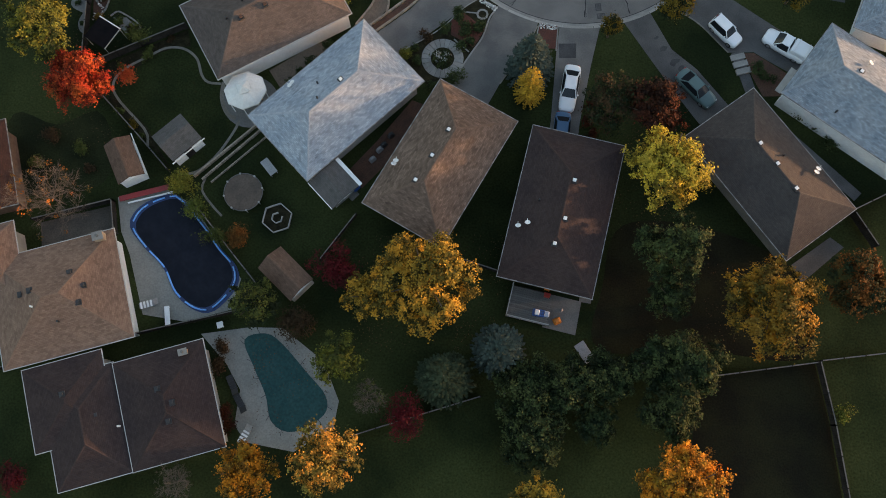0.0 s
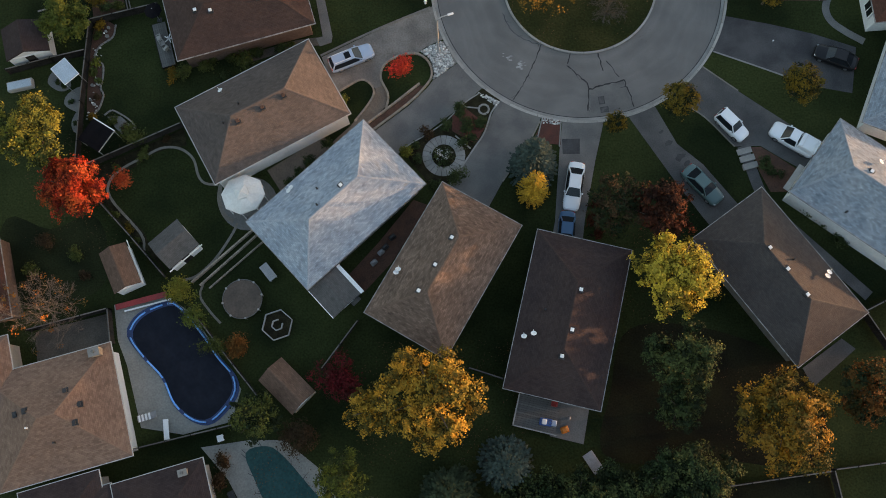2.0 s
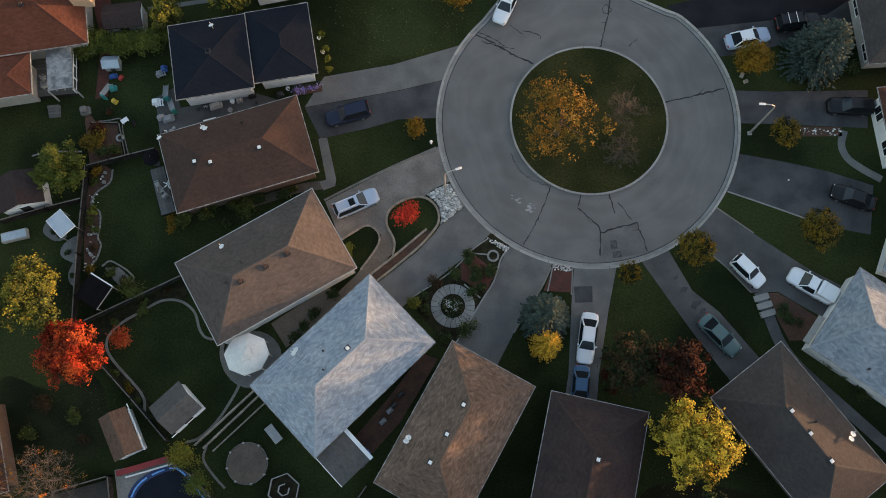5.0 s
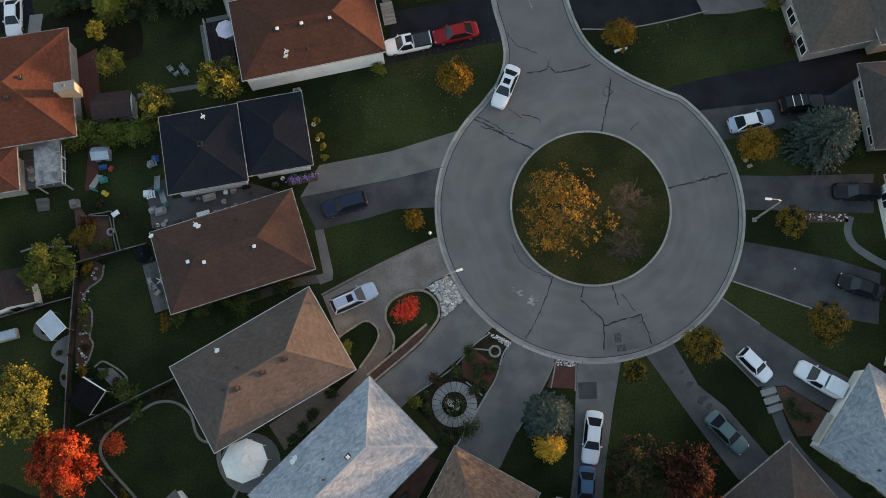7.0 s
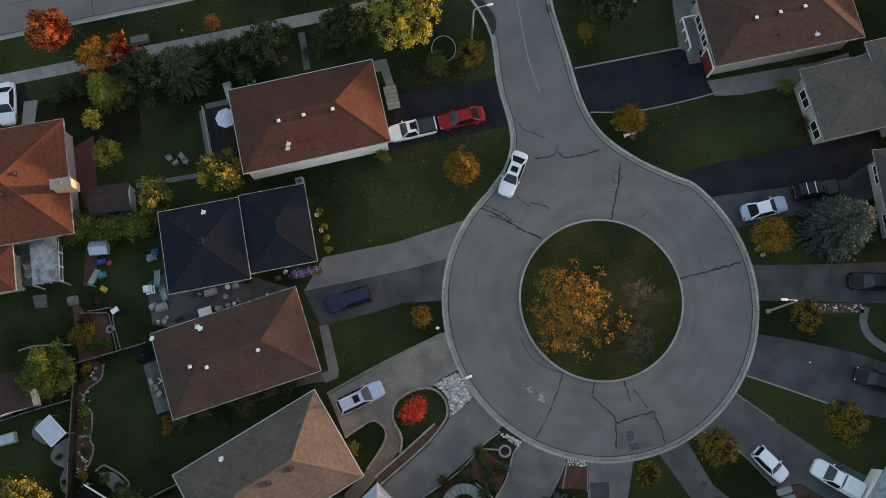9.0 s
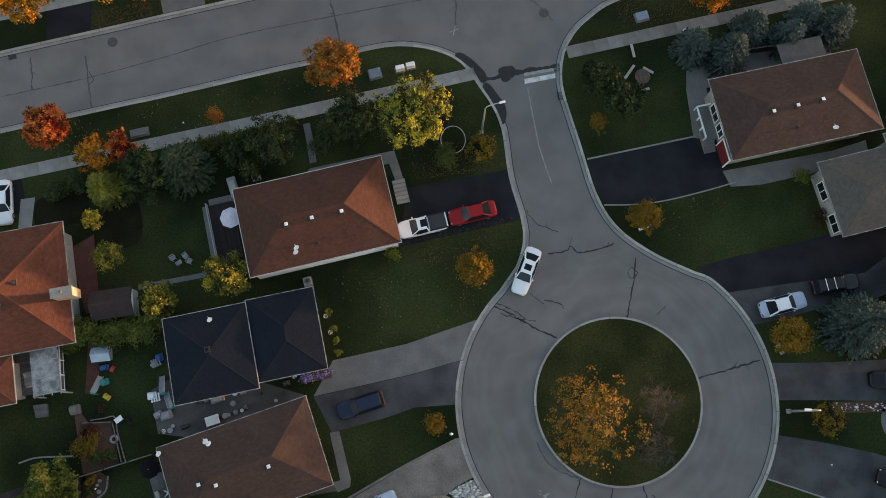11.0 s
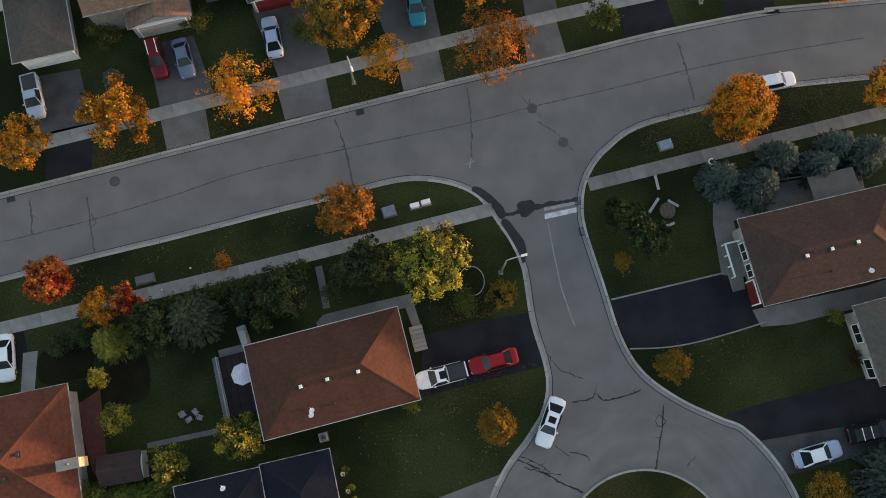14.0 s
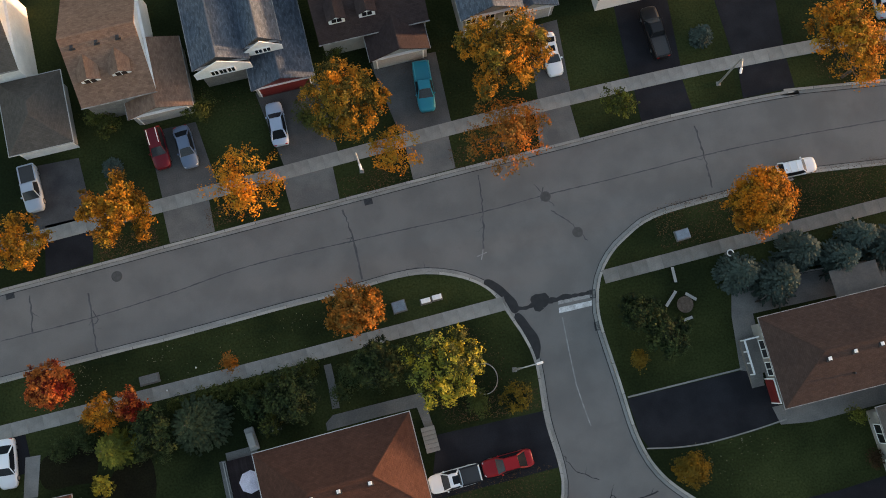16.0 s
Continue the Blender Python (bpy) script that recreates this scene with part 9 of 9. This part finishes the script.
# the back deck's mower, toys and the trailer
mower = thing("riding_mower", pose(8.1, 12.35, 0.04, 0, 0, -10), "blue and white riding mower behind the house", "mower")
part("body", boxes((-0.75, -0.35, 0.25, 0.45, 0.35, 0.7), bevel=0.08), BLUE_PLASTIC, mower)
part("seat", boxes((-0.55, -0.25, 0.7, -0.1, 0.25, 1.0), bevel=0.06), WHITE, mower)
part("steering_wheel", tube([(0.2 + 0.18 * math.cos(a), 0.18 * math.sin(a), 0.98) for a in np.linspace(0, 6.283, 13)[:-1]], 0.02, 5, True), DARK_METAL, mower)
part("bonnet", boxes((0.35, -0.28, 0.3, 0.85, 0.28, 0.75), bevel=0.08), P_PALEBLUE, mower)
for u in (-0.55, 0.6):
    for s in (-1, 1):
        part("wheel", tube([(u, s * 0.42 - 0.08, 0.22), (u, s * 0.42 + 0.08, 0.22)], 0.22, 12), TYRE, mower)
lump(9.7, 11.65, 20, 0.75, 0.6, 0.5, ORANGE_PLASTIC, "toy_truck", "orange plastic ride-on toy truck", "toy", 0.04)
lump(10.2, 12.7, 20, 0.25, 0.25, 0.3, GREY_PLASTIC, "flower_pot", "small pale flower pot", "pot", 0.04)
lump(13.0, 7.9, -55, 0.4, 0.35, 0.4, WHITE, "cool_box", "small white cool box on the grass", "box")
# lawn swing frame, post and hose ring by the corner
def plank_bench(x, y, ang, l, label):
    """A plank on two trestle legs."""
    ob = thing("bench", pose(x, y, 0, 0, 0, ang), label, "bench", "picnic benches")
    part("plank", boxes((-l / 2, -0.14, 0.42, l / 2, 0.14, 0.47), bevel=0.01), SIDING, ob)
    for s in (-1, 1):
        part("leg", boxes((s * l * 0.42 - 0.04, -0.2, 0, s * l * 0.42 + 0.04, 0.2, 0.42)), FENCE_WOOD, ob)


table = thing("picnic_table", pose(19.55, 90.0, 0), "weathered dark round picnic table on the lawn", "table")
part("tabletop", slab([(0.8 * math.cos(a), 0.8 * math.sin(a)) for a in np.linspace(0, 6.283, 21)[:-1]], 0.7, 0.75), BARK, table)
for a in (0.3, 1.87, 3.44, 5.01):
    part("leg", tube([(0.55 * math.cos(a), 0.55 * math.sin(a), 0), (0.3 * math.cos(a), 0.3 * math.sin(a), 0.7)], 0.05, 6), FENCE_WOOD, table)
plank_bench(18.35, 90.7, 51, 1.8, "pale weathered plank bench beside the picnic table")
plank_bench(20.3, 90.75, -35, 1.2, "pale weathered plank bench beside the picnic table")
plank_bench(19.75, 88.65, 15, 0.9, "short weathered plank bench beside the picnic table")
plank_bench(18.95, 93.0, 96, 1.5, "white painted plank bench near the pavement")
hose = thing("garden_hose", pose(-0.35, 84.7, 0), "pale garden hose laid in a ring", "hose")
part("hose_loop", tube([(1.25 * math.cos(a), 1.45 * math.sin(a), 0.05) for a in np.linspace(0, 6.28318, 31)[:-1]], 0.045, 6, True), SIDING, hose)
can = thing("litter_bin", pose(24.6, 94.6, 0), "round pale litter bin beside the pavement", "litter bin")
part("drum", tube([(0, 0, 0), (0, 0, 0.8)], 0.3, 14), CONCRETE_GREY, can)
part("rim", tube(circle(0.3, 16, 0.82), 0.06, 6, True), WHITE, can)
# Black disc on the closed drum stands in for its shaded inside.
part("mouth", slab(circle(0.22, 14), 0.78, 0.81), TAR, can)
hoop = thing("lawn_sign", pose(18.1, 74.2, 0, 0, 0, 15), "small cream plank bench on the lawn", "bench")
part("plank", boxes((-0.7, -0.12, 0.3, 0.7, 0.12, 0.36)), CANVAS, hoop)
part("leg", boxes((-0.6, -0.1, 0, -0.5, 0.1, 0.3)), CANVAS, hoop)
part("leg", boxes((0.5, -0.1, 0, 0.6, 0.1, 0.3)), CANVAS, hoop)
for x, y, a in ((-20.4, 82.1, 10), (-15.6, 71.0, 10), (-9.0, 36.5, 42)):
    ac = thing("air_conditioner", pose(x, y, 0, 0, 0, a), "grey outdoor air-conditioning unit beside the wall", "air conditioner")
    part("casing", boxes((-0.38, -0.38, 0.05, 0.38, 0.38, 0.75), bevel=0.03), GREY_PLASTIC, ac)
    part("fan_grille", tube(circle(0.28, 16, 0.77), 0.03, 5, True), DARK_METAL, ac)
    part("fan_hub", slab(circle(0.2, 12), 0.75, 0.765), DARK_METAL, ac)
    part("pad", boxes((-0.45, -0.45, -0.03, 0.45, 0.45, 0.05)), CONCRETE_GREY, ac)
for x, y in ((-7.3, 28.9), (-6.9, 29.4), (-6.2, 30.4), (-8.0, 27.9)):
    lump(x, y, 40, 0.7, 0.45, 0.7, DARK_METAL if x > -7.1 else GREY_PLASTIC, "garden_clutter", "dark garden clutter between two houses", "clutter")
lump(-9.6, 25.0, 45, 0.8, 0.6, 0.9, BLUE_PLASTIC, "recycling_bin", "blue recycling bin beside the house", "bin")
lump(-9.9, 24.3, 45, 1.0, 0.8, 0.3, CONCRETE_GREY, "paving_pile", "stack of grey paving stones", "stones")
lump(30.0, 61.0, 20, 0.5, 0.35, 0.4, STONE, "garden_rock", "pale garden rock at the kerb", "rock")
lump(29.7, 61.7, 60, 0.6, 0.4, 0.4, STONE, "garden_rock", "pale garden rock at the kerb", "rock")
for x, y in ((34.8, 55.4), (36.2, 55.3), (37.6, 55.2), (38.9, 55.1), (-27.6, 88.2), (-30.4, 86.3), (-36.0, 52.8), (33.0, 50.2)):
    lamp = thing("garden_light", pose(x, y, 0), "small pale solar garden light", "garden light", "garden lights")
    part("stake", tube([(0, 0, 0), (0, 0, 0.35)], 0.02, 5), STEEL, lamp)
    part("cap", tube([(0, 0, 0.35), (0, 0, 0.42)], [0.09, 0.05], 8), WHITE, lamp)
for x, y, r in ((-22.6, 84.0, 1.4), (-20.6, 84.6, 1.5), (-28.4, 83.8, 1.3), (-38.0, 82.6, 1.2), (-40.2, 82.0, 1.1), (-12.9, 86.2, 1.4), (-7.3, 86.0, 1.2), (-14.0, 84.6, 1.0)):
    shrub(x, y, r, 1.8, L_DARK, "dense dark green hedge bush")
for x, y, r in ((-38.2, 66.6, 1.2), (-35.3, 67.4, 1.3), (-32.9, 67.6, 1.3), (-30.4, 68.0, 1.2)):
    shrub(x, y, r, 2.6, L_HEDGE, "tall green hedge bush between gardens")
for x, y, r in ((-22.0, 9.4, 0.8), (-22.3, 7.6, 0.9), (-21.6, 3.2, 0.9), (-21.3, 1.9, 0.8)):
    shrub(x, y, r, 0.8, L_RUST if y < 5 else L_BROWN, "low reddish bush beside the pool deck")
for x, y, r in ((33.4, 33.6, 0.8), (34.6, 32.4, 0.8), (35.8, 31.2, 0.8), (37.4, 29.2, 0.9), (31.6, 36.2, 0.7), (30.7, 37.2, 0.6)):
    shrub(x, y, r, 0.9, L_DARK, "dark green bush along the walk")
for x, y, r in ((13.6, 33.2, 0.5), (13.4, 31.8, 0.6), (13.8, 30.4, 0.6)):
    shrub(x, y, r, 0.7, L_RUST, "low reddish bush beside the driveway")
for x, y in ((-13.6, 67.9), (-13.3, 66.3), (-13.1, 65.0), (-12.9, 63.9)):
    shrub(x, y, 0.32, 0.6, L_LIME, "low yellow-green bush along the wall")
for x, y in ((-23.0, 47.6), (-19.6, 50.0), (-17.4, 50.6), (-15.6, 37.0), (-14.4, 38.4), (-12.6, 40.2), (-16.4, 36.2)):
    shrub(x, y, 0.6, 0.8, L_DARK, "low dark bush beside the wall")

# ---- garden edgings, pots and yard clutter ----
PALE_EDGE = material("pale_edging_stone", (0.2, 0.19, 0.175), (0.26, 0.245, 0.225), scale=2.0, fine=7.0, amount=0.2, rough=0.9)


def edging(points, label, width=0.16, z=0.12, closed=False):
    """A low row of edging blocks along a curve, each block on its own."""
    P = np.array(smooth_line(points, 0.1, closed))
    s = np.r_[0, np.cumsum(np.linalg.norm(np.diff(P, axis=0), axis=1))]
    ob = thing("garden_edging", pose(P[0][0], P[0][1], 0), label, "edging", "garden edgings")
    n = int(s[-1] / 0.42)
    for i in range(n):
        q = (i + 0.5) * s[-1] / n
        x, y = np.interp(q, s, P[:, 0]), np.interp(q, s, P[:, 1])
        dx, dy = np.interp(q + 0.1, s, P[:, 0]) - np.interp(q - 0.1, s, P[:, 0]), np.interp(q + 0.1, s, P[:, 1]) - np.interp(q - 0.1, s, P[:, 1])
        l = s[-1] / n * 0.46
        part("edging_block", boxes((-l, -width / 2, -0.04, l, width / 2, z + 0.015 * math.sin(i * 5)), bevel=0.015), PALE_EDGE, ob, "", pose(x - P[0][0], y - P[0][1], 0, 0, 0, math.degrees(math.atan2(dy, dx))))
    return ob


WAVY = "low wavy stone edging round a planting bed"
edging([(-34.95, 53.9), (-35.2, 52.5), (-36.45, 51.5), (-36.9, 50.3), (-36.05, 49.45), (-35.9, 48.25), (-36.05, 46.85), (-35.72, 46.0), (-36.05, 44.65), (-36.5, 44.1)], WAVY)
edging([(-35.5, 43.85), (-34.75, 44.35), (-33.85, 43.95), (-32.9, 43.3), (-32.3, 42.6), (-32.5, 42.1)], WAVY)
edging([(-36.7, 59.1), (-35.5, 59.2), (-34.4, 59.25), (-34.1, 57.8), (-33.3, 54.9)], "straight timber edging round the vegetable bed", 0.1)
edging([(-43.3, 55.6), (-42.0, 55.95), (-40.9, 56.0), (-39.5, 55.95), (-38.2, 55.9)], "pale stone edging along the lawn")
flat("garden_bed", smooth_line([(-37.2, 53.7), (-35.0, 53.8), (-35.3, 52.5), (-36.6, 51.5), (-37.0, 50.3), (-36.2, 49.4), (-36.05, 48.2), (-36.2, 46.8), (-35.9, 46.0), (-36.2, 44.7), (-37.3, 44.2)], 0.3, True), MULCH, "dark planting bed along the board fence", "garden bed", 0.02)
flat("patio", [(-35.2, 43.7), (-33.8, 43.7), (-32.6, 42.6), (-33.6, 41.8), (-34.3, 42.5)], CONCRETE_GREY, "small paved corner beside the black shelter", "patio", 0.03)
for x, y, r, leaf in ((-36.6, 49.5, 0.5, L_LIME), (-36.7, 48.5, 0.55, L_GREEN), (-36.3, 47.5, 0.4, L_GREEN), (-36.3, 45.7, 0.4, L_BROWN), (-36.5, 53.5, 0.6, L_OLIVEGOLD), (-36.4, 43.5, 0.6, L_OLIVEGOLD), (-34.4, 43.2, 0.55, L_GREEN), (-33.0, 42.4, 0.5, L_BROWN), (-36.6, 52.6, 0.5, L_GREEN), (-35.6, 60.0, 0.4, L_BROWN), (-36.6, 58.2, 0.8, L_RUST), (-36.4, 57.2, 0.6, L_DULLORANGE), (-34.6, 55.8, 0.7, L_GREEN), (-35.9, 55.6, 0.7, L_DARK)):
    shrub(x, y, r, r * 1.5, leaf, "small mixed plant in the garden bed")


def flower_pot(x, y, r, mat, label, leaf=None, z=0.0):
    """A round pot with a rim, soil and, where it has one, a plant."""
    ob = thing("flower_pot", pose(x, y, z), label, "pot", "garden pots")
    part("pot", tube([(0, 0, 0), (0, 0, r * 1.5)], [r * 0.75, r], 10), mat, ob)
    part("rim", tube([(r * math.cos(a), r * math.sin(a), r * 1.5) for a in np.linspace(0, 6.283, 11)[:-1]], r * 0.12, 5, True), mat, ob)
    if leaf:
        V, F = leaf_cloud([(0, 0, r * 2.0)], [r * 1.1], 60, 0.06, 0.8, int(abs(x * 50)))
        part("plant", quads("plant", V, F), leaf, ob)


for i, (x, y) in enumerate(((-36.45, 47.8), (-36.9, 47.1), (-36.3, 47.25), (-36.95, 45.5), (-36.55, 45.0), (-35.7, 52.5), (-35.9, 53.1), (-35.65, 53.5))):
    flower_pot(x, y, 0.13 + 0.03 * (i % 3), PALE_EDGE if i % 2 else SIDING, "pale stoneware garden pot in the bed")
for i, (x, y) in enumerate(((-28.85, 58.05), (-29.7, 57.6), (-29.05, 57.65), (-26.45, 60.05), (-25.65, 60.2), (-22.9, 60.7), (-22.0, 60.95), (-24.5, 58.5), (-23.9, 58.65), (-22.3, 59.05), (-21.9, 59.3), (-18.25, 60.4), (-19.05, 59.75), (-17.2, 61.9), (-23.1, 59.75), (-20.4, 60.5))):
    flower_pot(x, y, 0.16 + 0.04 * (i % 3), (SIDING, WHITE, GREY_PLASTIC, DARK_METAL)[i % 4], ("pale", "white", "grey", "dark")[i % 4] + " garden pot in the cluttered yard", L_BROWN if i % 3 == 1 else None, 0.02)


def stacked_chairs(x, y, ang, mat, label):
    """Folded garden chairs leaning together: slats in a row over two rails."""
    ob = thing("folded_chair", pose(x, y, 0.02, 0, 0, ang), label, "chair")
    for s in (-0.3, 0.3):
        part("rail", boxes((-0.45, s - 0.03, 0.25, 0.45, s + 0.03, 0.31)), mat, ob)
        part("leg", boxes((-0.4, s - 0.03, 0, -0.34, s + 0.03, 0.26)), mat, ob)
        part("leg", boxes((0.34, s - 0.03, 0, 0.4, s + 0.03, 0.26)), mat, ob)
    for i in range(4):
        part("slat", boxes((-0.42 + 0.24 * i, -0.4, 0.31, -0.3 + 0.24 * i, 0.4, 0.34)), mat, ob)


stacked_chairs(-30.45, 60.8, 10, WHITE, "white slatted folding chair on the yard")
stacked_chairs(-30.4, 64.1, 20, GREY_PLASTIC, "grey slatted folding chair beside the house")
lump(-29.45, 59.1, 15, 1.2, 0.8, 0.5, GREY_PLASTIC, "storage_box", "grey lidded storage box in the yard", "box", 0.02)
lump(-27.7, 57.9, 14, 0.9, 0.4, 0.4, DARK_METAL, "storage_box", "dark low box beside the house wall", "box", 0.02)
lump(-33.05, 58.8, 15, 0.35, 0.7, 0.25, FENCE_WOOD, "wooden_box", "small open wooden box on the lawn", "box")
base = thing("parasol_stand", pose(-29.2, 52.0, 0.36), "white cross-shaped parasol stand on the deck", "parasol stand")
for a in range(5):
    part("foot", boxes((0, -0.05, 0, 0.5, 0.05, 0.06)), WHITE, base, "", pose(0, 0, 0, 0, 0, a * 72 + 10))
part("socket", tube([(0, 0, 0), (0, 0, 0.4)], 0.06, 8), WHITE, base)
for x, y in ((-14.0, 67.5), (-13.6, 65.9)):
    flower_pot(x, y, 0.2, WHITE, "white pot beside the garage wall", L_LIME)
for x, y, r in ((-28.6, 47.9, 0.8), (-24.4, 49.6, 0.7), (-22.7, 49.9, 0.6), (-20.4, 50.3, 0.6), (-16.6, 51.0, 0.5)):
    shrub(x, y, r, r * 1.3, L_OLIVEGOLD if x < -27 else L_GREEN, "low green bush along the house wall")
path([(-13.4, 51.5), (-16.0, 51.2), (-18.4, 50.5), (-21.4, 49.6)], 0.9, YARD_BROWN, "narrow concrete walk along the house side", 0.03)
# unseen house added along the street, beyond the corner lots, to block low sun
sun_block_house = house(55.5, 88.5, 8.6, "unseen bungalow with an umber shingle hip roof, added to block low sun")
wing(sun_block_house, -7.5, 7.5, -4.4, 4.4, 3.6, 6.0, UMBER, SIDING)
flat("garden_bed", smooth_line([(-42.3, 81.0), (-37.6, 82.4), (-37.4, 78.8), (-39.3, 78.4), (-42.1, 78.3)], 0.5, True), DARK_GROUND, "dark brown bed beside the bungalow", "garden bed", 0.02)
flat("garden_bed", smooth_line([(-35.7, 79.3), (-32.4, 80.3), (-32.1, 76.2), (-35.7, 75.9)], 0.5, True), DARK_GROUND, "dark brown bed under the trees", "garden bed", 0.02)
for x, y, r in ((-40.8, 81.5, 0.8), (-39.2, 82.0, 0.8), (-37.5, 82.4, 0.8), (-32.9, 81.0, 1.0), (-30.8, 81.1, 1.1), (-31.7, 83.4, 1.3)):
    shrub(x, y, r, r * 1.4, L_DARK, "low dark green hedge bush")
broadleaf(-36.0, 78.3, 1.0, 3.2, L_YELLOW, "small tree with bright yellow leaves")
g = np.random.default_rng(91)
for i in range(11):
    x = -29.6 + i * 1.28
    shrub(x, 85.0 + (x + 29.0) * 0.175 + g.normal() * 0.15, 0.75 + 0.15 * g.random(), 1.2, L_GREEN, "clipped green hedge bush along the pavement")
broadleaf(-21.8, 84.2, 1.3, 3.2, L_DARK, "small dark green garden tree")
broadleaf(-20.6, 82.4, 1.2, 2.6, L_GREEN, "small green garden tree")
lump(-22.7, 81.1, 105, 2.2, 0.9, 0.6, SIDING, "covered_bench", "pale covered garden bench beside the house", "bench")
# low beds on the corner plot
for x, y, r in ((-9.9, 85.3, 0.8), (-8.4, 87.6, 0.9), (-12.2, 86.6, 0.8), (-7.2, 87.8, 0.8)):
    shrub(x, y, r, r * 1.3, L_DARK, "low dark bush on the corner lawn")
